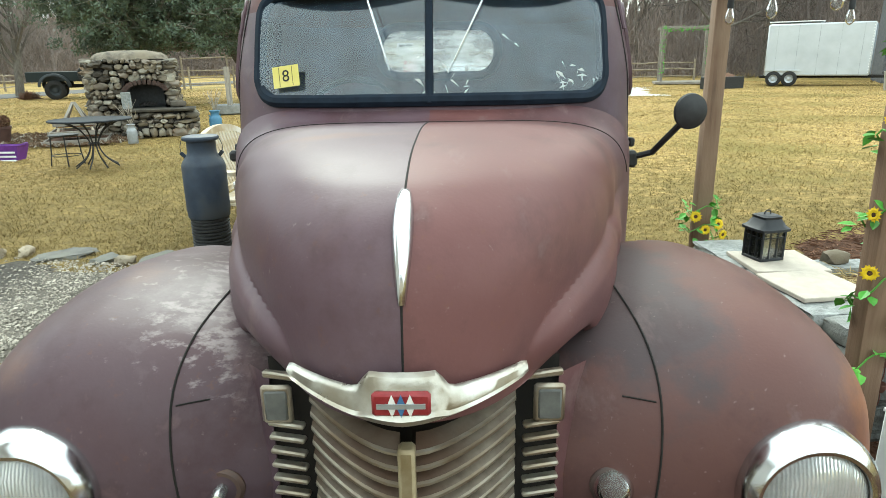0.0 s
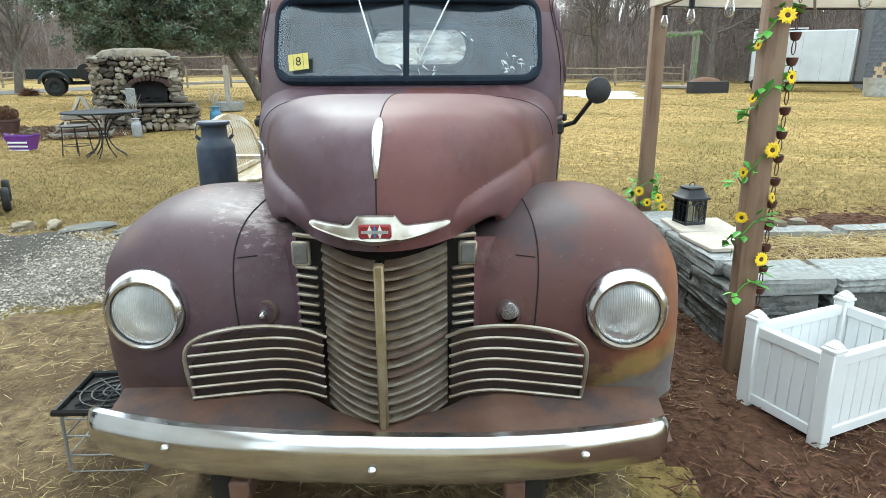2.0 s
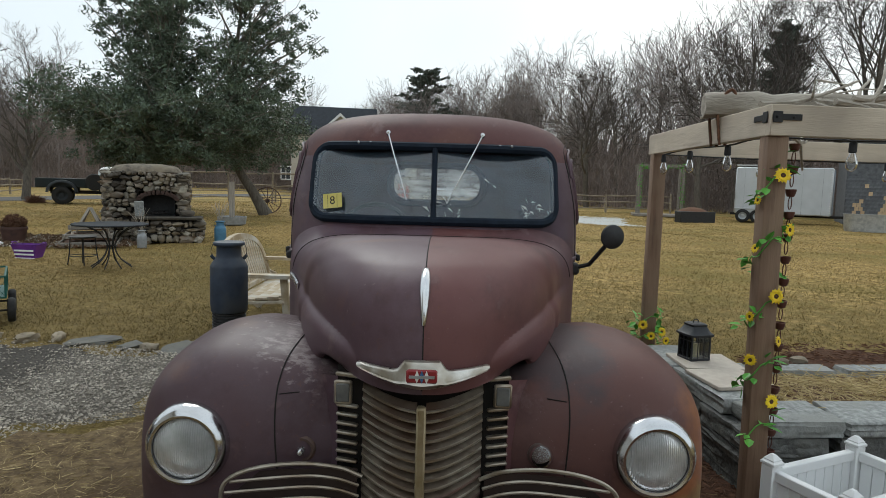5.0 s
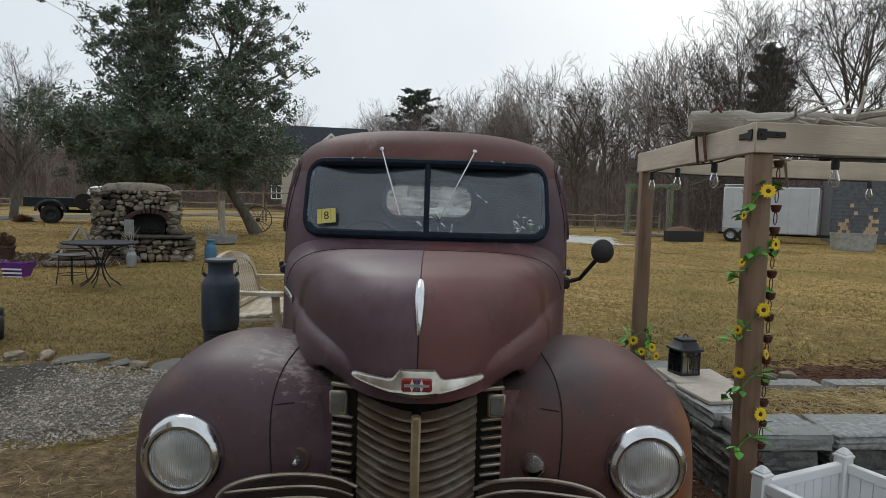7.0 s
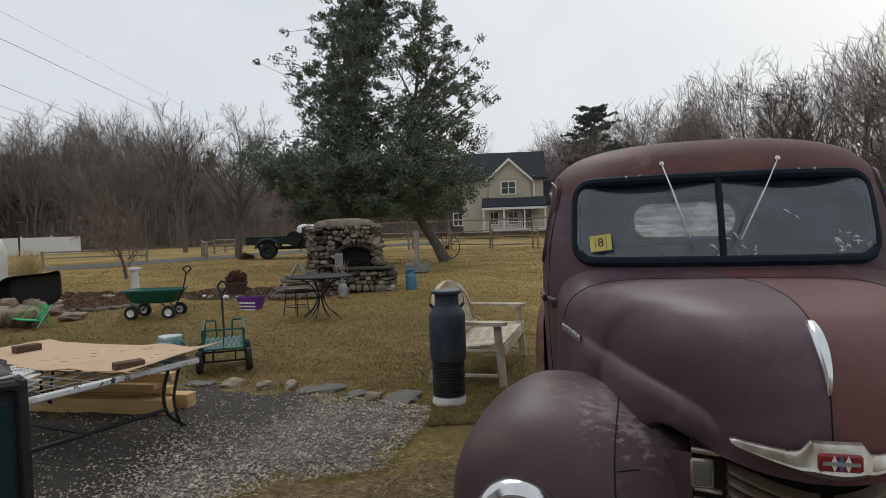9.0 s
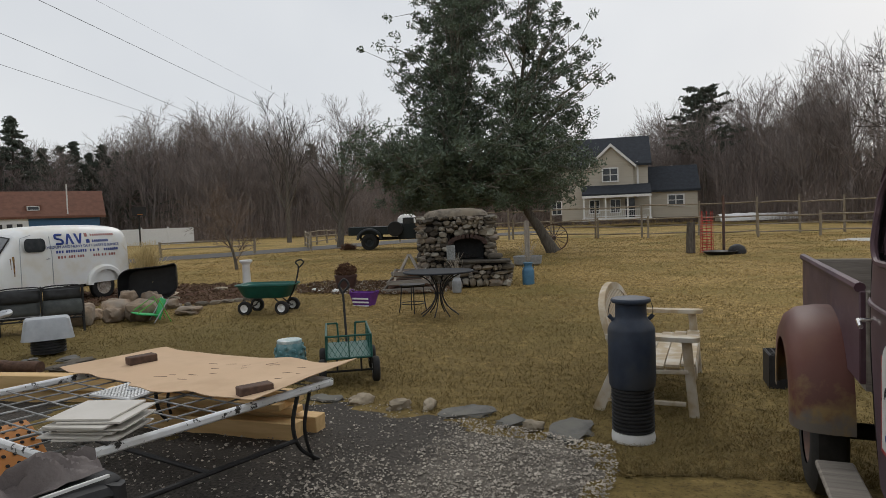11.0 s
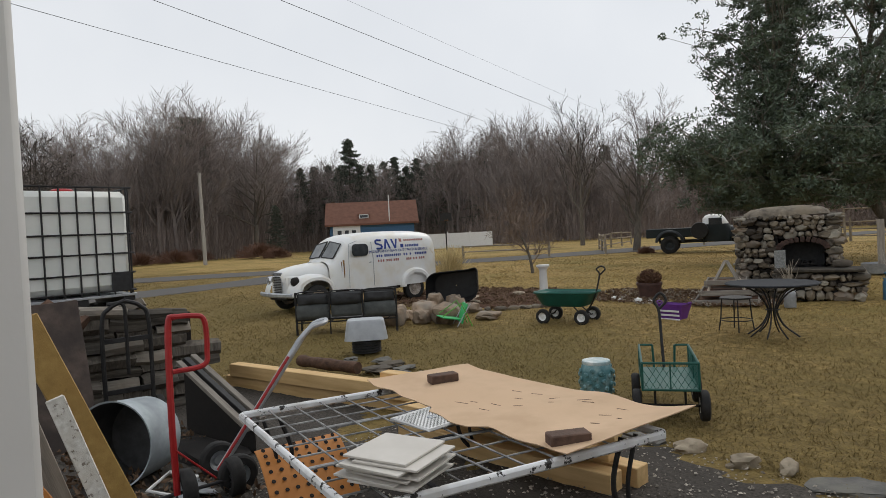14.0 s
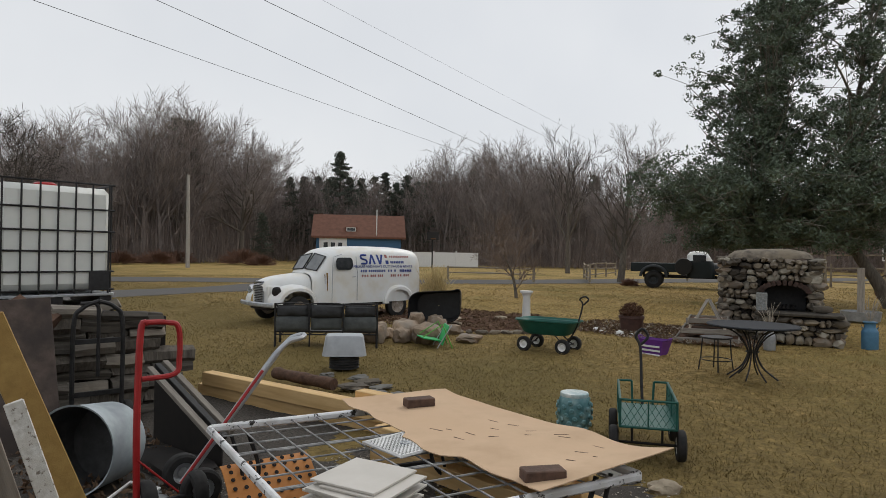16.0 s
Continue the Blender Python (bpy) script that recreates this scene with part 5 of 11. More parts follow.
def make_grille(tr):
    # shell that carries the bars
    bm = B()
    rows = []
    for j in range(13):
        z = 0.50 + 0.56 * j / 12
        rows.append([Vector((x, 0.062 - (0.075 if abs(x) < 0.19 else 0.0) * (1 - abs(x) / 0.19) * 0.9, z)) for x in [-0.246 + 0.492 * i / 24 for i in range(25)]])
    skin(bm, rows)
    # shell is near black, so the shade between the bars is painted in
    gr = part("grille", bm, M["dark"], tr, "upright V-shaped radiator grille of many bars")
    for side in (-1, 1):
        for k in range(18):
            z = 0.545 + 0.0268 * k
            pts = []
            for i in range(9):
                s = i / 8
                x = 0.012 + 0.158 * s
                y = -0.112 + 0.135 * s ** 1.5
                pts.append((x * side, y, z + 0.013 * s ** 2 - 0.006))
            bm = B()
            ring = ((0.026, 0.011), (-0.003, -0.001), (-0.008, -0.003), (-0.008, -0.0075), (-0.002, -0.010), (0.026, -0.004))
            rows = [[Vector((p[0], p[1] + dy, p[2] + dz)) for dy, dz in ring] for p in pts]
            skin(bm, rows, True)
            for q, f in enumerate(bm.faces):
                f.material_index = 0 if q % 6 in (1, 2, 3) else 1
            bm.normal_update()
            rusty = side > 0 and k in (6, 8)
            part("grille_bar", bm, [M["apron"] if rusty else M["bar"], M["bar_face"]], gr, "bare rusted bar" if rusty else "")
        for k in range(17):
            if k > 14:
                continue
            z = 0.575 + 0.0268 * k
            bm = B()
            box(bm, (0.213 * side, 0.026, z + 0.002), (0.062, 0.018, 0.0095), 0.003, (0, -5 * side, 6 * side))
            part("side_louvre", bm, M["bar"], gr)
        # side badge plates
        bm = B()
        box(bm, (0.225 * side, 0.022, 0.992), (0.052, 0.012, 0.070), 0.005)
        pl = part("badge_plate", bm, M["bar"], gr, "small blank framed plate")
        bm = B()
        box(bm, (0.225 * side, 0.015, 0.992), (0.038, 0.006, 0.054), 0.003)
        part("plate_face", bm, M["plate"], pl)
        bm = B()
        box(bm, (0.215 * side, 0.03, 1.040), (0.066, 0.014, 0.012), 0.003, (0, -4 * side, 8 * side))
        part("top_trim", bm, M["bar"], gr)
        # front wall between grille and fender
        bm = B()
        skin(bm, [[Vector((side * (0.244 + 0.03 * i), 0.050 + (0.045 * i) * (j / 6) ** 2 + 0.02 * i * (1 - j / 6), 0.52 + (0.51 - 0.012 * i) * j / 6)) for i in range(6)] for j in range(7)])
        part("front_panel", bm, M["paint_grey"] if side < 0 else M["paint_red"], tr)
    bm = B()
    box(bm, (0, -0.123, 0.772), (0.025, 0.03, 0.47), 0.005)
    part("centre_bar", bm, M["brass"], gr, "flat tarnished brass centre bar")
    # winged badge
    bm = B()
    rows = []
    for i in range(41):
        s = -1 + 2 * i / 40
        a = abs(s)
        x = 0.178 * s
        y = -0.172 + 0.105 * a ** 1.8
        lo = 1.068 + 0.026 * a ** 1.4
        hi = 1.113 - 0.006 * a
        if a < 0.36:
            hi += 0.026 * min(1.0, (0.36 - a) / 0.10)
        if a > 0.94:
            m_, h_ = (lo + hi) / 2, (hi - lo) / 2 * math.sqrt(max(0.1, 1 - ((a - 0.94) / 0.06) ** 2))
            lo, hi = m_ - h_, m_ + h_
        t = 0.018
        h = hi - lo
        rows.append([Vector((x, y + t, lo)), Vector((x, y, lo)), Vector((x, y - 0.008, lo + 0.16 * h)), Vector((x, y - 0.002, lo + 0.26 * h)), Vector((x, y + 0.002, lo + 0.8 * h)), Vector((x, y + 0.008, lo + 0.95 * h)), Vector((x, y + t, hi))])
    skin(bm, rows, True)
    wb = part("winged_badge", bm, M["badge_chrome"], tr, "chrome winged badge with red emblem")
    bm = B()
    box(bm, (0, -0.172, 1.103), (0.078, 0.012, 0.034), 0.004)
    part("emblem_field", bm, M["red_deep"], wb, "red enamel field")
    for k, mm in ((-1, "white"), (0, "blue"), (1, "white")):
        bm = B()
        cx = 0.012 * k
        for up in (-1, 1):
            q = [bm.verts.new((cx - 0.0065, -0.1792, 1.103)), bm.verts.new((cx + 0.0065, -0.1792, 1.103)), bm.verts.new((cx, -0.1792, 1.103 + 0.017 * up))]
            bm.faces.new(q)
        part("emblem_diamond", bm, M[mm], wb, smooth=False)
    bm = B()
    box(bm, (0, -0.1800, 1.103), (0.064, 0.002, 0.007))
    part("emblem_band", bm, M["galv"], wb, "pale lettered band, illegible", False)
    # lower splash apron with bolts and a steel strip lying on it
    bm = B()
    rows = []
    for j in range(9):
        s = j / 8
        rows.append([Vector((x, (0.02 - 0.12 * max(0, 1 - abs(x) / 0.25)) * (1 - s) + (-0.345 + 0.19 * (abs(x) / 0.76) ** 2.3) * s, 0.545 + 0.046 * (1 - s) ** 1.3 * min(1, max(0, (abs(x) - 0.15) / 0.15)) + 0.012 * math.sin(s * 3.1) - 0.02 * (abs(x) / 0.8) ** 2 * s + 0.005 * noise.noise(Vector((x * 6, s * 3, 0))))) for x in [-0.76 + 1.52 * i / 40 for i in range(41)]])
    skin(bm, rows)
    thicken(bm, 0.004)
    part("splash_apron", bm, M["apron"], tr, "rusted brown splash apron behind the bumper")
    bm = B()
    skin(bm, [[Vector((x, 0.035 + 0.02 * j, 0.66 - 0.13 * j)) for x in (-0.54, -0.2, 0.2, 0.54)] for j in range(4)])
    part("lower_pan", bm, M["apron_dark"], tr)


def make_bumper(tr):
    bm = B()
    rows = []
    prof = [(0.030, -0.062), (0.006, -0.064), (-0.010, -0.045), (-0.014, -0.012), (-0.016, 0.015), (-0.010, 0.045), (0.006, 0.062), (0.030, 0.060)]
    for i in range(61):
        s = -1 + 2 * i / 60
        a = abs(s)
        x = (0.755 if s > 0 else 0.775) * s
        y = -0.375 + 0.19 * a ** 2.3 + (0.06 * ((a - 0.93) / 0.07) ** 2 if a > 0.93 else 0)
        k = 1.0 - 0.12 * a ** 2
        if a > 0.93:
            k *= math.sqrt(max(0.08, 1 - ((a - 0.93) / 0.07) ** 2))
        z = 0.616 - 0.045 * a ** 2.0 - 0.016 * s
        rows.append([Vector((x, y + py, z + pz * k)) for py, pz in prof])
    skin(bm, rows)
    thicken(bm, 0.004)
    b = part("bumper", bm, M["chrome"], tr, "curved chrome front bumper dulled below")
    for x, y, z in ((-0.495, -0.322, 0.617), (0, -0.392, 0.605), (0.495, -0.320, 0.596)):
        bm = lathe(B(), [(0.011, 0.0), (0.010, 0.006), (0.006, 0.010), (0.001, 0.011)], 14, Matrix.Translation((x, y, z)) @ Matrix.Rotation(radians(90), 4, 'X'), False, False)
        part("bumper_bolt", bm, M["chrome"], b)
    for x in (-0.33, 0.33):
        bm = B()
        box(bm, (x, -0.15, 0.495), (0.05, 0.36, 0.06), 0.006)
        part("bumper_bracket", bm, M["apron"], tr)
    bm = B()
    box(bm, (0.48, -0.235, 0.552), (0.24, 0.028, 0.010), 0.002, (0, 2, -4))
    part("steel_strip", bm, M["apron"], tr, "loose rusted steel strip")


# cab plan by height: z, front y, back y, half width, corner exponent
CAB = [(0.50, 1.17, 2.55, 0.725, 5.0), (0.80, 1.15, 2.56, 0.742, 5.0), (1.10, 1.11, 2.57, 0.758, 4.6), (1.28, 1.09, 2.575, 0.762, 4.2), (1.385, 1.115, 2.57, 0.760, 4.0),
       (1.50, 1.16, 2.56, 0.76, 3.8), (1.64, 1.21, 2.54, 0.74, 3.6), (1.745, 1.255, 2.51, 0.715, 3.4), (1.81, 1.30, 2.47, 0.68, 3.2), (1.87, 1.37, 2.40, 0.61, 2.9),
       (1.915, 1.48, 2.30, 0.49, 2.6), (1.94, 1.62, 2.15, 0.32, 2.3), (1.948, 1.80, 2.0, 0.08, 2.0)]


def cab_point(v, a):
    z, yf, yb, w, e = interp(CAB, v)
    c, s = math.cos(a), math.sin(a)
    x = w * sgn(c) * abs(c) ** (2 / e)
    hy = (yb - yf) / 2
    y = (yf + yb) / 2 + hy * sgn(s) * abs(s) ** (2 / e)
    # the shell narrows towards the windscreen
    k = max(0.0, (1.75 - y) / 0.65)
    x *= 1 - 0.155 * k ** 1.3
    return Vector((x, y, z))


def rrect(x0, x1, z0, z1, r, n=6):
    out = []
    for cx, cz, a0 in ((x1 - r, z1 - r, 0), (x0 + r, z1 - r, 90), (x0 + r, z0 + r, 180), (x1 - r, z0 + r, 270)):
        for k in range(n + 1):
            a = radians(a0 + 90 * k / n)
            out.append((cx + r * math.cos(a), cz + r * math.sin(a)))
    return out


def cab_front_y(x, z):
    vals = [c[0] for c in CAB]
    v = float(np.interp(z, vals, range(len(CAB))))
    best = None
    for k in range(0, 181):
        p = cab_point(v, math.pi + math.pi * k / 180)
        d = abs(p.x - x)
        if best is None or d < best[0]:
            best = (d, p.y)
    return best[1]


def cab_side_x(y, z):
    vals = [c[0] for c in CAB]
    v = float(np.interp(z, vals, range(len(CAB))))
    best = None
    for k in range(0, 181):
        p = cab_point(v, -math.pi / 2 + math.pi * k / 180)
        d = abs(p.y - y)
        if best is None or d < best[0]:
            best = (d, p.x)
    return best[1]


def in_rr(x, z, x0, x1, z0, z1, r):
    dx = max(x0 + r - x, 0, x - (x1 - r))
    dz = max(z0 + r - z, 0, z - (z1 - r))
    return dx * dx + dz * dz < r * r and x0 < x < x1 and z0 < z < z1


WS = (-0.565, 0.565, 1.415, 1.75, 0.075)
SW = (1.52, 2.16, 1.40, 1.72, 0.10)
RW = (-0.31, 0.31, 1.455, 1.70, 0.11)


def make_cab(tr):
    def keep(c):
        if c.y < 1.5 and in_rr(c.x, c.z, *WS):
            return False
        if abs(c.x) > 0.5 and in_rr(c.y, c.z, *SW):
            return False
        if c.y > 2.3 and in_rr(c.x, c.z, *RW):
            return False
        return True
    bm = B()
    na = 200
    rows = [[cab_point(v * 12 / 110, 2 * math.pi * k / na) for k in range(na)] for v in range(111)]
    skin(bm, rows, True, keep)
    cap = [v for v in bm.verts if v.co.z > 1.9475]
    # roof and lower body take their own paint
    bmesh.ops.recalc_face_normals(bm, faces=bm.faces)
    for f in bm.faces:
        if f.calc_center_median().z > 1.705:
            f.material_index = 1
    bmesh.ops.solidify(bm, geom=list(bm.faces), thickness=0.012)
    cab = part("cab_shell", bm, [M["paint_grey"], M["paint_roof"]], tr, "rounded cab shell with rusty red-brown roof")
    bm = B()
    lathe(bm, [(0.10, 0.0), (0.06, 0.004), (0.001, 0.005)], 16, Matrix.Translation((0, 1.9, 1.945)), False, False)
    part("roof_crown", bm, M["paint_roof"], cab)
    # windscreen: two panes in a rubber frame with a centre post
    x0, x1, z0, z1, r = WS
    ring = rrect(x0, x1, z0, z1, r, 8)
    pts = []
    n = len(ring)
    for i in range(n):
        a, b = ring[i], ring[(i + 1) % n]
        m_ = max(1, int(math.hypot(b[0] - a[0], b[1] - a[1]) / 0.04))
        pts += [(a[0] + (b[0] - a[0]) * k / m_, a[1] + (b[1] - a[1]) * k / m_) for k in range(m_)]
    wsf = []
    for x, z in pts:
        wsf.append(Vector((x, cab_front_y(x, z) - 0.004, z)))
    bm = B()
    tube(bm, wsf, 0.021, 8, True)
    ws = part("windscreen_frame", bm, M["gasket"], cab, "blackened rubber windscreen gasket")
    for side in (-1, 1):
        bm = B()
        gx = [0.012 + (0.56 - 0.012) * i / 12 for i in range(13)]
        rows = []
        for j in range(9):
            z = z0 + 0.004 + (z1 - z0 - 0.008) * j / 8
            yc, ye = cab_front_y(0.0, z) - 0.004, cab_front_y(0.5, z) + 0.0
            inset = max(0.0, r - (z - z0), r - (z1 - z))
            xm = 0.56 - (r - math.sqrt(max(0, r * r - inset * inset)))
            rows.append([Vector((side * min(x, xm), yc + (ye - yc) * min(x, xm) / 0.5 + 0.006, z)) for x in gx])
        skin(bm, rows)
        bm.normal_update()
        if next(iter(bm.faces)).normal.y > 0:
            bmesh.ops.reverse_faces(bm, faces=list(bm.faces))
        pane = part("windscreen_pane", bm, M["glass"], cab, "dusty split windscreen pane, its film blued to stand in for sky reflection")
        pane.visible_shadow = False
    # rear window: gasket and a hazed pane
    back = []
    for x, z in rrect(*RW[:4], RW[4], 8):
        k = max(range(60), key=lambda i: -abs(cab_point(float(np.interp(z, [c[0] for c in CAB], range(len(CAB)))), math.pi * (0.2 + 0.6 * i / 59)).x - x))
        back.append(cab_point(float(np.interp(z, [c[0] for c in CAB], range(len(CAB)))), math.pi * (0.2 + 0.6 * k / 59)) * 1.0)
        back[-1].x = x
    part("rear_gasket", tube(B(), back, 0.026, 8, True), M["gasket"], cab)
    bm = B()
    bm.faces.new([bm.verts.new(p + Vector((0, -0.004, 0))) for p in back])
    rp = part("rear_pane", bm, M["glass_rear"], cab, "hazed rear window pane", False)
    rp.visible_shadow = False
    bm = B()
    tube(bm, [(0, cab_front_y(0, z) - 0.012, z) for z in (z0 - 0.01, 1.5, 1.6, z1 + 0.01)], 0.013, 8)
    part("centre_post", bm, M["gasket"], cab)
    for side in (-1, 1):
        for k in (0, 1):
            bm = lathe(B(), [(0.006, 0.0), (0.005, 0.004), (0.001, 0.005)], 10, Matrix.Translation((side * (0.30 + 0.055 * k), cab_front_y(0.3, 1.764) - 0.022, 1.764)) @ Matrix.Rotation(radians(90), 4, 'X'), False, False)
            part("frame_screw", bm, M["galv"], ws)
        # wipers
        top = Vector((-0.215 if side < 0 else 0.215, 1.222, 1.805))
        bot = Vector((-0.13, 1.105, 1.54)) if side < 0 else Vector((0.075, 1.10, 1.53))
        bm = B()
        tube(bm, [top, top.lerp(bot, 0.5) + Vector((0, -0.012, 0)), bot], [0.0036, 0.0028, 0.002], 6)
        w = part("wiper", bm, M["chrome"], tr, "chrome wiper arm parked down")
        bm = B()
        a, b = top.lerp(bot, 0.45), bot + (bot - top) * 0.12
        tube(bm, [a + Vector((0, 0.006, 0)), b + Vector((0, 0.01, 0))], 0.003, 5)
        part("blade", bm, M["galv"], w)
        bm = B()
        lathe(bm, [(0.012, 0), (0.010, 0.014), (0.001, 0.018)], 12, Matrix.Translation(top + Vector((0, 0.012, 0.0))) @ Matrix.Rotation(radians(70), 4, 'X'), False, False)
        part("pivot", bm, M["chrome"], w)
    # sticker with a figure
    sm = Matrix.Translation((-0.462, cab_front_y(-0.45, 1.49) - 0.003, 1.492)) @ Matrix.Rotation(radians(-14), 4, 'X') @ Matrix.Rotation(radians(-9), 4, 'Z') @ Matrix.Rotation(radians(-5), 4, 'Y')
    bm = B()
    box(bm, (0, 0, 0), (0.088, 0.0015, 0.068))
    st = part("inspection_sticker", bm, M["yellow"], cab, "yellow inspection sticker with the figure 8", False, sm)
    cu = bpy.data.curves.new("figure", 'FONT')
    cu.body, cu.size, cu.align_x, cu.align_y, cu.extrude = "8", 0.052, 'CENTER', 'CENTER', 0.0004
    tx = new("figure_eight", cu)
    tx.data.materials.append(M["black"])
    tx.parent = st
    tx.matrix_basis = Matrix.Translation((0, -0.0016, 0)) @ Matrix.Rotation(radians(90), 4, 'X')
    for dx in (-0.022, 0.022):
        bm = B()
        box(bm, (dx, -0.0012, 0), (0.0015, 0.0006, 0.06))
        part("sticker_line", bm, M["black"], st, "", False)
    # crazed white marks in the glass low by the post and at the corner
    rng = random.Random(5)
    for cx, cz, n_, sp in ((0.02, 1.45, 22, 0.075), (0.45, 1.47, 26, 0.06), (0.24, 1.60, 2, 0.02)):
        for k in range(n_):
            bm = B()
            x = cx + rng.gauss(0, sp * 0.6)
            z = cz + abs(rng.gauss(0, sp * 0.5)) - 0.025
            if cx == 0.24:
                x, z = 0.24 + 0.035 * k, 1.60 - 0.025 * k
            a = rng.uniform(0, 3.14) if cx != 0.24 else -0.6
            ln = rng.uniform(0.006, 0.02)
            yy = cab_front_y(x, z) - 0.004
            q = [(x - ln * math.cos(a), z - ln * math.sin(a)), (x + ln * math.cos(a), z + ln * math.sin(a)), (x + rng.uniform(-.006, .006), z + rng.uniform(0.002, 0.012))]
            bm.faces.new([bm.verts.new((u, yy, w_)) for u, w_ in q])
            part("glass_crack", bm, M["lime_sign"], cab, "white crazing in the glass", False)
    # side windows, doors, beltline, hinges, handles
    for side in (-1, 1):
        x0, x1, z0, z1, r = SW
        ring = rrect(x0, x1, z0, z1, r, 6)
        bm = B()
        tube(bm, [Vector((side * (cab_side_x(y, z) + 0.001), y, z)) for y, z in ring], 0.012, 6, True)
        d = part("door", bm, M["paint_grey"], cab, "cab door with rounded window")
        bm = B()
        bm.faces.new([bm.verts.new((side * (cab_side_x(y, z) - 0.02), y, z)) for y, z in ring])
        gl = part("door_glass", bm, M["glass_side"], d, "", False)
        gl.visible_shadow = False
        bm = B()
        tube(bm, bez([Vector((side * (cab_side_x(y, z) + 0.012), y, z)) for y, z in ((1.46, 1.63), (1.5, 1.73), (1.65, 1.775), (1.9, 1.78), (2.15, 1.76), (2.22, 1.70))], 5), 0.0065, 6)
        part("drip_rail", bm, M["paint_grey"], cab)
        door = [(1.44, 0.60), (1.44, 1.0), (1.44, 1.3), (1.45, 1.6), (1.5, 1.75), (1.7, 1.80), (2.05, 1.79), (2.24, 1.70), (2.28, 1.4), (2.28, 1.0), (2.28, 0.60)]
        bm = B()
        tube(bm, [Vector((side * (cab_side_x(p.x, p.y) - 0.0005), p.x, p.y)) for p in bez([(y, z, 0) for y, z in door], 4)], 0.004, 5)
        part("door_gap", bm, M["dark"], d)
        bm = B()
        tube(bm, [Vector((side * (cab_side_x(y, 1.235) + 0.002), y, 1.235)) for y in [1.13 + 0.05 * k for k in range(28)]], 0.010, 8)
        part("belt_moulding", bm, M["paint_grey"], cab)
        bm = B()
        hx = side * (cab_side_x(1.46, 1.235) + 0.012)
        box(bm, (hx, 1.45, 1.235), (0.02, 0.03, 0.032), 0.005)
        part("door_hinge", bm, M["black"], d)
        bm = B()
        tube(bm, [(side * (cab_side_x(2.2, 1.17) + 0.0), 2.2, 1.17), (side * (cab_side_x(2.2, 1.17) + 0.045), 2.2, 1.17), (side * (cab_side_x(2.14, 1.16) + 0.05), 2.10, 1.16)], 0.009, 7)
        part("door_handle", bm, M["chrome"], d)
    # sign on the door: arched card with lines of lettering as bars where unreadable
    sx = -(cab_side_x(1.85, 0.95) + 0.004)
    bm = B()
    outl = [(1.66, 0.72), (2.04, 0.72), (2.04, 1.06)] + [(1.85 + 0.19 * math.cos(radians(a)), 1.06 + 0.11 * math.sin(radians(a))) for a in range(15, 180, 15)] + [(1.66, 1.06)]
    f = bm.faces.new([bm.verts.new((sx - 0.0015, y, z)) for y, z in outl])
    sg = part("door_sign", bm, M["red"], cab, "arched painted sign with red border", False)
    bm = B()
    bm.faces.new([bm.verts.new((sx - 0.0045, 1.85 + (y - 1.85) * 0.86, 0.90 + (z - 0.90) * 0.90)) for y, z in outl])
    part("sign_face", bm, M["lime_sign"], sg, "", False)
    for body, z, s in (("1940's", 1.02, 0.075), ("American", 0.945, 0.065), ("CAFE", 0.86, 0.085)):
        cu = bpy.data.curves.new("lettering", 'FONT')
        cu.body, cu.size, cu.align_x, cu.align_y, cu.extrude = body, s, 'CENTER', 'CENTER', 0.0005
        tx = new("lettering", cu)
        tx.data.materials.append(M["truck_green"])
        tx.parent = sg
        tx.matrix_basis = Matrix.Translation((sx - 0.0062, 1.85, z)) @ Matrix.Rotation(radians(-90), 4, 'Z') @ Matrix.Rotation(radians(90), 4, 'X')
    for z, w_ in ((0.79, 0.22), (0.755, 0.16), (1.085, 0.15)):
        bm = B()
        box(bm, (sx - 0.006, 1.85, z), (0.001, w_, 0.022))
        part("sign_motif", bm, M["van_blue"], sg, "", False)
    # cab inside: seat and rear shelf, dark
    bm = B()
    box(bm, (0, 2.3, 1.05), (1.25, 0.16, 0.55), 0.05, (-8, 0, 0), 2)
    box(bm, (0, 2.0, 0.85), (1.25, 0.5, 0.2), 0.05, None, 2)
    part("bench_seat", bm, M["cushion"], cab)
    bm = B()
    box(bm, (0, 1.9, 0.55), (1.3, 1.2, 0.04))
    box(bm, (0, 1.33, 1.22), (0.95, 0.10, 0.24), 0.03)
    part("cab_floor", bm, M["dark"], cab)
    bm = B()
    tube(bm, [Vector((-0.30 + 0.19 * math.cos(a), 1.55 + 0.10 * math.sin(a) * 0.5, 1.30 + 0.17 * math.sin(a))) for a in [2 * math.pi * k / 24 for k in range(24)]], 0.012, 6, True)
    part("steering_wheel", bm, M["black"], cab)
    # round wing mirror
    bm = B()
    tube(bm, [(0.665, 1.21, 1.215), (0.72, 1.18, 1.235), (0.765, 1.07, 1.335), (0.778, 1.055, 1.36)], 0.010, 8)
    ar = part("mirror_arm", bm, M["iron"], tr, "bent dark mirror arm")
    bm = B()
    lathe(bm, [(0.001, -0.02), (0.03, -0.018), (0.052, -0.004), (0.054, 0.006), (0.050, 0.008)], 24, Matrix.Translation((0.787, 1.05, 1.374)) @ Matrix.Rotation(radians(12), 4, 'Z') @ Matrix.Rotation(radians(-90), 4, 'X'), True, False)
    part("mirror_head", bm, M["black"], ar, "round black mirror head seen from behind")
    bm = B()
    box(bm, (0.655, 1.215, 1.21), (0.05, 0.05, 0.055), 0.01)
    part("mirror_clamp", bm, M["iron"], ar)
    bm = B()
    box(bm, (-0.655, 1.2, 1.24), (0.032, 0.03, 0.036), 0.008)
    part("mirror_clamp", bm, M["iron"], tr)


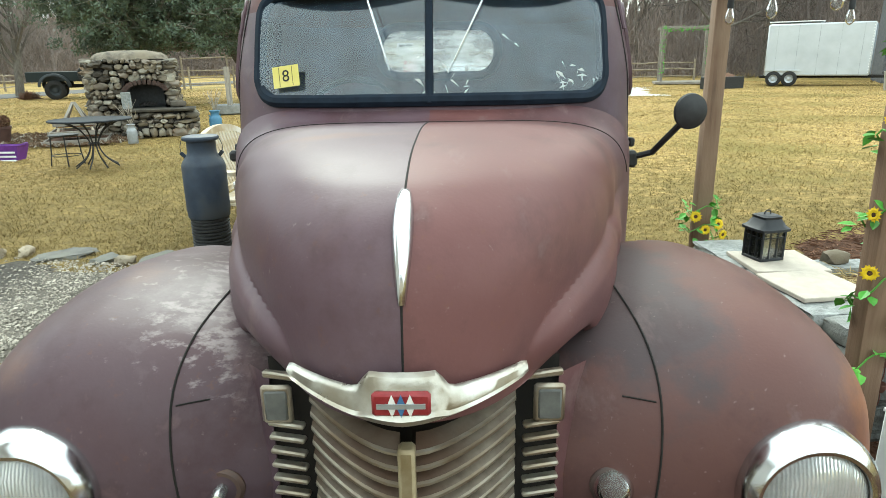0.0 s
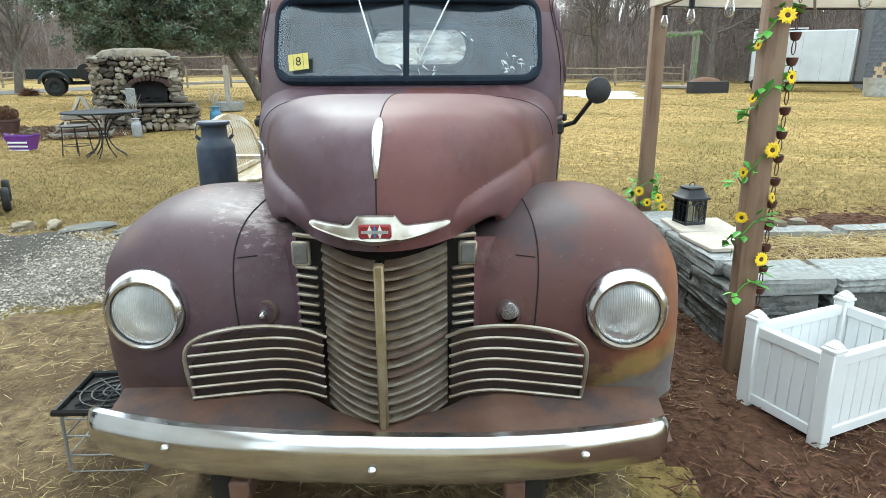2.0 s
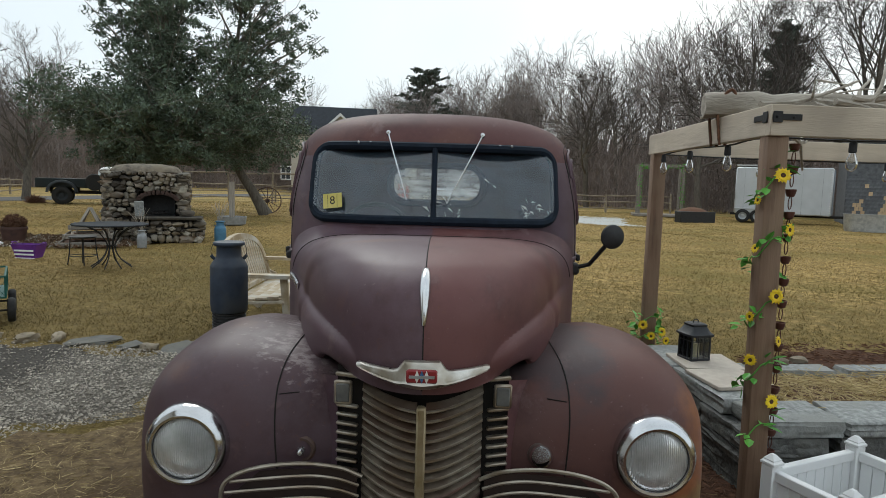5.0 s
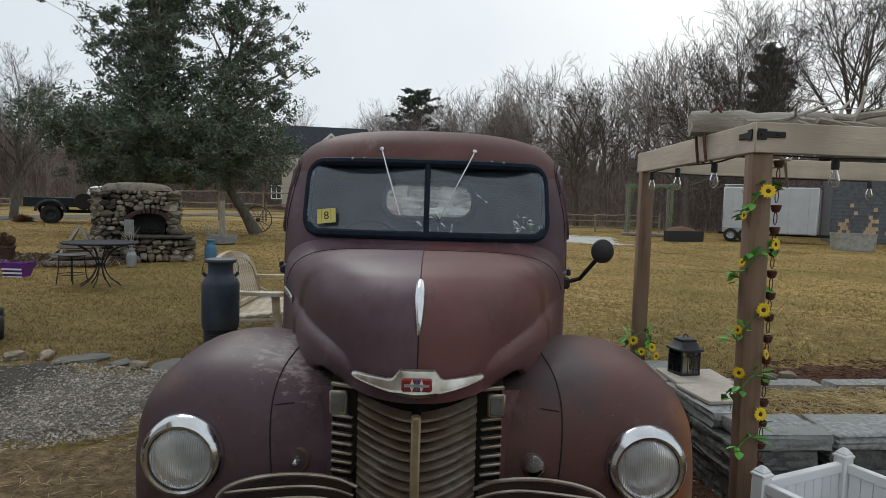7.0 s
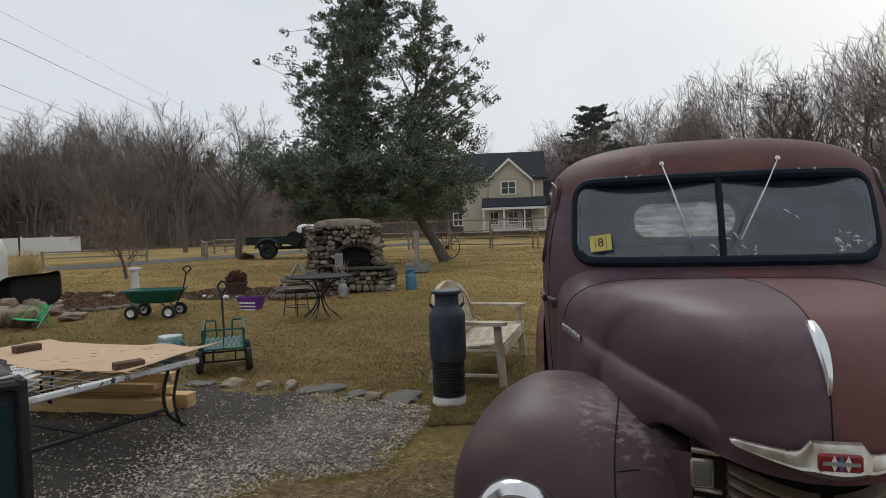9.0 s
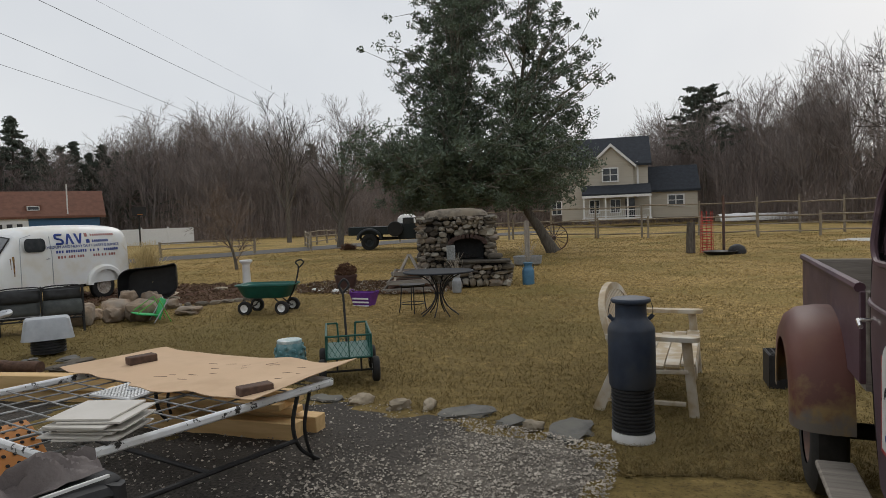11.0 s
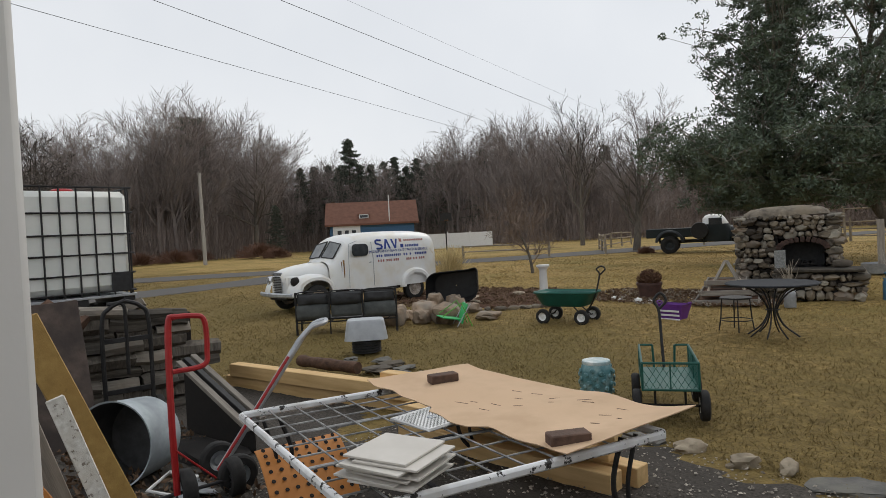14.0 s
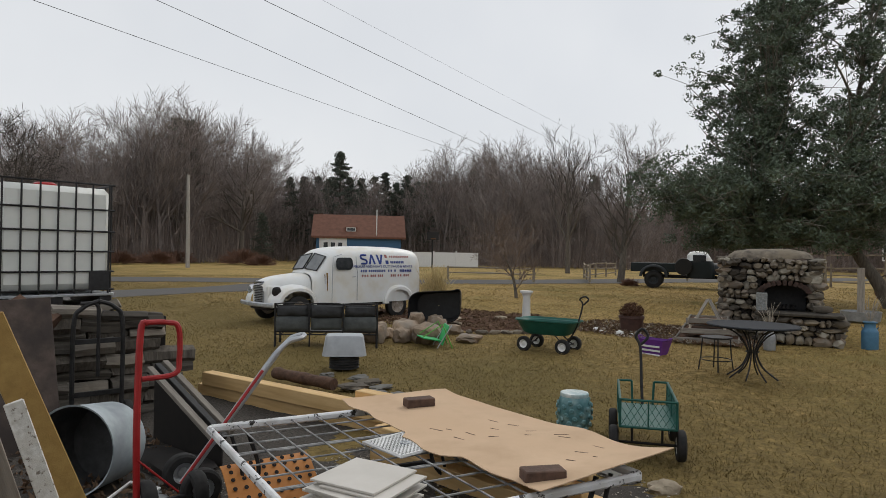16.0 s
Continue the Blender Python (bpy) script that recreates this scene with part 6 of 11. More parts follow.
def make_rear(tr):
    # pickup box, rear fenders, running boards, wheels
    for side in (-1, 1):
        bm = B()
        box(bm, (0.70 * side, 3.65, 1.02), (0.03, 2.0, 0.42), 0.006)
        s = part("box_side", bm, M["paint_grey"], tr, "pickup box side")
        bm = B()
        tube(bm, [(0.71 * side, 2.66, 1.245), (0.71 * side, 4.65, 1.245)], 0.024, 8)
        part("box_rail", bm, M["paint_grey"], s)
        bm = B()
        rows = []
        for i in range(25):
            a = math.pi * i / 24
            y, z = 3.42 - 0.56 * math.cos(a), 0.50 + 0.56 * max(0.0, math.sin(a)) ** 0.8
            rows.append([Vector((side * (0.69 + 0.27 * k), 3.42 + (y - 3.42) * q, 0.50 + (z - 0.50) * q)) for k, q in ((0, 1.0), (0.35, 1.0), (0.7, 0.97), (0.9, 0.9), (1.0, 0.78), (1.0, 0.66))])
        skin(bm, rows)
        thicken(bm, 0.004)
        part("rear_fender", bm, M["fender_rear"], tr, "rounded rear fender rusting red, yellow and grey")
        bm = B()
        box(bm, (0.80 * side, 1.95, 0.40), (0.16, 1.6, 0.03), 0.008)
        part("running_board", bm, M["wood_grey"], tr, "grey running board")
        for y, x in ((0.56, 0.68), (3.42, 0.76)):
            w = new("wheel")
            w.parent = tr
            wheel(w, (x * side, y, 0.36), 0.36, 0.17, M["apron"])
    bm = B()
    box(bm, (0, 3.65, 0.80), (1.38, 2.0, 0.04))
    box(bm, (0, 2.66, 1.02), (1.38, 0.03, 0.42), 0.006)
    box(bm, (0, 4.64, 1.02), (1.38, 0.03, 0.42), 0.006)
    part("box_floor", bm, M["wood_grey"], tr, "wood box floor and headboard")
    bm = B()
    for x in (-0.38, 0.38):
        box(bm, (x, 2.1, 0.48), (0.06, 4.8, 0.12), 0.01)
    for y in (0.56, 3.42):
        cyl(bm, (-0.66, y, 0.36), (0.66, y, 0.36), 0.045)
    part("chassis", bm, M["dark"], tr)
    bm = B()
    box(bm, (0, 0.62, 0.88), (0.42, 0.95, 0.42), 0.04)
    part("engine_bay", bm, M["dark"], tr)
    bm = B()
    skin(bm, [[Vector((x, 1.10, 0.50 + 0.8 * j / 4)) for x in (-0.56, -0.3, 0.3, 0.56)] for j in range(5)])
    part("firewall", bm, M["dark"], tr)
    for side in (-1, 1):
        bm = B()
        skin(bm, [[Vector((side * (0.30 + 0.02 * j), 0.06 + 1.06 * i / 8, 0.50 + 0.46 * j / 5)) for i in range(9)] for j in range(6)])
        part("inner_wing", bm, M["dark"], tr)


def make_pickup():
    tr = thing("pickup_truck", pose(0.028, 0, 0, 0, 0, 2.8), "old 1940s pickup truck in matt rusty maroon, parked on dirt", "pickup truck")
    make_hood(tr)
    make_fenders(tr)
    make_grille(tr)
    make_bumper(tr)
    make_cab(tr)
    make_rear(tr)
    return tr


make_pickup()
# ---- far buildings, vehicles, road, fences ----
def window_unit(parent, c, w, h, axis, out, frame=0.09, mull=True):
    """A framed window on a wall: axis 'x' or 'y' is the wall's run, out the outward sign."""
    def b(bm, du, dz, su, sz, dep):
        if axis == 'x':
            box(bm, (c[0] + du, c[1] + out * dep / 2, c[2] + dz), (su, dep, sz))
        else:
            box(bm, (c[0] + out * dep / 2, c[1] + du, c[2] + dz), (dep, su, sz))
    bm = B()
    b(bm, 0, 0, w, h, 0.03)
    win = part("window", bm, M["window"], parent, "", False)
    bits = []
    for s in (-1, 1):
        bits += [("frame_side", s * w / 2, 0, frame, h + frame, 0.10), ("frame_rail", 0, s * h / 2, w - frame, frame, 0.096)]
    if mull:
        bits += [("mullion", 0, 0, frame * 0.7, h - frame, 0.08), ("meeting_rail", 0, 0, w - frame, frame * 0.5, 0.07)]
    for nm, du, dz, su, sz, dep in bits:
        bm = B()
        b(bm, du, dz, su, sz, dep)
        part(nm, bm, M["trim"], win, "", False)
    return win


def gable_roof(bm, x0, x1, y0, y1, ze, zr, along, over=0.4, t=0.25):
    """Two thick slopes; along: the ridge's axis."""
    if along == 'x':
        ym = (y0 + y1) / 2
        for s, ye in ((-1, y0 - over), (1, y1 + over)):
            vs = [(x0 - over, ye, ze), (x1 + over, ye, ze), (x1 + over, ym, zr), (x0 - over, ym, zr)]
            a = [bm.verts.new(p) for p in vs]
            b_ = [bm.verts.new((p[0], p[1], p[2] + t)) for p in vs]
            for q in ((a[0], a[1], a[2], a[3]), (b_[3], b_[2], b_[1], b_[0]), (a[0], b_[0], b_[1], a[1]), (a[1], b_[1], b_[2], a[2]), (a[3], a[2], b_[2], b_[3]), (a[0], a[3], b_[3], b_[0])):
                bm.faces.new(q)
    else:
        xm = (x0 + x1) / 2
        for s, xe in ((-1, x0 - over), (1, x1 + over)):
            vs = [(xe, y0 - over, ze), (xe, y1 + over, ze), (xm, y1 + over, zr), (xm, y0 - over, zr)]
            a = [bm.verts.new(p) for p in vs]
            b_ = [bm.verts.new((p[0], p[1], p[2] + t)) for p in vs]
            for q in ((a[0], a[1], a[2], a[3]), (b_[3], b_[2], b_[1], b_[0]), (a[0], b_[0], b_[1], a[1]), (a[1], b_[1], b_[2], a[2]), (a[3], a[2], b_[2], b_[3]), (a[0], a[3], b_[3], b_[0])):
                bm.faces.new(q)
    return bm


def gable_wall(bm, x0, x1, y, ze, zr, dep=0.2):
    xm = (x0 + x1) / 2
    f = [(x0, ze), (x1, ze), (xm, zr)]
    a = [bm.verts.new((x, y, z)) for x, z in f]
    b_ = [bm.verts.new((x, y + dep, z)) for x, z in f]
    bm.faces.new(a)
    bm.faces.new(b_[::-1])
    for i in range(3):
        bm.faces.new((a[i], b_[i], b_[(i + 1) % 3], a[(i + 1) % 3]))


def make_house():
    h = thing("farmhouse", pose(-15.6, 73.0, 0.9, 0, 0, 11), "two-storey beige clapboard farmhouse with dark roof and white porch", "house")
    bm = B()
    box(bm, (-0.8, 4.5, 3.0), (9.6, 8.0, 6.4))
    gable_wall(bm, -2.4, 2.4, 0.0, 5.9, 8.2)
    box(bm, (0, 0.3, 3.0), (4.8, 0.6, 6.0))
    part("wall", bm, M["house"], h, "", False)
    bm = B()
    gable_roof(bm, -5.6, 4.0, 0.5, 8.5, 5.9, 9.4, 'x')
    part("roof", bm, M["roof"], h, "", False)
    bm = B()
    gable_roof(bm, -2.4, 2.4, -0.1, 4.0, 5.8, 8.2, 'y', 0.3)
    part("gable_roof", bm, M["roof"], h, "", False)
    for s in (-1, 1):
        bm = B()
        vs = [(s * 2.75, -0.45, 5.62), (s * 2.75, -0.45, 5.95), (0, -0.45, 8.5), (0, -0.45, 8.15)]
        a = [bm.verts.new(p) for p in vs]
        b_ = [bm.verts.new((p[0], p[1] + 0.1, p[2])) for p in vs]
        bm.faces.new(a)
        bm.faces.new(b_[::-1])
        for i in range(4):
            bm.faces.new((a[i], b_[i], b_[(i + 1) % 4], a[(i + 1) % 4]))
        part("rake_board", bm, M["trim"], h, "", False)
    window_unit(h, (-0.1, -0.02, 5.0), 1.7, 1.5, 'x', -1, 0.14)
    for x in (-1.05, 0.9):
        bm = B()
        box(bm, (x - 0.05, -0.06, 5.0), (0.35, 0.05, 1.6))
        part("shutter", bm, M["house"], h, "", False)
    # porch with roof, posts and floor
    bm = B()
    vs = [(-3.2, -2.3, 2.65), (4.2, -2.3, 2.65), (4.2, 0.1, 3.7), (-3.2, 0.1, 3.7)]
    a = [bm.verts.new(p) for p in vs]
    b_ = [bm.verts.new((p[0], p[1], p[2] + 0.18)) for p in vs]
    bm.faces.new(a)
    bm.faces.new(b_[::-1])
    for i in range(4):
        bm.faces.new((a[i], b_[i], b_[(i + 1) % 4], a[(i + 1) % 4]))
    pr = part("porch_roof", bm, M["roof"], h, "", False)
    bm = B()
    box(bm, (0.5, -2.25, 2.52), (7.4, 0.14, 0.26))
    part("fascia", bm, M["trim"], pr, "", False)
    for k in range(4):
        bm = B()
        box(bm, (-3.0 + 2.35 * k, -2.15, 1.25), (0.17, 0.17, 2.4))
        part("porch_post", bm, M["trim"], h, "", False)
    for z in (0.32, 1.0):
        part("porch_rail", box_part((0.5, -2.15, z), (7.0, 0.06, 0.07)), M["trim"], h, "", False)
    for k in range(34):
        part("baluster", box_part((-2.9 + 0.206 * k, -2.15, 0.66), (0.035, 0.035, 0.66)), M["trim"], h, "", False)
    bm = B()
    box(bm, (0.5, -1.1, 0.0), (7.4, 2.4, 0.3))
    part("porch_floor", bm, M["trim"], h, "", False)
    for x in (-6.2, -1.9, 0.4):
        window_unit(h, (x, 0.0 if abs(x) < 2.4 else 0.48, 1.45), 1.1, 1.5, 'x', -1)
    bm = B()
    box(bm, (2.0, -0.05, 1.2), (1.0, 0.08, 2.1))
    part("door", bm, M["window"], h, "", False)
    # side wing
    bm = B()
    box(bm, (6.6, 4.2, 1.45), (5.4, 5.5, 2.9))
    gable_wall(bm, 3.9, 9.3, 1.6, 2.9, 2.95)
    part("wing_wall", bm, M["house"], h, "", False)
    bm = B()
    gable_roof(bm, 4.0, 9.3, 1.4, 7.0, 2.85, 5.7, 'x', 0.3)
    part("wing_roof", bm, M["roof"], h, "", False)
    window_unit(h, (7.0, 1.42, 1.9), 1.7, 1.2, 'x', -1, 0.14)
    bm = B()
    box(bm, (2.9, 0.45, 4.4), (0.2, 0.16, 4.0))
    part("corner_board", bm, M["trim"], h, "", False)


def make_brown_house():
    h = thing("bungalow", pose(-70.2, 42.8, 0, 0, 0, 57.7), "blue bungalow with a broad brown shingle roof across the road", "house")
    bm = B()
    box(bm, (0, 4.0, 1.6), (10.6, 7.0, 3.4))
    part("wall", bm, M["blue_house"], h, "", False)
    bm = B()
    gable_roof(bm, -5.6, 5.6, 0.4, 7.6, 3.2, 6.1, 'x', 0.3)
    part("roof", bm, M["roof_brown"], h, "", False)
    bm = B()
    box(bm, (-1.0, 1.6, 4.3), (1.5, 1.2, 0.75))
    d = part("dormer", bm, M["roof_brown"], h, "", False)
    window_unit(d, (-1.0, 0.98, 4.35), 1.1, 0.42, 'x', -1, 0.08, False)
    bm = B()
    box(bm, (-3.2, 0.4, 2.1), (3.4, 0.12, 2.2))
    part("gable_front", bm, M["trim"], h, "", False)
    for x in (-4.1, -3.2, -2.3):
        window_unit(h, (x, 0.3, 2.2), 0.6, 1.0, 'x', -1, 0.08, False)
    bm = B()
    tube(bm, [(2.2, 0.4, 3.4), (2.2, 0.4, 6.9)], 0.07, 8)
    part("flue_pipe", bm, M["trim"], h)
    bm = B()
    box(bm, (-5.0, 5.2, 6.1), (0.5, 0.5, 0.9))
    part("chimney", bm, M["brick"], h, "", False)


def make_dark_truck():
    t = thing("utility_truck", pose(-19.62, 30.95, 0, 0, 0, 29), "dark green 1940s utility truck with white cab roof", "truck")
    bm = B()
    box(bm, (-1.35, 0, 1.08), (2.5, 1.7, 0.46), 0.03)
    part("cargo_bed", bm, M["truck_green"], t)
    for s in (-1, 1):
        bm = B()
        rows = []
        for i in range(15):
            a = math.pi * i / 14
            rows.append([Vector((-1.45 - 0.72 * math.cos(a) * q, s * y, 0.62 + 0.62 * math.sin(a) * q)) for y, q in ((0.85, 1.0), (1.02, 0.97), (1.08, 0.86), (1.08, 0.78))])
        skin(bm, rows)
        part("rear_fender", bm, M["truck_fender"], t)
        bm = B()
        rows = []
        for i in range(15):
            a = math.pi * i / 14
            rows.append([Vector((2.35 - 0.66 * math.cos(a) * q, s * y, 0.60 + 0.60 * math.sin(a) * q)) for y, q in ((0.55, 1.02), (0.85, 1.0), (0.96, 0.92), (0.98, 0.8))])
        skin(bm, rows)
        part("front_fender", bm, M["truck_fender"], t)
        for x in (-1.45, 2.35):
            w = new("wheel")
            w.parent = t
            wheel(w, (x, s * 0.88, 0.46), 0.46, 0.24, M["truck_fender"], axis='Y')
    bm = B()
    rows = []
    for z, x0, x1, w, e in ((0.6, 0.15, 1.5, 0.8, 5), (1.2, 0.12, 1.5, 0.82, 5), (1.45, 0.12, 1.4, 0.8, 4), (1.75, 0.16, 1.22, 0.74, 4), (1.9, 0.3, 1.1, 0.62, 3), (1.96, 0.5, 0.9, 0.3, 2.4)):
        row = []
        for k in range(32):
            a = 2 * math.pi * k / 32
            c, s = math.cos(a), math.sin(a)
            row.append(Vector(((x0 + x1) / 2 + (x1 - x0) / 2 * sgn(c) * abs(c) ** (2 / e), w * sgn(s) * abs(s) ** (2 / e), z)))
        rows.append(row)
    skin(bm, rows, True)
    bm.faces.new([v for v in bm.verts if v.co.z > 1.955])
    for f in bm.faces:
        if f.calc_center_median().z > 1.4:
            f.material_index = 1
    cab = part("cab", bm, [M["truck_green"], M["van"]], t, "cab with white upper half")
    for s in (-1, 1):
        bm = B()
        box(bm, (0.75, s * 0.775, 1.58), (0.62, 0.06, 0.36), 0.02)
        part("side_window", bm, M["window"], cab)
    bm = B()
    rows = []
    for x, w, zt in ((1.4, 0.62, 1.36), (1.9, 0.52, 1.34), (2.5, 0.42, 1.28), (2.95, 0.30, 1.15), (3.02, 0.26, 0.9)):
        rows.append([Vector((x, w * math.sin(a), 0.75 + (zt - 0.75) * math.cos(a) ** 0.6 if math.cos(a) > 0 else 0.75)) for a in [math.pi * (k - 6) / 12.001 for k in range(13)]])
    skin(bm, rows)
    part("hood", bm, M["truck_fender"], t)
    bm = B()
    box(bm, (0.6, 0, 0.62), (5.2, 0.8, 0.16), 0.02)
    box(bm, (3.1, 0, 0.62), (0.12, 1.6, 0.16), 0.02)
    part("chassis", bm, M["dark"], t)
    bm = B()
    lathe(bm, [(0.2, -0.09), (0.40, -0.09), (0.43, 0), (0.40, 0.09), (0.2, 0.09)], 24, Matrix.Translation((0.0, -0.92, 1.15)) @ Matrix.Rotation(radians(90), 4, 'X'), True, True)
    part("spare_wheel", bm, M["tyre"], t)


def make_panel_van():
    """White 1940s panel van; x forward, y to its left."""
    v = thing("panel_van", pose(-15.885, 8.104, 0, 0, 0, -86) @ Matrix.Diagonal((0.88, 0.88, 0.88, 1.0)), "white 1940s panel van with blue sign lettering, rust-stained at the cowl", "van")
    # body loft along x: x, half width, top z, bottom z
    body = [(-2.42, 0.60, 1.62, 0.62), (-2.36, 0.76, 1.82, 0.50), (-2.15, 0.86, 1.95, 0.48), (-1.4, 0.90, 2.02, 0.47), (-0.4, 0.90, 2.03, 0.47), (0.3, 0.88, 1.99, 0.47), (0.62, 0.86, 1.93, 0.47), (0.80, 0.84, 1.84, 0.47)]
    bm = B()
    rows = []
    for i in range(29):
        x, w, zt, zb = interp(body, i / 4)
        row = []
        for k in range(25):
            a = -math.pi / 2 + math.pi * k / 24
            s, c = math.sin(a), math.cos(a)
            yy = w * sgn(s) * abs(s) ** 0.42
            zz = zb + (zt - zb) * abs(c) ** 0.40
            row.append(Vector((x, yy, zz)))
        rows.append(row)
    skin(bm, rows)
    bm.faces.new([bm.verts.new(p) for p in rows[0]])
    part("cargo_body", bm, M["van"], v)
    # cab front: windscreen slope and cowl
    cab = [(0.80, 0.84, 1.84, 0.47), (0.92, 0.80, 1.70, 0.5), (1.06, 0.76, 1.50, 0.5), (1.20, 0.72, 1.33, 0.5), (1.32, 0.66, 1.28, 0.55)]
    bm = B()
    rows = []
    for i in range(17):
        x, w, zt, zb = interp(cab, i / 4)
        rows.append([Vector((x, w * sgn(math.sin(a)) * abs(math.sin(a)) ** 0.42, zb + (zt - zb) * abs(math.cos(a)) ** 0.36)) for a in [-math.pi / 2 + math.pi * k / 24 for k in range(25)]])
    skin(bm, rows)
    c = part("cab_front", bm, M["van"], v)
    for s in (-1, 1):
        bm = B()
        q = [(0.865, s * 0.06, 1.80), (0.885, s * 0.62, 1.72), (1.15, s * 0.60, 1.345), (1.165, s * 0.05, 1.385)]
        q = [(x + 0.012, y, z + 0.012) for x, y, z in q]
        bm.faces.new([bm.verts.new(p) for p in (q if s > 0 else q[::-1])])
        part("windscreen_pane", bm, M["van_glass"], c, "", False)
        bm = B()
        tube(bm, [Vector(p) for p in q], 0.018, 6, True)
        part("windscreen_gasket", bm, M["black"], c)
        bm = B()
        ring = rrect(0.20, 0.74, 1.38, 1.71, 0.11, 5)
        bm.faces.new([bm.verts.new((x, s * (0.905 - 0.10 * max(0, z - 1.5)), z)) for x, z in ring])
        d = part("door_window", bm, M["window"], v, "dark cab door window", False)
        bm = B()
        tube(bm, [(0.84, s * 0.880, 0.55), (0.84, s * 0.885, 1.3), (0.80, s * 0.84, 1.72), (0.5, s * 0.80, 1.80)], 0.008, 5)
        tube(bm, [(0.04, s * 0.90, 0.55), (0.04, s * 0.895, 1.3), (0.06, s * 0.84, 1.75)], 0.008, 5)
        part("door_gap", bm, M["galv"], v)
        bm = B()
        tube(bm, [(0.14, s * 0.89, 1.20), (0.14, s * 0.95, 1.20), (0.23, s * 0.955, 1.19)], 0.012, 6)
        part("door_handle", bm, M["galv"], v)
        # fenders
        bm = B()
        rows = []
        for i in range(19):
            a = math.pi * (i / 18) * 1.02
            rr = 0.60
            rows.append([Vector((1.82 - (-rr) * math.cos(a) * q * (1.12 if math.cos(a) > 0 else 1.0), s * y, 0.44 + 0.56 * max(0.0, math.sin(a)) ** 0.75 * q)) for y, q in ((0.45, 1.0), (0.66, 1.0), (0.80, 0.95), (0.87, 0.85), (0.88, 0.72))])
        skin(bm, rows)
        part("front_fender", bm, M["van"], v)
        bm = B()
        rows = []
        for i in range(19):
            a = math.pi * i / 18
            rows.append([Vector((-1.42 - 0.54 * math.cos(a) * q, s * y, 0.42 + 0.52 * max(0.0, math.sin(a)) ** 0.8 * q)) for y, q in ((0.86, 1.0), (0.95, 0.99), (0.99, 0.9), (0.99, 0.74))])
        skin(bm, rows)
        part("rear_fender", bm, M["van"], v)
        for x in (1.82, -1.42):
            w = new("wheel")
            w.parent = v
            wheel(w, (x, s * 0.80, 0.36), 0.36, 0.17, M["hub_rust"], axis='Y', rim_r=0.62)
        hm = Matrix.Translation((2.40, s * 0.66, 0.83)) @ Matrix.Rotation(radians(90), 4, 'Y')
        hl = part("headlight", lathe(B(), [(0.125, -0.1), (0.12, 0.0), (0.10, 0.03), (0.09, 0.03)], 20, hm, False, False), M["chrome"] if s < 0 else M["dark"], v)
        part("lens", lathe(B(), [(0.09, 0.02), (0.05, 0.04), (0.001, 0.045)], 18, hm, False, False), M["lens"] if s < 0 else M["dark"], hl, "" if s < 0 else "empty lamp bowl")
        bm = B()
        box(bm, (0.2, s * 0.86, 0.42), (1.9, 0.2, 0.05), 0.01)
        part("running_board", bm, M["dark"], v)
    hood = [(1.30, 0.60, 1.28, 0.80), (1.7, 0.50, 1.25, 0.78), (2.15, 0.40, 1.19, 0.78), (2.42, 0.33, 1.10, 0.80), (2.52, 0.28, 0.98, 0.84)]
    bm = B()
    rows = []
    for i in range(17):
        x, w, zt, zb = interp(hood, i / 4)
        rows.append([Vector((x, w * sgn(math.sin(a)) * abs(math.sin(a)) ** 0.7, zb + (zt - zb) * abs(math.cos(a)) ** 0.6)) for a in [-math.pi / 2 + math.pi * k / 18 for k in range(19)]])
    skin(bm, rows)
    part("hood", bm, M["van"], v)
    bm = B()
    box(bm, (2.20, 0, 0.72), (0.5, 0.86, 0.5), 0.04)
    part("nose_panel", bm, M["van"], v)
    g = part("grille", box_part((2.47, 0, 0.80), (0.05, 0.40, 0.56), 0.01), M["galv"], v)
    for k in range(12):
        part("grille_bar", box_part((2.505, 0, 0.56 + 0.044 * k), (0.03, 0.40, 0.016), 0.004), M["dark"], g)
    bm = B()
    rows = []
    for i in range(21):
        s = -1 + i / 10
        rows.append([Vector((2.66 - 0.12 * s * s + dx, 0.86 * s, 0.50 + dz)) for dx, dz in ((0, -0.06), (0.03, -0.03), (0.03, 0.03), (0, 0.06))])
    skin(bm, rows)
    part("bumper", bm, M["galv"], v)
    part("chassis", box_part((0.2, 0, 0.42), (4.6, 0.9, 0.14), 0.02), M["dark"], v)
    # rust runs below the cowl, on the curve of the cab side
    bm = B()
    for x0, wd, zt, zb in ((0.94, 0.045, 1.30, 0.82), (1.00, 0.022, 1.26, 1.00)):
        rows = []
        for i in range(11):
            z = zt + (zb - zt) * i / 10
            row = []
            for dx in (-0.5, 0.5):
                x = x0 + dx * wd * (1 - 0.06 * i) * (1 + 0.4 * noise.noise(Vector((z * 7, x0 * 9, dx))))
                w_, t_ = float(np.interp(x, [c_[0] for c_ in cab], [c_[1] for c_ in cab])), float(np.interp(x, [c_[0] for c_ in cab], [c_[2] for c_ in cab]))
                q = min(0.97, max(0.0, (z - 0.5) / (t_ - 0.5)))
                row.append(Vector((x, w_ * (1 - q ** 5.56) ** 0.21 + 0.007, z)))
            rows.append(row)
        skin(bm, rows)
    part("rust_streak", bm, M["rust_ochre"], v, "ochre rust run", False)
    # sign on the flank (side facing the yard: +y), laid on the curve of the body
    def flank(z):
        return 0.90 * max(0.05, 1 - ((z - 0.47) / 1.555) ** 5) ** 0.21
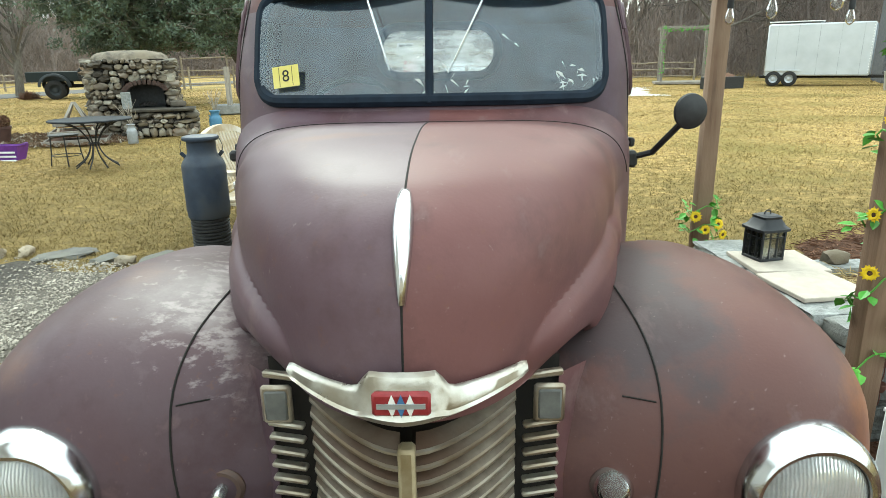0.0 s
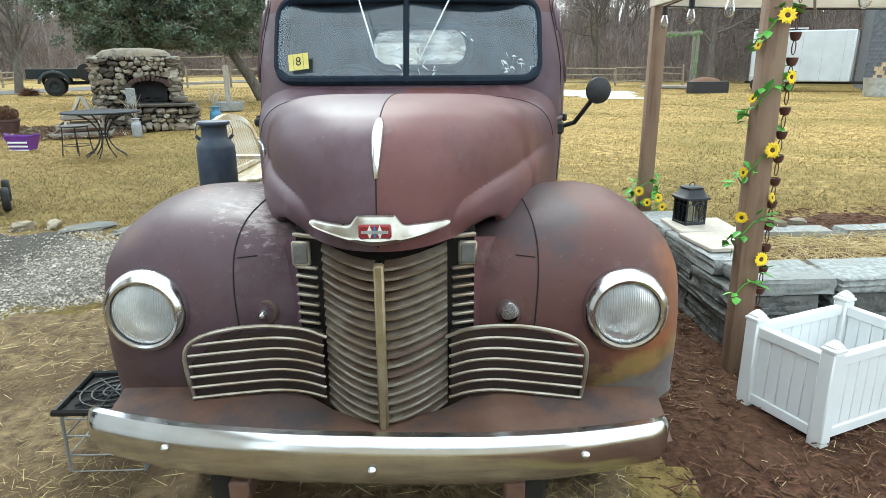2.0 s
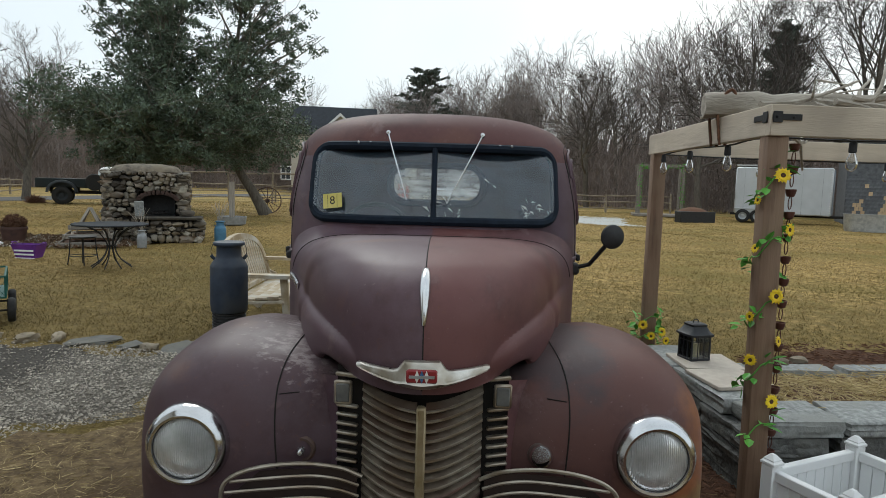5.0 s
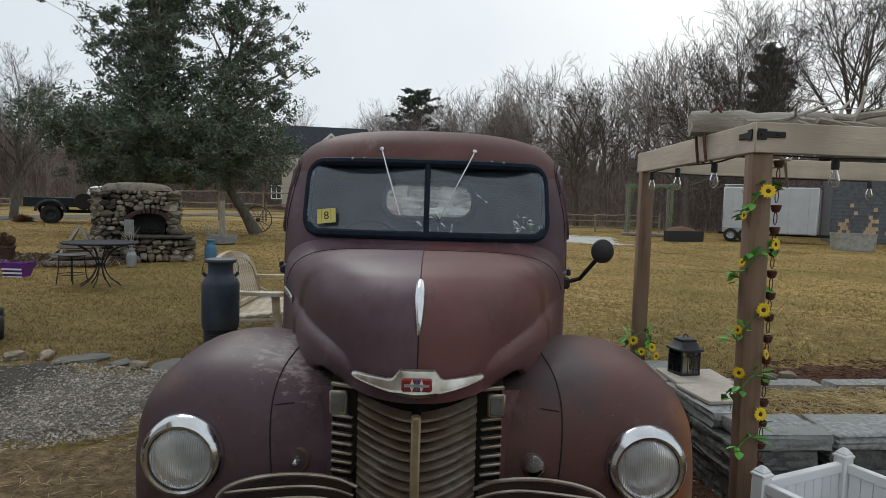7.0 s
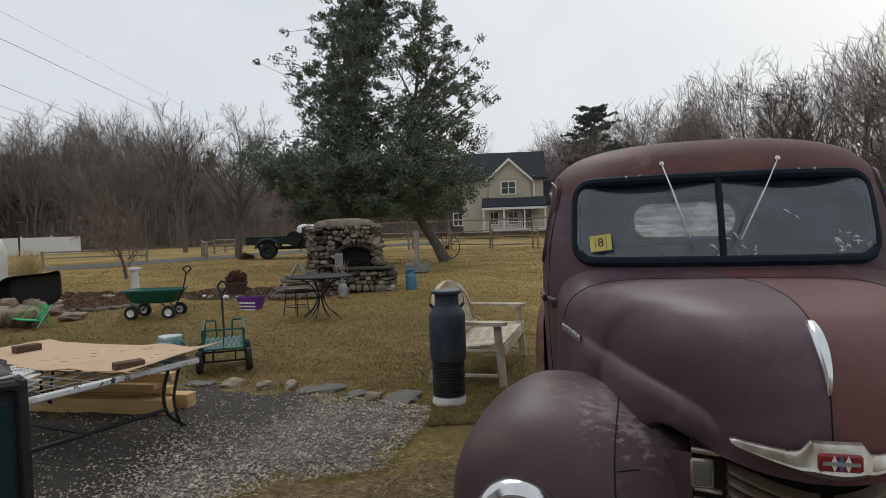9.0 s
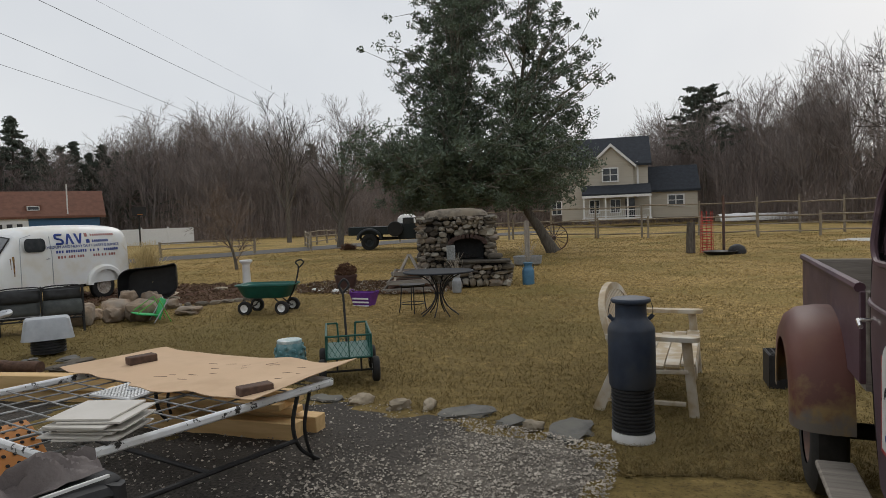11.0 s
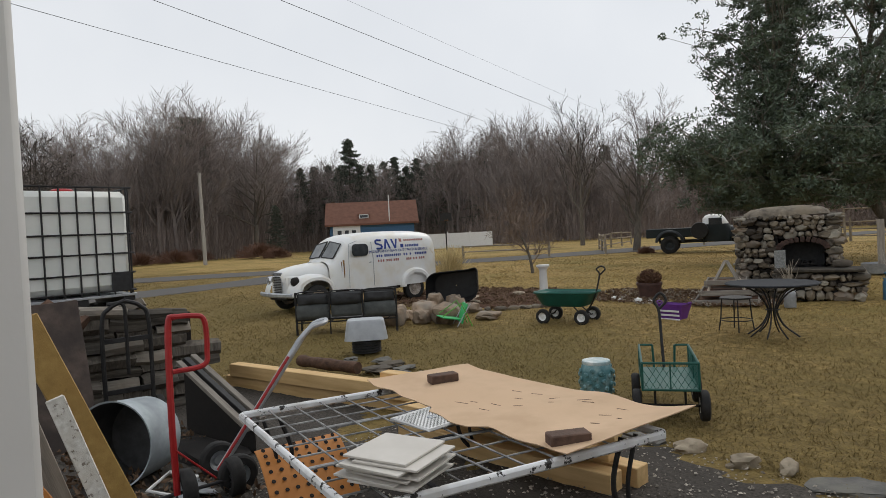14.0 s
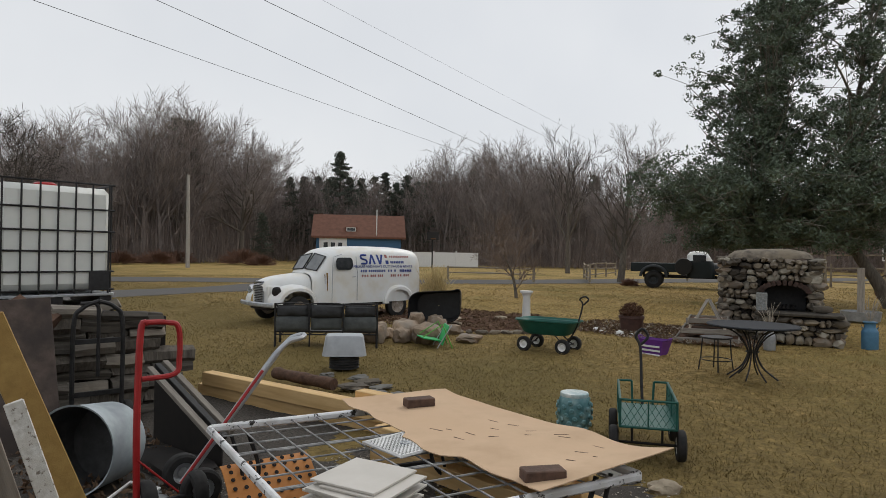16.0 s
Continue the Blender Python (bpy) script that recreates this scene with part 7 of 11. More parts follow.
    def on_flank(x, z):
        z = 1.50 + (z - 1.50) * 1.10
        tilt = math.atan2(flank(z + 0.03) - flank(z - 0.03), 0.06)
        return Matrix.Translation((-0.06 + (x + 0.50) * 1.16, flank(z) + 0.006, z)) @ Matrix.Rotation(-tilt, 4, 'X')
    def line(body, x, z, size, m_):
        cu = bpy.data.curves.new("lettering", 'FONT')
        cu.body, cu.size, cu.align_x, cu.align_y, cu.extrude = body, size * 1.15, 'CENTER', 'CENTER', 0.002
        tx = new("lettering", cu)
        tx.data.materials.append(m_)
        tx.parent = v
        tx.matrix_basis = on_flank(x, z) @ Matrix.Rotation(radians(180), 4, 'Z') @ Matrix.Rotation(radians(90), 4, 'X')
        return tx
    def bar(x, z, w, h, m_):
        part("sign_bar", box_part((0, 0, 0), (w * 1.15, 0.006, h * 1.1)), m_, v, "", False, on_flank(x, z))
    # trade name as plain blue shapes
    for k, x in enumerate((-0.62, -0.86, -1.10)):
        bm = B()
        wedge = ((0.125, -0.14), (0.035, 0.14), (-0.035, 0.14), (-0.125, -0.14), (-0.055, -0.14), (0.0, 0.05), (0.055, -0.14))
        if k:
            bm.faces.new([bm.verts.new((dx, 0, dz if k == 1 else -dz)) for dx, dz in wedge])
        else:
            tube(bm, bez([(-0.09, 0, 0.12), (0.07, 0, 0.12), (0.08, 0, 0.03), (-0.07, 0, -0.02), (-0.08, 0, -0.11), (0.09, 0, -0.12)], 4), 0.028, 6)
        part("sign_shape", bm, M["van_blue"], v, "", False, on_flank(x, 1.65))
    bar(-1.30, 1.73, 0.07, 0.09, M["van_red"])
    bar(-1.32, 1.58, 0.09, 0.09, M["van_blue"])
    def word(x0, x1, z, h, m_):
        n = max(1, int(abs(x1 - x0) / 0.055))
        for q in range(n):
            bar(x0 + (x1 - x0) * (q + 0.5) / n, z, 0.036, h, m_)
    word(-1.40, -2.04, 1.725, 0.05, M["van_red"])
    word(-1.42, -1.86, 1.58, 0.06, M["van_blue"])
    line("MEDIUM AND HEAVY DUTY PARTS & SERVICE", -1.22, 1.47, 0.090, M["van_blue"])
    for x, w in ((-0.60, 0.20), (-1.00, 0.52), (-1.40, 0.16), (-1.56, 0.06), (-1.90, 0.40)):
        word(x + w / 2, x - w / 2, 1.36, 0.06, M["van_blue"])
    for x, w in ((-0.64, 0.22), (-0.88, 0.18), (-1.10, 0.18), (-1.50, 0.18), (-1.70, 0.16), (-1.92, 0.2)):
        word(x + w / 2, x - w / 2, 1.235, 0.06, M["van_red"])


def box_part(c, s, bev=0.0, rot=None):
    bm = B()
    box(bm, c, s, bev, rot)
    return bm


def make_fence_run(name, pts, hgt=1.25, rails=3, label="weathered grey split-rail fence by the lawn", gap=2.6, group="split-rail fences"):
    f = thing(name, pose(pts[0][0], pts[0][1], 0), label, "fence", group)
    g = random.Random(int(abs(pts[0][0] * 10)))
    o = Vector((pts[0][0], pts[0][1], 0))
    posts = []
    for (x0, y0), (x1, y1) in zip(pts, pts[1:]):
        n = max(1, int(math.hypot(x1 - x0, y1 - y0) / gap))
        posts += [Vector((x0 + (x1 - x0) * k / n, y0 + (y1 - y0) * k / n, 0)) - o for k in range(n)]
    posts.append(Vector((*pts[-1], 0)) - o)
    for p in posts:
        bm = B()
        h2 = hgt * g.uniform(0.95, 1.12)
        tube(bm, [p + Vector((0, 0, -0.05)), p + Vector((g.gauss(0, .02), g.gauss(0, .02), h2))], [0.075, 0.062], 6)
        part("post", bm, M["rail"], f)
    for a, b in zip(posts, posts[1:]):
        for k in range(rails):
            z = hgt * (0.92 - 0.34 * k)
            bm = B()
            tube(bm, [a + Vector((0, 0, z + g.gauss(0, .03))), a.lerp(b, 0.5) + Vector((0, 0, z + g.gauss(0, .03))), b + Vector((0, 0, z + g.gauss(0, .03)))], [0.035, 0.05, 0.035], 5)
            part("rail", bm, M["rail"], f)


def make_wagon_wheel():
    w = thing("wagon_wheel", pose(-9.2, 27.0, 0.60, 10, 0, 14), "old iron wagon wheel leaning by the holly", "wheel")
    part("tyre", tube(B(), [Vector((0.60 * math.cos(a), 0, 0.60 * math.sin(a))) for a in [2 * math.pi * k / 36 for k in range(36)]], 0.024, 6, True), M["apron"], w)
    part("hub", lathe(B(), [(0.09, -0.10), (0.10, 0.0), (0.09, 0.10)], 14, Matrix.Rotation(radians(90), 4, 'X')), M["apron"], w)
    for k in range(12):
        a = 2 * math.pi * k / 12
        part("spoke", cyl(B(), (0.08 * math.cos(a), 0, 0.08 * math.sin(a)), (0.59 * math.cos(a), 0, 0.59 * math.sin(a)), 0.016, 6), M["apron"], w)


def make_row_cover():
    bm = B()
    rows = [[Vector((x, 1.1 * math.cos(a), (0.75 + 0.25 * noise.noise(Vector((x * 0.8, 0, 1)))) * math.sin(a) + 0.05 * noise.noise(Vector((x * 2, a * 3, 0))))) for a in [math.pi * k / 10 for k in range(11)]] for x in [-4 + 8 * i / 30 for i in range(31)]]
    skin(bm, rows)
    o = part("row_cover", bm, M["trim"], None, "", True, pose(-0.8, 75.0, 0.3, 0, 0, 18))
    tagged(o, "white plastic sheeting over a low row beyond the fence", "sheeting")


def make_trailer():
    t = thing("cargo_trailer", pose(14.2, 33.5, 0, 0, 0, -25), "silver-white enclosed cargo trailer on tandem wheels", "trailer")
    tb = part("trailer_body", box_part((2.25, 0.9, 1.72), (4.5, 2.0, 2.45), 0.06), M["trailer"], t)
    part("nose_panel", box_part((4.53, 0.9, 1.7), (0.08, 1.9, 2.3), 0.02), M["trailer_front"], t)
    for k in range(5):
        part("side_seam", box_part((0.45 + 0.9 * k, -0.103, 1.72), (0.03, 0.006, 2.35)), M["galv"], tb, "", False)
    for k in range(18):
        part("rivet", box_part((4.42, -0.11, 0.65 + 0.125 * k), (0.04, 0.012, 0.05)), M["trim"], tb, "", False)
    part("roof_rack", box_part((1.2, 0.9, 3.05), (2.4, 1.7, 0.05), 0.01), M["trim"], t, "", False)
    for x in (0.45, 1.15):
        w = new("wheel")
        w.parent = t
        wheel(w, (x, -0.08, 0.36), 0.36, 0.2, M["galv"], axis='Y')
        w2 = new("wheel")
        w2.parent = t
        wheel(w2, (x, 1.88, 0.36), 0.36, 0.2, M["galv"], axis='Y')
    part("wheel_arch", box_part((0.8, -0.12, 0.76), (1.6, 0.1, 0.06), 0.01), M["trailer"], t)
    part("frame_rail", box_part((2.6, 0.9, 0.45), (5.6, 1.2, 0.12), 0.01), M["dark"], t)


def make_shed():
    s = thing("shingled_shed", pose(20.7, 34.8, 0, 0, 0, -24), "grey cedar-shingled building with a few new pale shingles", "building")
    wall = part("wall", box_part((4.0, 2.5, 2.4), (8.0, 5.0, 4.8)), M["shingle"], s, "", False)
    part("roof", gable_roof(B(), 0, 8.0, 0, 5.0, 4.7, 6.6, 'x'), M["roof"], s, "", False)
    g = random.Random(9)
    me = None
    n = 0
    for r in range(20):
        for c in range(26):
            new_ = (r, c) in pale
            x, z = 0.08 + 0.2 * c + (0.1 if r % 2 else 0), 0.25 + 0.21 * r
            if n < 290:
                key = "shingle_new" if new_ else "shingle"
                if key not in shingle_mesh:
                    ob = part("shingle", box_part((0, 0, 0), (0.185, 0.03, 0.215), 0.0, (-4, 0, 0)), M[key], wall, "", False)
                    shingle_mesh[key] = ob.data
                    ob.matrix_basis = Matrix.Translation((x, -0.02, z))
                else:
                    ob = new("shingle", shingle_mesh[key])
                    ob.parent = wall
                    ob.matrix_basis = Matrix.Translation((x, -0.02 + g.uniform(-0.006, 0.006), z))
                n += 1
    t = thing("stock_tank", pose(16.75, 27.5, 0, 0, 0, -16), "galvanised water trough with plants", "trough")
    bm = B()
    rows = []
    for z, e in ((0.0, 0.92), (0.1, 0.95), (0.72, 1.0), (0.78, 1.03), (0.78, 0.95), (0.5, 0.93)):
        rows.append([Vector((0.9 + 0.9 * e * sgn(math.cos(a)) * abs(math.cos(a)) ** 0.5, 0.4 + 0.45 * e * sgn(math.sin(a)) * abs(math.sin(a)) ** 0.5, z)) for a in [2 * math.pi * k / 32 for k in range(32)]])
    skin(bm, rows, True)
    part("tank_shell", bm, M["galv"], t)
    bm = B()
    box(bm, (0.9, 0.4, 0.6), (1.5, 0.7, 0.1), 0.05)
    part("plant_mass", bm, M["chips"], t)


shingle_mesh = {}
pale = {(1, 2), (2, 2), (3, 2), (3, 3), (4, 2), (4, 3), (5, 3), (2, 4), (1, 9), (2, 8), (2, 9), (2, 10), (3, 8), (3, 9), (4, 9), (5, 9), (6, 9), (3, 10), (5, 10), (2, 14), (3, 14), (3, 15), (4, 15), (2, 13), (7, 5), (9, 4), (8, 10)}


def strip(name, line, half, z, label, category):
    bm = B()
    rows = []
    for i, p in enumerate(line):
        d = (line[min(len(line) - 1, i + 1)] - line[max(0, i - 1)]).normalized()
        n = Vector((-d.y, d.x, 0))
        rag = 0.10 * noise.noise(Vector((i * 1.7, half, 3)))
        rows.append([p + n * w + Vector((0, 0, dz)) for w, dz in ((-half - 0.1 - rag, -0.06), (-half - rag, z), (0, z), (half + rag, z), (half + 0.1 + rag, -0.06))])
    skin(bm, rows)
    tagged(part(name, bm, M["asphalt"]), label, category, "", "structure")


ROAD = bez([(-66, -12, 0), (-43, 0, 0), (-37.6, 8.2, 0), (-34.0, 14.6, 0), (-30.2, 21.5, 0), (-27.3, 30, 0), (-24.5, 44, 0), (-20, 62, 0)], 8)
DRIVE = bez([(-22.0, -2.0, 0), (-26.2, 4.8, 0), (-28.0, 10.2, 0), (-32.0, 16.0, 0)], 10)


def make_road():
    strip("road", ROAD, 2.3, 0.03, "grey asphalt road curving past the yard", "road")
    strip("driveway", DRIVE, 1.5, 0.034, "grey asphalt driveway apron", "driveway")
    patch("concrete_pad", [(4.2, 26.5), (7.6, 26.6), (8.8, 33.5), (5.2, 36.0), (2.0, 35.0)], 0.03, M["concrete"], "pale concrete pad on the lawn", "pad", cell=0.5, amp=0.0)


make_road()
make_house()
make_brown_house()
make_dark_truck()
make_panel_van()
make_wagon_wheel()
make_row_cover()
make_trailer()
make_shed()
make_fence_run("rail_fence", [(-24.5, 40.0), (-13.4, 41.6), (-6.9, 39.2), (2.0, 38.6), (9.0, 41.5), (14, 44)])
make_fence_run("post_fence", [(-19.0, 40.0), (-16.1, 40.2), (-7.5, 40.8), (-1.0, 43.0), (6.0, 44.0)], 2.1, 1, "tall grey posts joined by one top rail", 2.3)
make_fence_run("rail_fence", [(-25.6, 30.9), (-30.0, 36.0), (-33.0, 44.0)], 1.1)
make_fence_run("rail_fence", [(-30.5, 24.0), (-27.0, 27.5)], 0.9, 2, "broken split-rail fence with fallen rails")
# ---- pergola, stone bed and planter ----
def make_pergola():
    p = thing("pergola", pose(0, 0, 0), "timber pergola with pale beams and driftwood on top", "pergola")
    posts = {"near": (1.528, 1.31, 0.0, 1.845, 0.094, 0.022), "far": (1.485, 3.04, 0.0, 1.845, 0.094, 0.0)}
    # near post leans a touch, as built
    for k, (x, y, z0, z1, w, lean) in posts.items():
        bm = B()
        box(bm, (x, y, (z0 + z1) / 2), (w, w, z1 - z0), 0.008, None, 2)
        for v in bm.verts:
            v.co.x -= lean * (v.co.z / z1 - 0.5)
        part("post", bm, M["wood_post"], p, "reddish-brown treated post")
    def beam(a, b, h=0.140, t=0.042, z=1.911):
        a, b = Vector((*a, z)), Vector((*b, z))
        d = b - a
        bm = B()
        vs = box(bm, (0, 0, 0), (d.length, t, h), 0.004)
        ang = math.atan2(d.y, d.x)
        m = Matrix.Translation((a + b) / 2) @ Matrix.Rotation(ang, 4, 'Z')
        return part("beam", bm, M["wood_pale"], p, "pale rough-sawn beam", True, m)
    beam((1.486, 1.285), (1.456, 3.13))
    beam((1.463, 1.262), (5.2, 1.78))
    beam((1.45, 3.15), (5.2, 3.62))
    beam((5.18, 1.81), (5.18, 3.59))
    for x, y in ((5.12, 1.85), (5.12, 3.54)):
        part("post", box_part((x, y, 0.92), (0.094, 0.094, 1.84), 0.008), M["wood_post"], p)
    # black strap bracket on the corner
    for rot, c in ((8, (1.54, 1.247, 1.925)), (90, (1.459, 1.33, 1.925))):
        bm = B()
        box(bm, (0, 0, 0), (0.14, 0.006, 0.028), 0.002)
        box(bm, (-0.045, 0, 0), (0.045, 0.007, 0.050), 0.002)
        b = part("strap_bracket", bm, M["iron"], p, "black iron strap", True, Matrix.Translation(c) @ Matrix.Rotation(radians(rot), 4, 'Z'))
        for dx in (-0.05, 0.03):
            part("bolt", lathe(B(), [(0.007, 0), (0.005, 0.005), (0.001, 0.006)], 8, Matrix.Translation((dx, -0.004, 0)) @ Matrix.Rotation(radians(90), 4, 'X'), False, False), M["iron"], b)


def make_driftwood():
    g = random.Random(2)
    lg = thing("driftwood_log", pose(0, 0, 0), "split weathered log laid on the beam", "log")
    bm = B()
    pts = bez([(1.38, 1.86, 2.045), (1.8, 1.80, 2.05), (2.6, 1.85, 2.07), (3.6, 2.0, 2.07)], 6)
    n0 = len(pts)
    tube(bm, pts, [(0.072 - 0.045 * i / n0) * (1 + 0.25 * noise.noise(Vector((i * 0.9, 0, 0)))) for i in range(n0)], 14)
    for v in bm.verts:
        v.co += Vector(noise.noise_vector(Vector((v.co.x * 3, v.co.y * 22, v.co.z * 22)))) * 0.014
    part("log_body", bm, M["driftwood"], lg)
    for k in range(46):
        x = g.uniform(1.5, 4.6)
        y = g.uniform(1.40, 2.4)
        a = g.gauss(0.15, 0.5)
        ln = g.uniform(0.4, 1.3)
        z = 2.0 + g.random() * 0.07
        pts = []
        q = Vector((x, y, z))
        d = Vector((math.cos(a), math.sin(a), g.gauss(0, 0.12)))
        for i in range(5):
            pts.append(q.copy())
            q += d * ln / 4
            d = (d + Vector((g.gauss(0, .15), g.gauss(0, .15), g.gauss(0, .12)))).normalized()
        r = g.uniform(0.007, 0.024)
        t = thing("driftwood_branch", pose(0, 0, 0), "grey twisted driftwood branch on the pergola", "branch", "driftwood on the pergola")
        bm = B()
        tube(bm, bez(pts, 3), [r * (1 - 0.6 * i / 12) for i in range(13)], 6)
        part("stem", bm, M["driftwood"], t)
        if k % 2:
            bm = B()
            e = pts[2]
            tube(bm, [e, e + Vector((g.gauss(0, .12), g.gauss(0, .12), abs(g.gauss(0.03, .03)))), e + Vector((g.gauss(0, .26), g.gauss(0, .22), abs(g.gauss(0.06, .05))))], [r * 0.6, r * 0.4, r * 0.15], 5)
            part("side_shoot", bm, M["driftwood"], t)
    # rope ties round log and beam
    for y in (1.80, 1.92):
        t = thing("rope_tie", pose(0, 0, 0), "brown rope tied round the beam and log", "rope", "rope ties")
        bm = B()
        tube(bm, bez([(1.455, y, 1.832), (1.442, y, 1.92), (1.44, y + 0.01, 2.05), (1.50, y, 2.125), (1.53, y, 2.05), (1.51, y, 1.9), (1.48, y, 1.832)], 4), 0.008, 6)
        part("cord", bm, M["chips"], t)


def make_string_lights():
    t = thing("string_lights", pose(0, 0, 0), "black cable with clear bulbs under the pergola beams", "string lights")
    spots = [(1.49, 2.92, 1.835), (1.50, 2.4, 1.835), (1.52, 1.85, 1.835), (1.54, 1.45, 1.835), (1.9, 1.36, 1.835), (2.55, 1.45, 1.835), (2.3, 3.24, 1.835), (3.3, 3.36, 1.835), (3.2, 1.54, 1.835)]
    order = [0, 1, 2, 3, 4, 5, 8]
    bm = B()
    tube(bm, bez([Vector(spots[i]) + Vector((0, 0, 0.012 * (k % 2))) for k, i in enumerate(order)], 5), 0.005, 5)
    tube(bm, bez([Vector(spots[i]) for i in (0, 6, 7)], 5), 0.005, 5)
    part("cable", bm, M["black"], t)
    for x, y, z in spots:
        s = part("socket", lathe(B(), [(0.012, 0.0), (0.017, -0.01), (0.018, -0.05), (0.014, -0.055)], 12, Matrix.Translation((x, y, z))), M["black"], t)
        part("bulb", lathe(B(), [(0.012, -0.055), (0.022, -0.085), (0.026, -0.105), (0.022, -0.125), (0.010, -0.138), (0.001, -0.141)], 14, Matrix.Translation((x, y, z)), False, False), M["bulb"], s, "clear glass bulb")
        bm = B()
        tube(bm, [(x - 0.006, y, z - 0.055), (x - 0.004, y, z - 0.10), (x + 0.004, y, z - 0.10), (x + 0.006, y, z - 0.055)], 0.0012, 4)
        part("filament", bm, M["brass"], s)


def leaf_bm(bm, c, d, n_, size):
    """A pointed folded leaf."""
    d = d.normalized()
    s = d.cross(n_).normalized()
    n_ = s.cross(d)
    pts = [(0, 0, 0), (0.35, 0.30, 0.05), (0.7, 0.22, 0.02), (1.0, 0, -0.06), (0.7, -0.22, 0.02), (0.35, -0.30, 0.05)]
    v = [bm.verts.new(c + d * a * size + s * b * size + n_ * h * size) for a, b, h in pts]
    m1 = bm.verts.new(c + d * 0.5 * size - n_ * 0.03 * size)
    for i in range(6):
        bm.faces.new((v[i], v[(i + 1) % 6], m1))


def make_flower(parent, c, d, r, g):
    d = d.normalized()
    up = Vector((0, 0, 1))
    s = d.cross(up).normalized()
    up = s.cross(d)
    bm = B()
    for ring, rr, off in ((0, 1.0, 0.0), (1, 0.82, 0.2)):
        for k in range(13):
            a = 2 * math.pi * (k + 0.5 * ring) / 13 + g.gauss(0, 0.05)
            dr = s * math.cos(a) + up * math.sin(a)
            tn = -s * math.sin(a) + up * math.cos(a)
            b = c + dr * r * 0.28 + d * 0.004 * ring
            e = c + dr * r * rr * g.uniform(0.9, 1.08) + d * r * g.uniform(0.02, 0.16)
            m_ = b.lerp(e, 0.55) + d * r * 0.08
            w = r * 0.17
            v = [bm.verts.new(p) for p in (b - tn * w * 0.5, m_ - tn * w, e, m_ + tn * w, b + tn * w * 0.5)]
            bm.faces.new(v)
    fl = part("sunflower", bm, M["petal"], parent, "yellow silk sunflower head", False)
    bm = B()
    rot = d.to_track_quat('Z', 'Y').to_matrix().to_4x4()
    lathe(bm, [(r * 0.36, 0.0), (r * 0.33, r * 0.08), (r * 0.18, r * 0.13), (0.001, r * 0.12)], 12, Matrix.Translation(c) @ rot, False, False)
    part("seed_head", bm, M["seed"], fl)


def make_garland(px, py, z0, z1, turns, flowers, seed, w=0.066, clump=False):
    g = random.Random(seed)
    t = thing("sunflower_garland", pose(0, 0, 0), "artificial sunflower vine wound round the post", "garland", "sunflower garlands")
    pts = []
    n = int(turns * 14)
    for i in range(n + 1):
        q = i / n
        a = 2 * math.pi * turns * q - 2.2
        k = 1.0 / max(abs(math.cos(a)), abs(math.sin(a))) ** 0.8
        pts.append(Vector((px + w * 0.85 * k * math.cos(a), py + w * 0.85 * k * math.sin(a), z0 + (z1 - z0) * q + 0.02 * math.sin(a * 3))))
    bm = B()
    tube(bm, pts, 0.0035, 5)
    part("stem", bm, M["leaf_green"], t)
    for i in range(0, n, 2):
        for rep in range(3):
            p = pts[i] + Vector((g.gauss(0, .012), g.gauss(0, .012), g.gauss(0, .02)))
            out = Vector((p.x - px, p.y - py, 0)).normalized()
            d = (out * g.uniform(0.3, 1.0) + Vector((g.gauss(0, .5), g.gauss(0, .5), g.gauss(-0.1, .5)))).normalized()
            bm = B()
            leaf_bm(bm, p, d, Vector((g.gauss(0, .3), g.gauss(0, .3), 1)).normalized(), g.uniform(0.04, 0.075))
            part("leaf", bm, M["leaf_green"], t, "", False)
    for x, y, z, r, dx, dy, dz in flowers:
        make_flower(t, Vector((x, y, z)), Vector((dx, dy, dz)), r * 0.78, g)


def make_rain_chain():
    t = thing("cup_chain", pose(1.626, 1.34, 0), "hanging chain of rusty tulip-shaped cups", "rain chain")
    for k in range(15):
        z = 1.80 - 0.105 * k
        cup = part("cup", lathe(B(), [(0.006, -0.022), (0.016, -0.019), (0.022, -0.004), (0.025, 0.014), (0.022, 0.015), (0.019, 0.0), (0.005, -0.016)], 12, Matrix.Translation((0, 0, z)), False, False), M["copper"], t)
        bm = B()
        tube(bm, [Vector((0.008 * math.cos(a), 0, z - 0.050 + 0.030 * math.sin(a))) for a in [2 * math.pi * i / 12 for i in range(12)]], 0.0025, 5, True)
        part("ring", bm, M["copper"], t)


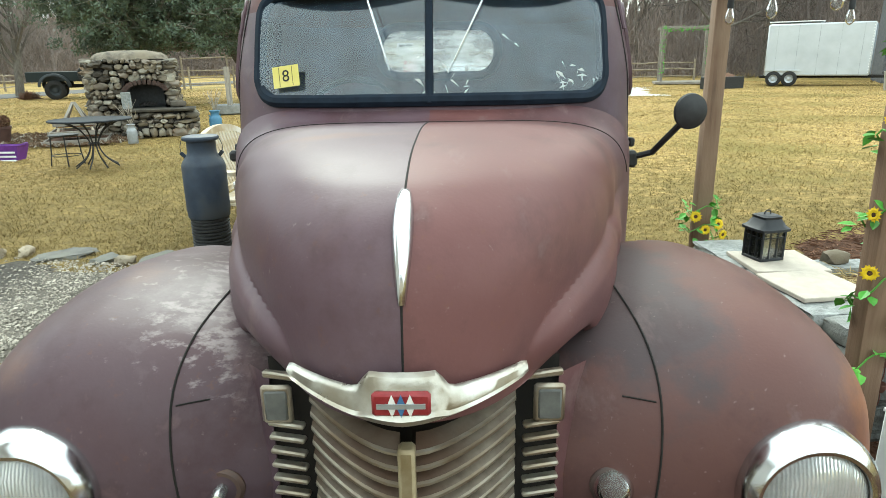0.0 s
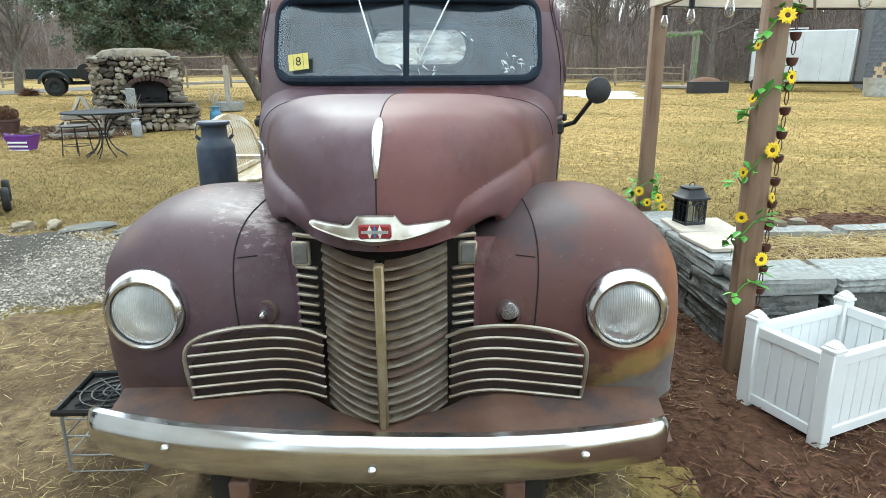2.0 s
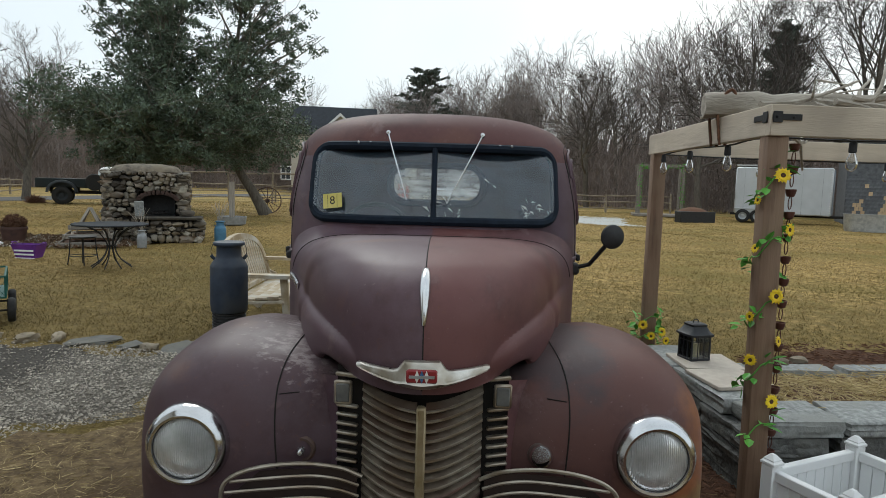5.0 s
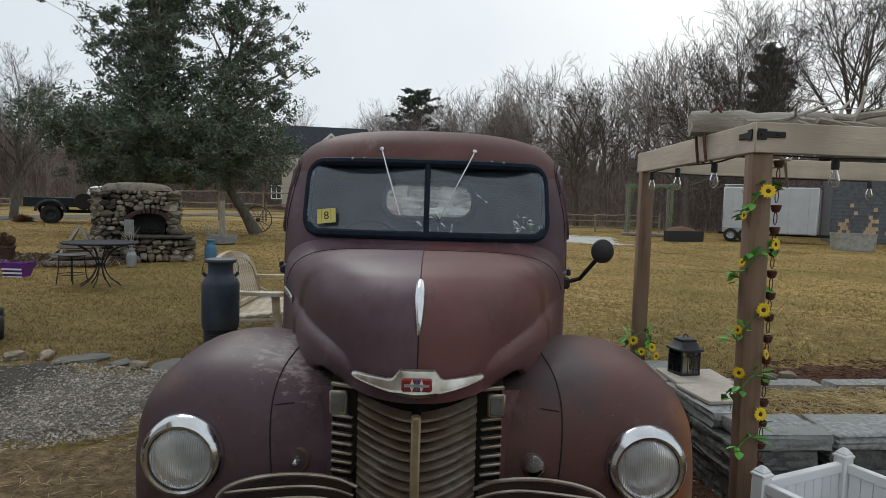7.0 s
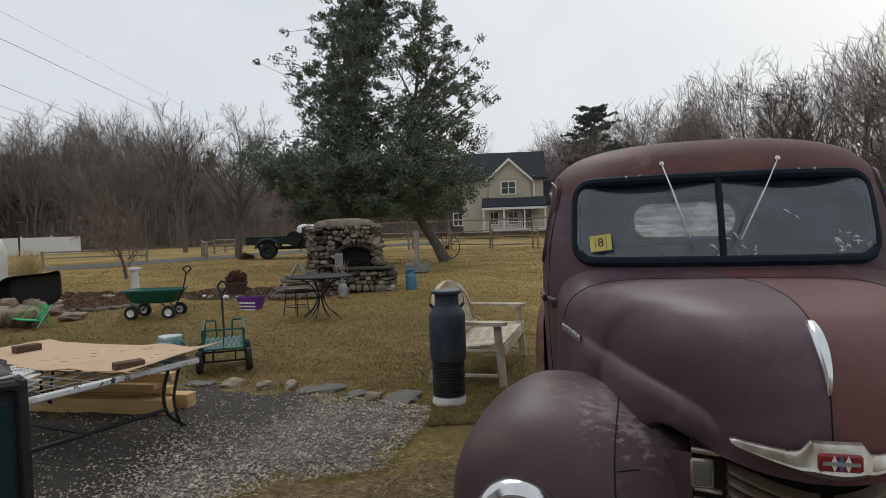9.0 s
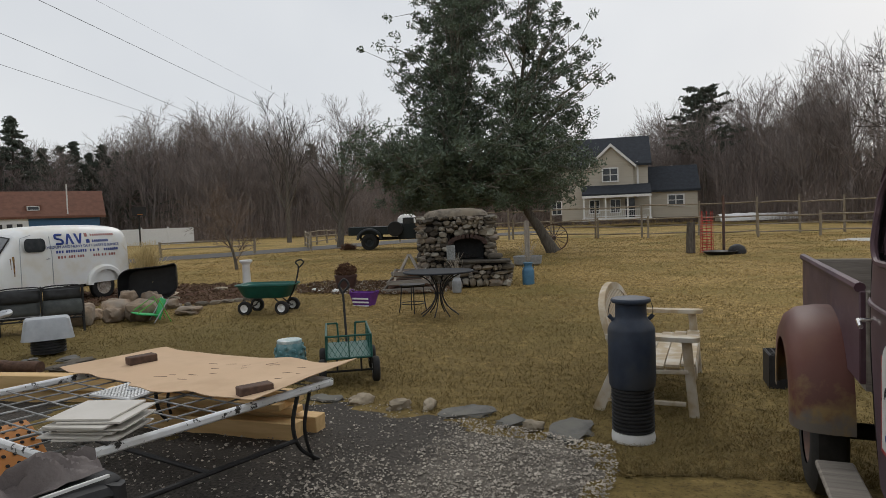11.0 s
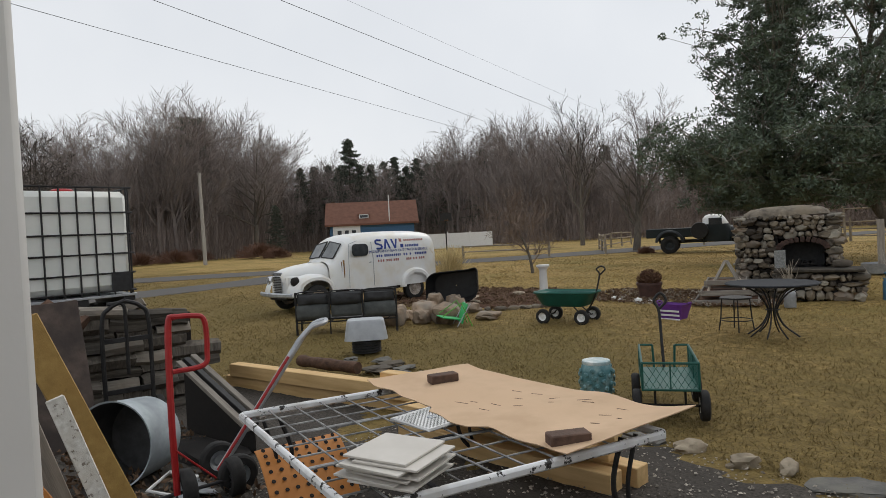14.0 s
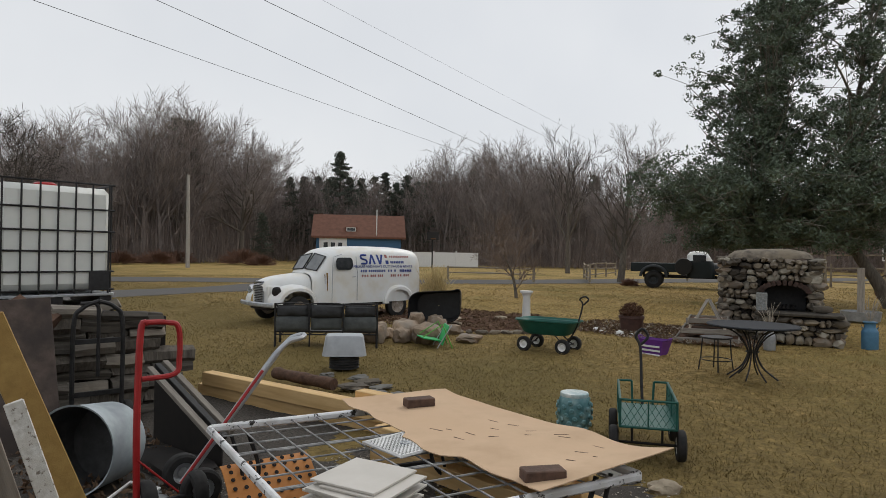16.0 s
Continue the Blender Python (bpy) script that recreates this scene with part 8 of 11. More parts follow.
def slab(parent, c, s, rot, g, material, name="slab"):
    """A rough-hewn stone block with a lumpy skin."""
    bm = B()
    nx, ny, nz = max(2, int(s[0] / 0.07)), max(2, int(s[1] / 0.07)), max(2, int(s[2] / 0.05))
    r = bmesh.ops.create_cube(bm, size=1.0)
    bmesh.ops.subdivide_edges(bm, edges=bm.edges[:], cuts=7, use_grid_fill=True)
    o = Vector((g.uniform(0, 99), g.uniform(0, 99), g.uniform(0, 99)))
    for v in bm.verts:
        p = Vector((v.co.x * s[0], v.co.y * s[1], v.co.z * s[2]))
        n_ = Vector(noise.noise_vector(p * 9 + o))
        q = v.co
        rad = max(0.0, abs(q.x) - 0.42) + max(0.0, abs(q.y) - 0.42) + max(0.0, abs(q.z) - 0.38)
        amp = 0.020 if abs(q.z) < 0.48 else 0.004
        layer = 0.012 * noise.noise(Vector((p.x * 3, p.y * 3, p.z * 60)) + o) if abs(q.z) < 0.48 else 0.0
        fine = Vector(noise.noise_vector(p * 28 + o)) * 0.005
        side = Vector((sgn(q.x) if abs(q.x) > 0.49 else 0, sgn(q.y) if abs(q.y) > 0.49 else 0, 0))
        v.co = p + Vector((n_.x * amp, n_.y * amp, n_.z * 0.006)) + side * layer + fine - p * rad * 0.14
    return part(name, bm, material, parent, "", True, Matrix.Translation(c) @ Euler([radians(a) for a in rot]).to_matrix().to_4x4())


def make_stone_bed():
    g = random.Random(8)
    b = thing("raised_stone_bed", pose(0, 0, 0), "raised bed of stacked grey granite slabs", "raised bed")
    # front wall runs to +x from the corner, side wall runs back along +y
    cx, cy = 1.60, 1.40
    ang = 7.0
    def P(u, v, z):
        a = radians(ang)
        return (cx + u * math.cos(a) - v * math.sin(a) * 0.9, cy + u * math.sin(a) + v * math.cos(a), z)
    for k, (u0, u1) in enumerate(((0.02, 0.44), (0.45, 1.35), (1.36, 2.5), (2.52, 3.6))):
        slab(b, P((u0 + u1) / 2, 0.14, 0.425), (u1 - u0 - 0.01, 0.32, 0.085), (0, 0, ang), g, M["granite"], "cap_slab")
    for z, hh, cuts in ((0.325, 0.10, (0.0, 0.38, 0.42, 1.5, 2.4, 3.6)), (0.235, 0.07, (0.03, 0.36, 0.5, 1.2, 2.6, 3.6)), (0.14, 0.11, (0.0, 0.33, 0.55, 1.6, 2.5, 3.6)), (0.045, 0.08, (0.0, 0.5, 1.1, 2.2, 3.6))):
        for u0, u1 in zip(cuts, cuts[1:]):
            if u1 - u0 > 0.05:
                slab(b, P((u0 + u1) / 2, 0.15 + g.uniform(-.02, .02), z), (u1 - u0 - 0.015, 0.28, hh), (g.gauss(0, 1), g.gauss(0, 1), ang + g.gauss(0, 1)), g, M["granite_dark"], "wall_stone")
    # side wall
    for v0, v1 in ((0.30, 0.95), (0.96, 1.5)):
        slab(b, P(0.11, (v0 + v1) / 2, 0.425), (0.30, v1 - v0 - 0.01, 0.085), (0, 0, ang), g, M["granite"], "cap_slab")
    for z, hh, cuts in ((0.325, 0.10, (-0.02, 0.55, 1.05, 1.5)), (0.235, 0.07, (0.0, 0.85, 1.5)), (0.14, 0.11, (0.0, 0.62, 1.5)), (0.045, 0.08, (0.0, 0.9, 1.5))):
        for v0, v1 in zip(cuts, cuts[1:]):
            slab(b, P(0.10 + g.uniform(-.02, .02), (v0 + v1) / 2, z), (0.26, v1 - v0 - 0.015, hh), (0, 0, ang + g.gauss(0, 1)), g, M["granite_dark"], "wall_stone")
    # back kerb
    for u0, u1 in ((0.25, 1.15), (1.2, 2.3), (2.4, 3.6)):
        slab(b, P((u0 + u1) / 2, 1.12, 0.372), (u1 - u0 - 0.03, 0.16, 0.09), (0, 0, ang + g.gauss(0, 2)), g, M["granite"], "kerb_stone")
    bm = B()
    box(bm, P(1.9, 0.65, 0.19), (3.5, 0.95, 0.36), 0.0, (0, 0, ang))
    part("soil_fill", bm, M["chips"], b)
    # straw on the bed
    n = 5200
    rg = np.random.default_rng(3)
    u, v = rg.uniform(0.30, 3.5, n), rg.uniform(0.30, 1.03, n)
    a = radians(ang)
    x = cx + u * math.cos(a) - v * math.sin(a) * 0.9
    y = cy + u * math.sin(a) + v * math.cos(a)
    z = 0.368 + rg.random(n) * 0.045 + 0.02 * np.sin(u * 5) * np.sin(v * 7)
    th, ph = rg.uniform(0, 6.28, n), rg.normal(0, 0.22, n)
    ln = rg.uniform(0.05, 0.16, n)
    seg = np.stack([x, y, z, x + np.cos(th) * ln, y + np.sin(th) * ln, z + np.sin(ph) * ln, np.full(n, 0.0021), np.full(n, 0.0016)], 1)
    vv, ff = prisms(seg, 3)
    o = mesh_np("straw", vv, ff, M["straw"])
    tagged(o, "loose golden straw mulch in the stone bed", "straw", "", "stuff")
    # pavers
    for k, (u, vv_, zz, rr, sx) in enumerate(((0.20, 1.00, 0.479, 4, 0.38), (0.17, 0.63, 0.482, 12, 0.36))):
        t = thing("concrete_paver", Matrix.Translation(P(u, vv_, zz)) @ Matrix.Rotation(radians(rr), 4, 'Z'), "square tan concrete paver on the stone wall", "paver", "tan pavers")
        part("paver_slab", box_part((0, 0, 0), (sx, 0.36, 0.022), 0.004), M["paver"], t)
    # round stone
    for (u, vv_, s_) in ((0.62, 1.22, (0.14, 0.10, 0.09)), (1.0, 1.32, (0.12, 0.08, 0.05)), (0.85, 1.27, (0.08, 0.07, 0.05))):
        bm = B()
        rocky(bm, P(u, vv_ - 0.08, 0.415 + s_[2] * 0.35), s_, g, 2, 0.2)
        o = part("cobble", bm, M["stone"])
        tagged(o, "rounded pale cobble on the kerb", "stone", "loose cobbles")


def make_lantern():
    t = thing("candle_lantern", pose(1.63, 2.46, 0.491, 0, 0, 18) @ Matrix.Diagonal((0.86, 0.86, 0.86, 1.0)), "black metal lantern with glass panes and a cream candle", "lantern")
    fr = part("base", box_part((0, 0, 0.008), (0.17, 0.17, 0.016), 0.003), M["lantern"], t)
    for sx in (-1, 1):
        for sy in (-1, 1):
            part("corner_post", box_part((0.078 * sx, 0.078 * sy, 0.10), (0.012, 0.012, 0.18), 0.002), M["lantern"], t)
    for s in (-1, 1):
        for ax in (0, 1):
            c = (0.078 * s, 0, 0.10) if ax == 0 else (0, 0.078 * s, 0.10)
            part("glass_pane", box_part(c, (0.002, 0.145, 0.17) if ax == 0 else (0.145, 0.002, 0.17)), M["clear_pane"], t, "", False)
            for d in (-0.026, 0.026):
                c2 = (0.079 * s, d, 0.10) if ax == 0 else (d, 0.079 * s, 0.10)
                part("glazing_bar", box_part(c2, (0.005, 0.005, 0.17)), M["lantern"], t, "", False)
            c3 = (0.079 * s, 0, 0.145) if ax == 0 else (0, 0.079 * s, 0.145)
            part("glazing_bar", box_part(c3, (0.005, 0.15, 0.005) if ax == 0 else (0.15, 0.005, 0.005)), M["lantern"], t, "", False)
    bm = B()
    rows = []
    for z, w in ((0.185, 0.105), (0.20, 0.105), (0.215, 0.085), (0.255, 0.062), (0.27, 0.066), (0.278, 0.05)):
        rows.append([Vector((w * sgn(math.cos(a)) * min(1, abs(math.cos(a)) * 1.3), w * sgn(math.sin(a)) * min(1, abs(math.sin(a)) * 1.3), z)) for a in [math.pi / 4 + 2 * math.pi * k / 16 for k in range(16)]])
    skin(bm, rows, True)
    bm.faces.new([bm.verts.new(p) for p in rows[-1]])
    part("hood_cap", bm, M["lantern"], t)
    bm = B()
    tube(bm, [Vector((0.022 * math.cos(a), 0, 0.285 + 0.018 * math.sin(a))) for a in [2 * math.pi * k / 14 for k in range(14)]], 0.004, 5, True)
    part("hanging_ring", bm, M["lantern"], t)
    part("candle", lathe(B(), [(0.036, 0.017), (0.036, 0.12), (0.03, 0.124), (0.001, 0.12)], 18), M["candle"], t)


def make_planter():
    """White slatted planter box."""
    fl = Vector((1.47, 0.98, 0))
    fc = Vector((1.62, 0.69, 0))
    e1 = (fc - fl).normalized()
    e2 = Vector((-e1.y, e1.x, 0))
    w1, w2 = (fc - fl).length, 0.56
    ang = math.degrees(math.atan2(e1.y, e1.x))
    t = thing("planter_box", Matrix.Translation(fl) @ Matrix.Rotation(radians(ang), 4, 'Z'), "empty white vinyl planter box with capped corner posts", "planter")
    w1, w2, h = 0.345, 0.56, 0.36
    for x in (0, w1):
        for y in (0, w2):
            part("corner_post", box_part((x, y, 0.215), (0.062, 0.062, 0.43), 0.006), M["vinyl"], t)
            bm = B()
            lathe(bm, [(0.047, 0.430), (0.047, 0.44), (0.036, 0.447), (0.036, 0.452), (0.012, 0.472), (0.001, 0.475)], 4, Matrix.Translation((x, y, 0)) @ Matrix.Rotation(radians(45), 4, 'Z'), False, True)
            part("post_cap", bm, M["vinyl"], t, "", False)
    for y in (0, w2):
        part("top_rail", box_part((w1 / 2, y, 0.385), (w1 - 0.06, 0.036, 0.045), 0.004), M["vinyl"], t)
        part("bottom_rail", box_part((w1 / 2, y, 0.075), (w1 - 0.06, 0.036, 0.045), 0.004), M["vinyl"], t)
        n = 5
        for k in range(n):
            part("slat", box_part((0.035 + (w1 - 0.07) * (k + 0.5) / n, y, 0.23), ((w1 - 0.07) / n - 0.003, 0.018, 0.27), 0.002), M["vinyl"], t)
    for x in (0, w1):
        part("top_rail", box_part((x, w2 / 2, 0.385), (0.036, w2 - 0.06, 0.045), 0.004), M["vinyl"], t)
        part("bottom_rail", box_part((x, w2 / 2, 0.075), (0.036, w2 - 0.06, 0.045), 0.004), M["vinyl"], t)
        n = 8
        for k in range(n):
            part("slat", box_part((x, 0.035 + (w2 - 0.07) * (k + 0.5) / n, 0.23), (0.018, (w2 - 0.07) / n - 0.003, 0.27), 0.002), M["vinyl"], t)
    part("liner_panel", box_part((w1 / 2, w2 / 2, 0.10), (w1 - 0.05, w2 - 0.05, 0.012)), M["vinyl"], t)


def make_crate():
    t = thing("milk_crate", pose(-1.10, 0.50, 0, 0, 0, 6) @ Matrix.Diagonal((0.80, 0.80, 1.0, 1.0)), "black plastic tray on a grey wire crate", "crate")
    for x in (-0.17, 0.17):
        for y in (-0.17, 0.17):
            part("corner_wire", cyl(B(), (x, y, 0), (x, y, 0.27), 0.008, 6), M["galv"], t)
    for z in (0.03, 0.10, 0.18, 0.25):
        bm = B()
        tube(bm, [(-0.17, -0.17, z), (0.17, -0.17, z), (0.17, 0.17, z), (-0.17, 0.17, z)], 0.004, 5, True)
        part("wire_hoop", bm, M["galv"], t)
    tray = part("tray_rim", tube(B(), [(-0.19, -0.19, 0.285), (0.19, -0.19, 0.285), (0.19, 0.19, 0.285), (-0.19, 0.19, 0.285)], 0.014, 6, True), M["black"], t)
    part("tray_floor", box_part((0, 0, 0.272), (0.37, 0.37, 0.006)), M["dark"], tray)
    for r in (0.05, 0.10, 0.15):
        bm = B()
        tube(bm, [Vector((r * math.cos(a), r * math.sin(a), 0.286)) for a in [2 * math.pi * k / 20 for k in range(20)]], 0.006, 5, True)
        part("web_ring", bm, M["black"], tray)
    for k in range(8):
        a = math.pi * k / 4
        bm = B()
        cyl(bm, (0, 0, 0.286), (0.18 * math.cos(a), 0.18 * math.sin(a), 0.286), 0.006, 5)
        part("web_spoke", bm, M["black"], tray)


make_pergola()
make_driftwood()
make_string_lights()
make_garland(1.522, 1.31, 0.45, 1.80, 4.6, [(1.535, 1.235, 1.665, 0.050, -0.1, -1, 0.25), (1.548, 1.235, 1.115, 0.050, 0.1, -1, 0.1), (1.565, 1.235, 0.62, 0.048, 0.2, -1, 0.1), (1.455, 1.27, 1.01, 0.036, -1, -0.4, 0.1), (1.462, 1.25, 0.81, 0.040, -0.6, -1, 0.0), (1.585, 1.26, 0.90, 0.036, 0.7, -0.8, 0.2), (1.595, 1.26, 1.42, 0.044, 0.5, -1, 0.1), (1.45, 1.27, 1.55, 0.032, -1, -0.3, 0.2), (1.455, 1.27, 1.33, 0.032, -1, -0.4, 0.3)], 5)
make_garland(1.485, 3.04, 0.40, 0.70, 2.6, [(1.42, 2.94, 0.60, 0.05, -0.2, -1, 0.2), (1.56, 2.95, 0.55, 0.05, 0.3, -1, 0.2), (1.48, 2.93, 0.52, 0.045, 0, -1, 0), (1.60, 2.97, 0.48, 0.045, 0.4, -1, 0)], 6, 0.10, True)
make_rain_chain()
make_stone_bed()
make_lantern()
make_planter()
make_crate()
# ---- lawn furniture and the work yard ----
def make_milk_can(name, x, y, z, s, m_, label, group="milk cans"):
    t = thing(name, pose(x, y, z), label, "milk can", group)
    prof = [(0.150, 0.0), (0.158, 0.01), (0.160, 0.05), (0.163, 0.06), (0.163, 0.40), (0.159, 0.418), (0.146, 0.445), (0.118, 0.480), (0.108, 0.500), (0.107, 0.585), (0.112, 0.592), (0.132, 0.598), (0.137, 0.606), (0.137, 0.618), (0.131, 0.627), (0.118, 0.631), (0.06, 0.632), (0.001, 0.633)]
    b = part("can_body", lathe(B(), [(r * s, h * s) for r, h in prof], 32, None, False, True), m_, t)
    for k in (-1, 1):
        bm = B()
        a0 = radians(20)
        c = Vector((math.cos(a0) * k, math.sin(a0) * k, 0))
        tube(bm, bez([c * 0.118 * s + Vector((0, 0, 0.470 * s)), c * 0.140 * s + Vector((0, 0, 0.492 * s)), c * 0.152 * s + Vector((0, 0, 0.508 * s))], 4), 0.015 * s, 8)
        part("handle", bm, m_, t, "stubby handle lug")
        bm = B()
        tube(bm, bez([c * 0.150 * s + Vector((0, 0, 0.510 * s)), c * 0.152 * s + Vector((0, 0, 0.555 * s)), c * 0.136 * s + Vector((0, 0, 0.604 * s))], 4), 0.0028 * s, 5)
        part("lid_wire", bm, M["iron"], t)
    return t


def make_drain_pipe_stand():
    t = thing("corrugated_pipe", pose(-2.02, 3.87, 0), "black corrugated drain pipe standing on a pale ring as a pedestal", "pipe")
    prof = []
    for k in range(12):
        z = 0.07 + 0.0265 * k
        prof += [(0.132, z), (0.147, z + 0.006), (0.147, z + 0.016), (0.132, z + 0.022)]
    part("pipe_wall", lathe(B(), prof, 36), M["black"], t)
    part("foot_ring", lathe(B(), [(0.150, 0.0), (0.152, 0.03), (0.145, 0.07), (0.13, 0.07)], 32), M["trim"], t, "pale chalky ring")
    make_milk_can("milk_can", -2.02, 3.87, 0.385, 1.0, M["can"], "tall blue-grey steel milk can on a corrugated pipe")


def board(parent, a, b, w, th, m_, name, up=(0, 0, 1), bev=0.004):
    """A plank from a to b."""
    a, b = Vector(a), Vector(b)
    d = (b - a)
    x = d.normalized()
    u = Vector(up)
    y = u.cross(x).normalized()
    z = x.cross(y)
    m = Matrix((x, y, z)).transposed().to_4x4()
    m.translation = (a + b) / 2
    bm = B()
    box(bm, (0, 0, 0), (d.length, w, th), bev)
    return part(name, bm, m_, parent, "", True, m)


def make_garden_bench():
    """Two-seat lawn bench with one broad arched slat back."""
    t = thing("lawn_bench", pose(-1.84, 5.24, 0, 0, 0, 93), "weathered teak lawn bench with an arched slat back", "bench")
    # local: x along the seat, y to the back
    L = 0.74
    wd = M["wood_bench"]
    for s in (-1, 1):
        board(t, (s * L, -0.14, 0.0), (s * L, -0.09, 0.60), 0.075, 0.045, wd, "front_leg", (1, 0, 0))
        board(t, (s * L, 0.60, 0.0), (s * L, 0.40, 0.46), 0.09, 0.04, wd, "back_leg", (1, 0, 0))
        board(t, (s * L, -0.08, 0.10), (s * L, 0.52, 0.10), 0.03, 0.045, wd, "side_stretcher", (1, 0, 0))
        board(t, (s * L, -0.10, 0.36), (s * L, 0.46, 0.34), 0.03, 0.08, wd, "side_rail", (1, 0, 0))
        # flat paddle armrest with a rounded front
        bm = B()
        out = [(-0.055, 0.52), (0.055, 0.52), (0.06, 0.1), (0.075, -0.06)] + [(0.075 * math.cos(radians(a)), -0.12 - 0.07 * math.sin(radians(a))) for a in range(0, 181, 22)] + [(-0.075, -0.06), (-0.06, 0.1)]
        lo = [bm.verts.new((s * L + x, y, 0.60)) for x, y in out]
        hi = [bm.verts.new((s * L + x, y, 0.635)) for x, y in out]
        bm.faces.new(lo[::-1])
        bm.faces.new(hi)
        for k in range(len(out)):
            bm.faces.new((lo[k], lo[(k + 1) % len(out)], hi[(k + 1) % len(out)], hi[k]))
        part("armrest", bm, wd, t)
    for k in range(5):
        y = -0.10 + 0.118 * k
        board(t, (-L - 0.02, y, 0.415 - 0.014 * k), (L + 0.02, y, 0.415 - 0.014 * k), 0.110, 0.024, wd, "seat_slat")
    board(t, (-L, -0.15, 0.35), (L, -0.15, 0.35), 0.025, 0.10, wd, "apron_board")
    line = []
    for k in range(25):
        a = math.pi * k / 24
        q = math.cos(a)
        z = 0.56 + 0.40 * math.sin(a) ** 0.6
        line.append(Vector((L * 1.0 * q, 0.44 + 0.30 * (z - 0.40), z)))
    line = [Vector((L * 0.98, 0.44, 0.40))] + line + [Vector((-L * 0.98, 0.44, 0.40))]
    bm = B()
    rows = [[p + Vector((0, dy, 0)) + (Vector((-p.x, 0, 0.62 - p.z)).normalized() * dr) for dy, dr in ((-0.025, 0.07), (-0.025, -0.01), (0.025, -0.01), (0.025, 0.07))] for p in line]
    skin(bm, rows, True)
    bmesh.ops.recalc_face_normals(bm, faces=bm.faces)
    part("back_arch", bm, wd, t)
    n = 17
    for k in range(n):
        q = -0.86 + 1.72 * k / (n - 1)
        top = 0.56 + 0.40 * math.sqrt(1 - q * q) ** 0.6 - 0.03
        board(t, (L * q * 0.95, 0.435, 0.39), (L * q, 0.44 + 0.30 * (top - 0.4), top), 0.055, 0.018, wd, "back_slat", (0, 1, 0), 0.002)
    board(t, (-L, 0.43, 0.42), (L, 0.43, 0.42), 0.05, 0.035, wd, "back_rail", (0, 1, 0))


def make_fireplace():
    """Outdoor fireplace of rounded field stones with an arched firebox, hearth shelf and domed top."""
    g = random.Random(14)
    t = thing("stone_fireplace", pose(-7.86, 13.68, 0, 0, 0, 21), "outdoor fireplace of rounded field stones with a brick-arched firebox", "fireplace")
    W2, D2, H = 0.88, 0.62, 1.66
    for c_, s_ in (((0, 0.20, 0.80), (1.54, 0.60, 1.60)), ((-0.45, -0.28, 0.80), (0.64, 0.38, 1.60)), ((0.745, -0.28, 0.80), (0.07, 0.38, 1.60)), ((0.29, -0.28, 1.40), (0.84, 0.38, 0.40)), ((0.29, -0.28, 0.30), (0.84, 0.38, 0.60))):
        part("mortar_core", box_part(c_, s_, 0.01), M["dark"], t, "dark mortar core")
    bm = B()
    rows = []
    for z, k in ((1.66, 1.0), (1.73, 0.97), (1.81, 0.82), (1.85, 0.5), (1.86, 0.1)):
        rows.append([Vector((0.80 * k * sgn(math.cos(a)) * abs(math.cos(a)) ** 0.7, 0.58 * k * sgn(math.sin(a)) * abs(math.sin(a)) ** 0.7, z + 0.015 * noise.noise(Vector((a * 3, z, 0))))) for a in [2 * math.pi * i / 30 for i in range(30)]])
    skin(bm, rows, True)
    part("domed_cap", bm, M["stone"], t, "domed stone cap")
    def wall(u0, u1, z0, z1, fn, depth, hole=None, big=0.2):
        z = z0
        while z < z1 - 0.05:
            hh = g.uniform(0.075, 0.185)
            hh = min(hh, z1 - z)
            u = u0 - g.uniform(0, 0.1)
            while u < u1:
                ww = g.choice((0.09, 0.11, 0.13, 0.15, 0.18, 0.22, 0.28)) * g.uniform(0.85, 1.15)
                c = u + ww / 2
                zc = z + hh / 2
                if not (hole and hole(c, zc, ww, hh)):
                    bm = B()
                    rocky(bm, (0, 0, 0), (ww * g.uniform(0.98, 1.12), g.uniform(0.20, 0.34), hh * g.uniform(0.95, 1.30)), g, 2, 0.42)
                    p, rz = fn(min(max(c, u0), u1), zc + g.gauss(0, 0.025))
                    part("field_stone", bm, M[g.choice(("stone", "stone", "stone_pale", "stone_sooty", "stone_brown"))], t, "", True, Matrix.Translation(p) @ Matrix.Rotation(rz, 4, 'Z') @ Matrix.Rotation(g.gauss(0, 0.15), 4, 'Y'))
                u += ww
            z += hh
    def hole(c, z, w, h):
        return abs(c - 0.30) < 0.40 + w * 0.40 and 0.62 < z < 1.22
    wall(-W2, W2, 0.04, H, lambda c, z: (Vector((c, -0.50, z)), 0.0), 0.2, hole)
    wall(-0.55, 0.55, 0.04, H, lambda c, z: (Vector((-0.82, c, z)), math.pi / 2), 0.2)
    wall(-0.55, 0.55, 0.04, H, lambda c, z: (Vector((0.82, c, z)), math.pi / 2), 0.2)
    # hearth block with shelf, set forward
    part("hearth_core", box_part((0.55, -0.75, 0.28), (1.3, 0.62, 0.54), 0.03), M["dark"], t)
    wall(-0.12, 1.24, 0.02, 0.56, lambda c, z: (Vector((c, -1.04, z)), 0.0), 0.2)
    wall(-0.98, -0.45, 0.02, 0.56, lambda c, z: (Vector((1.20, c, z)), math.pi / 2), 0.2)
    wall(-0.98, -0.62, 0.02, 0.56, lambda c, z: (Vector((-0.10, c, z)), math.pi / 2), 0.2)
    bm = B()
    box(bm, (0.55, -0.82, 0.595), (1.50, 0.74, 0.06), 0.015)
    part("hearth_shelf", bm, M["stone_sooty"], t, "flat stone hearth shelf")
    # firebox: dark arched recess with brick voussoirs
    bm = B()
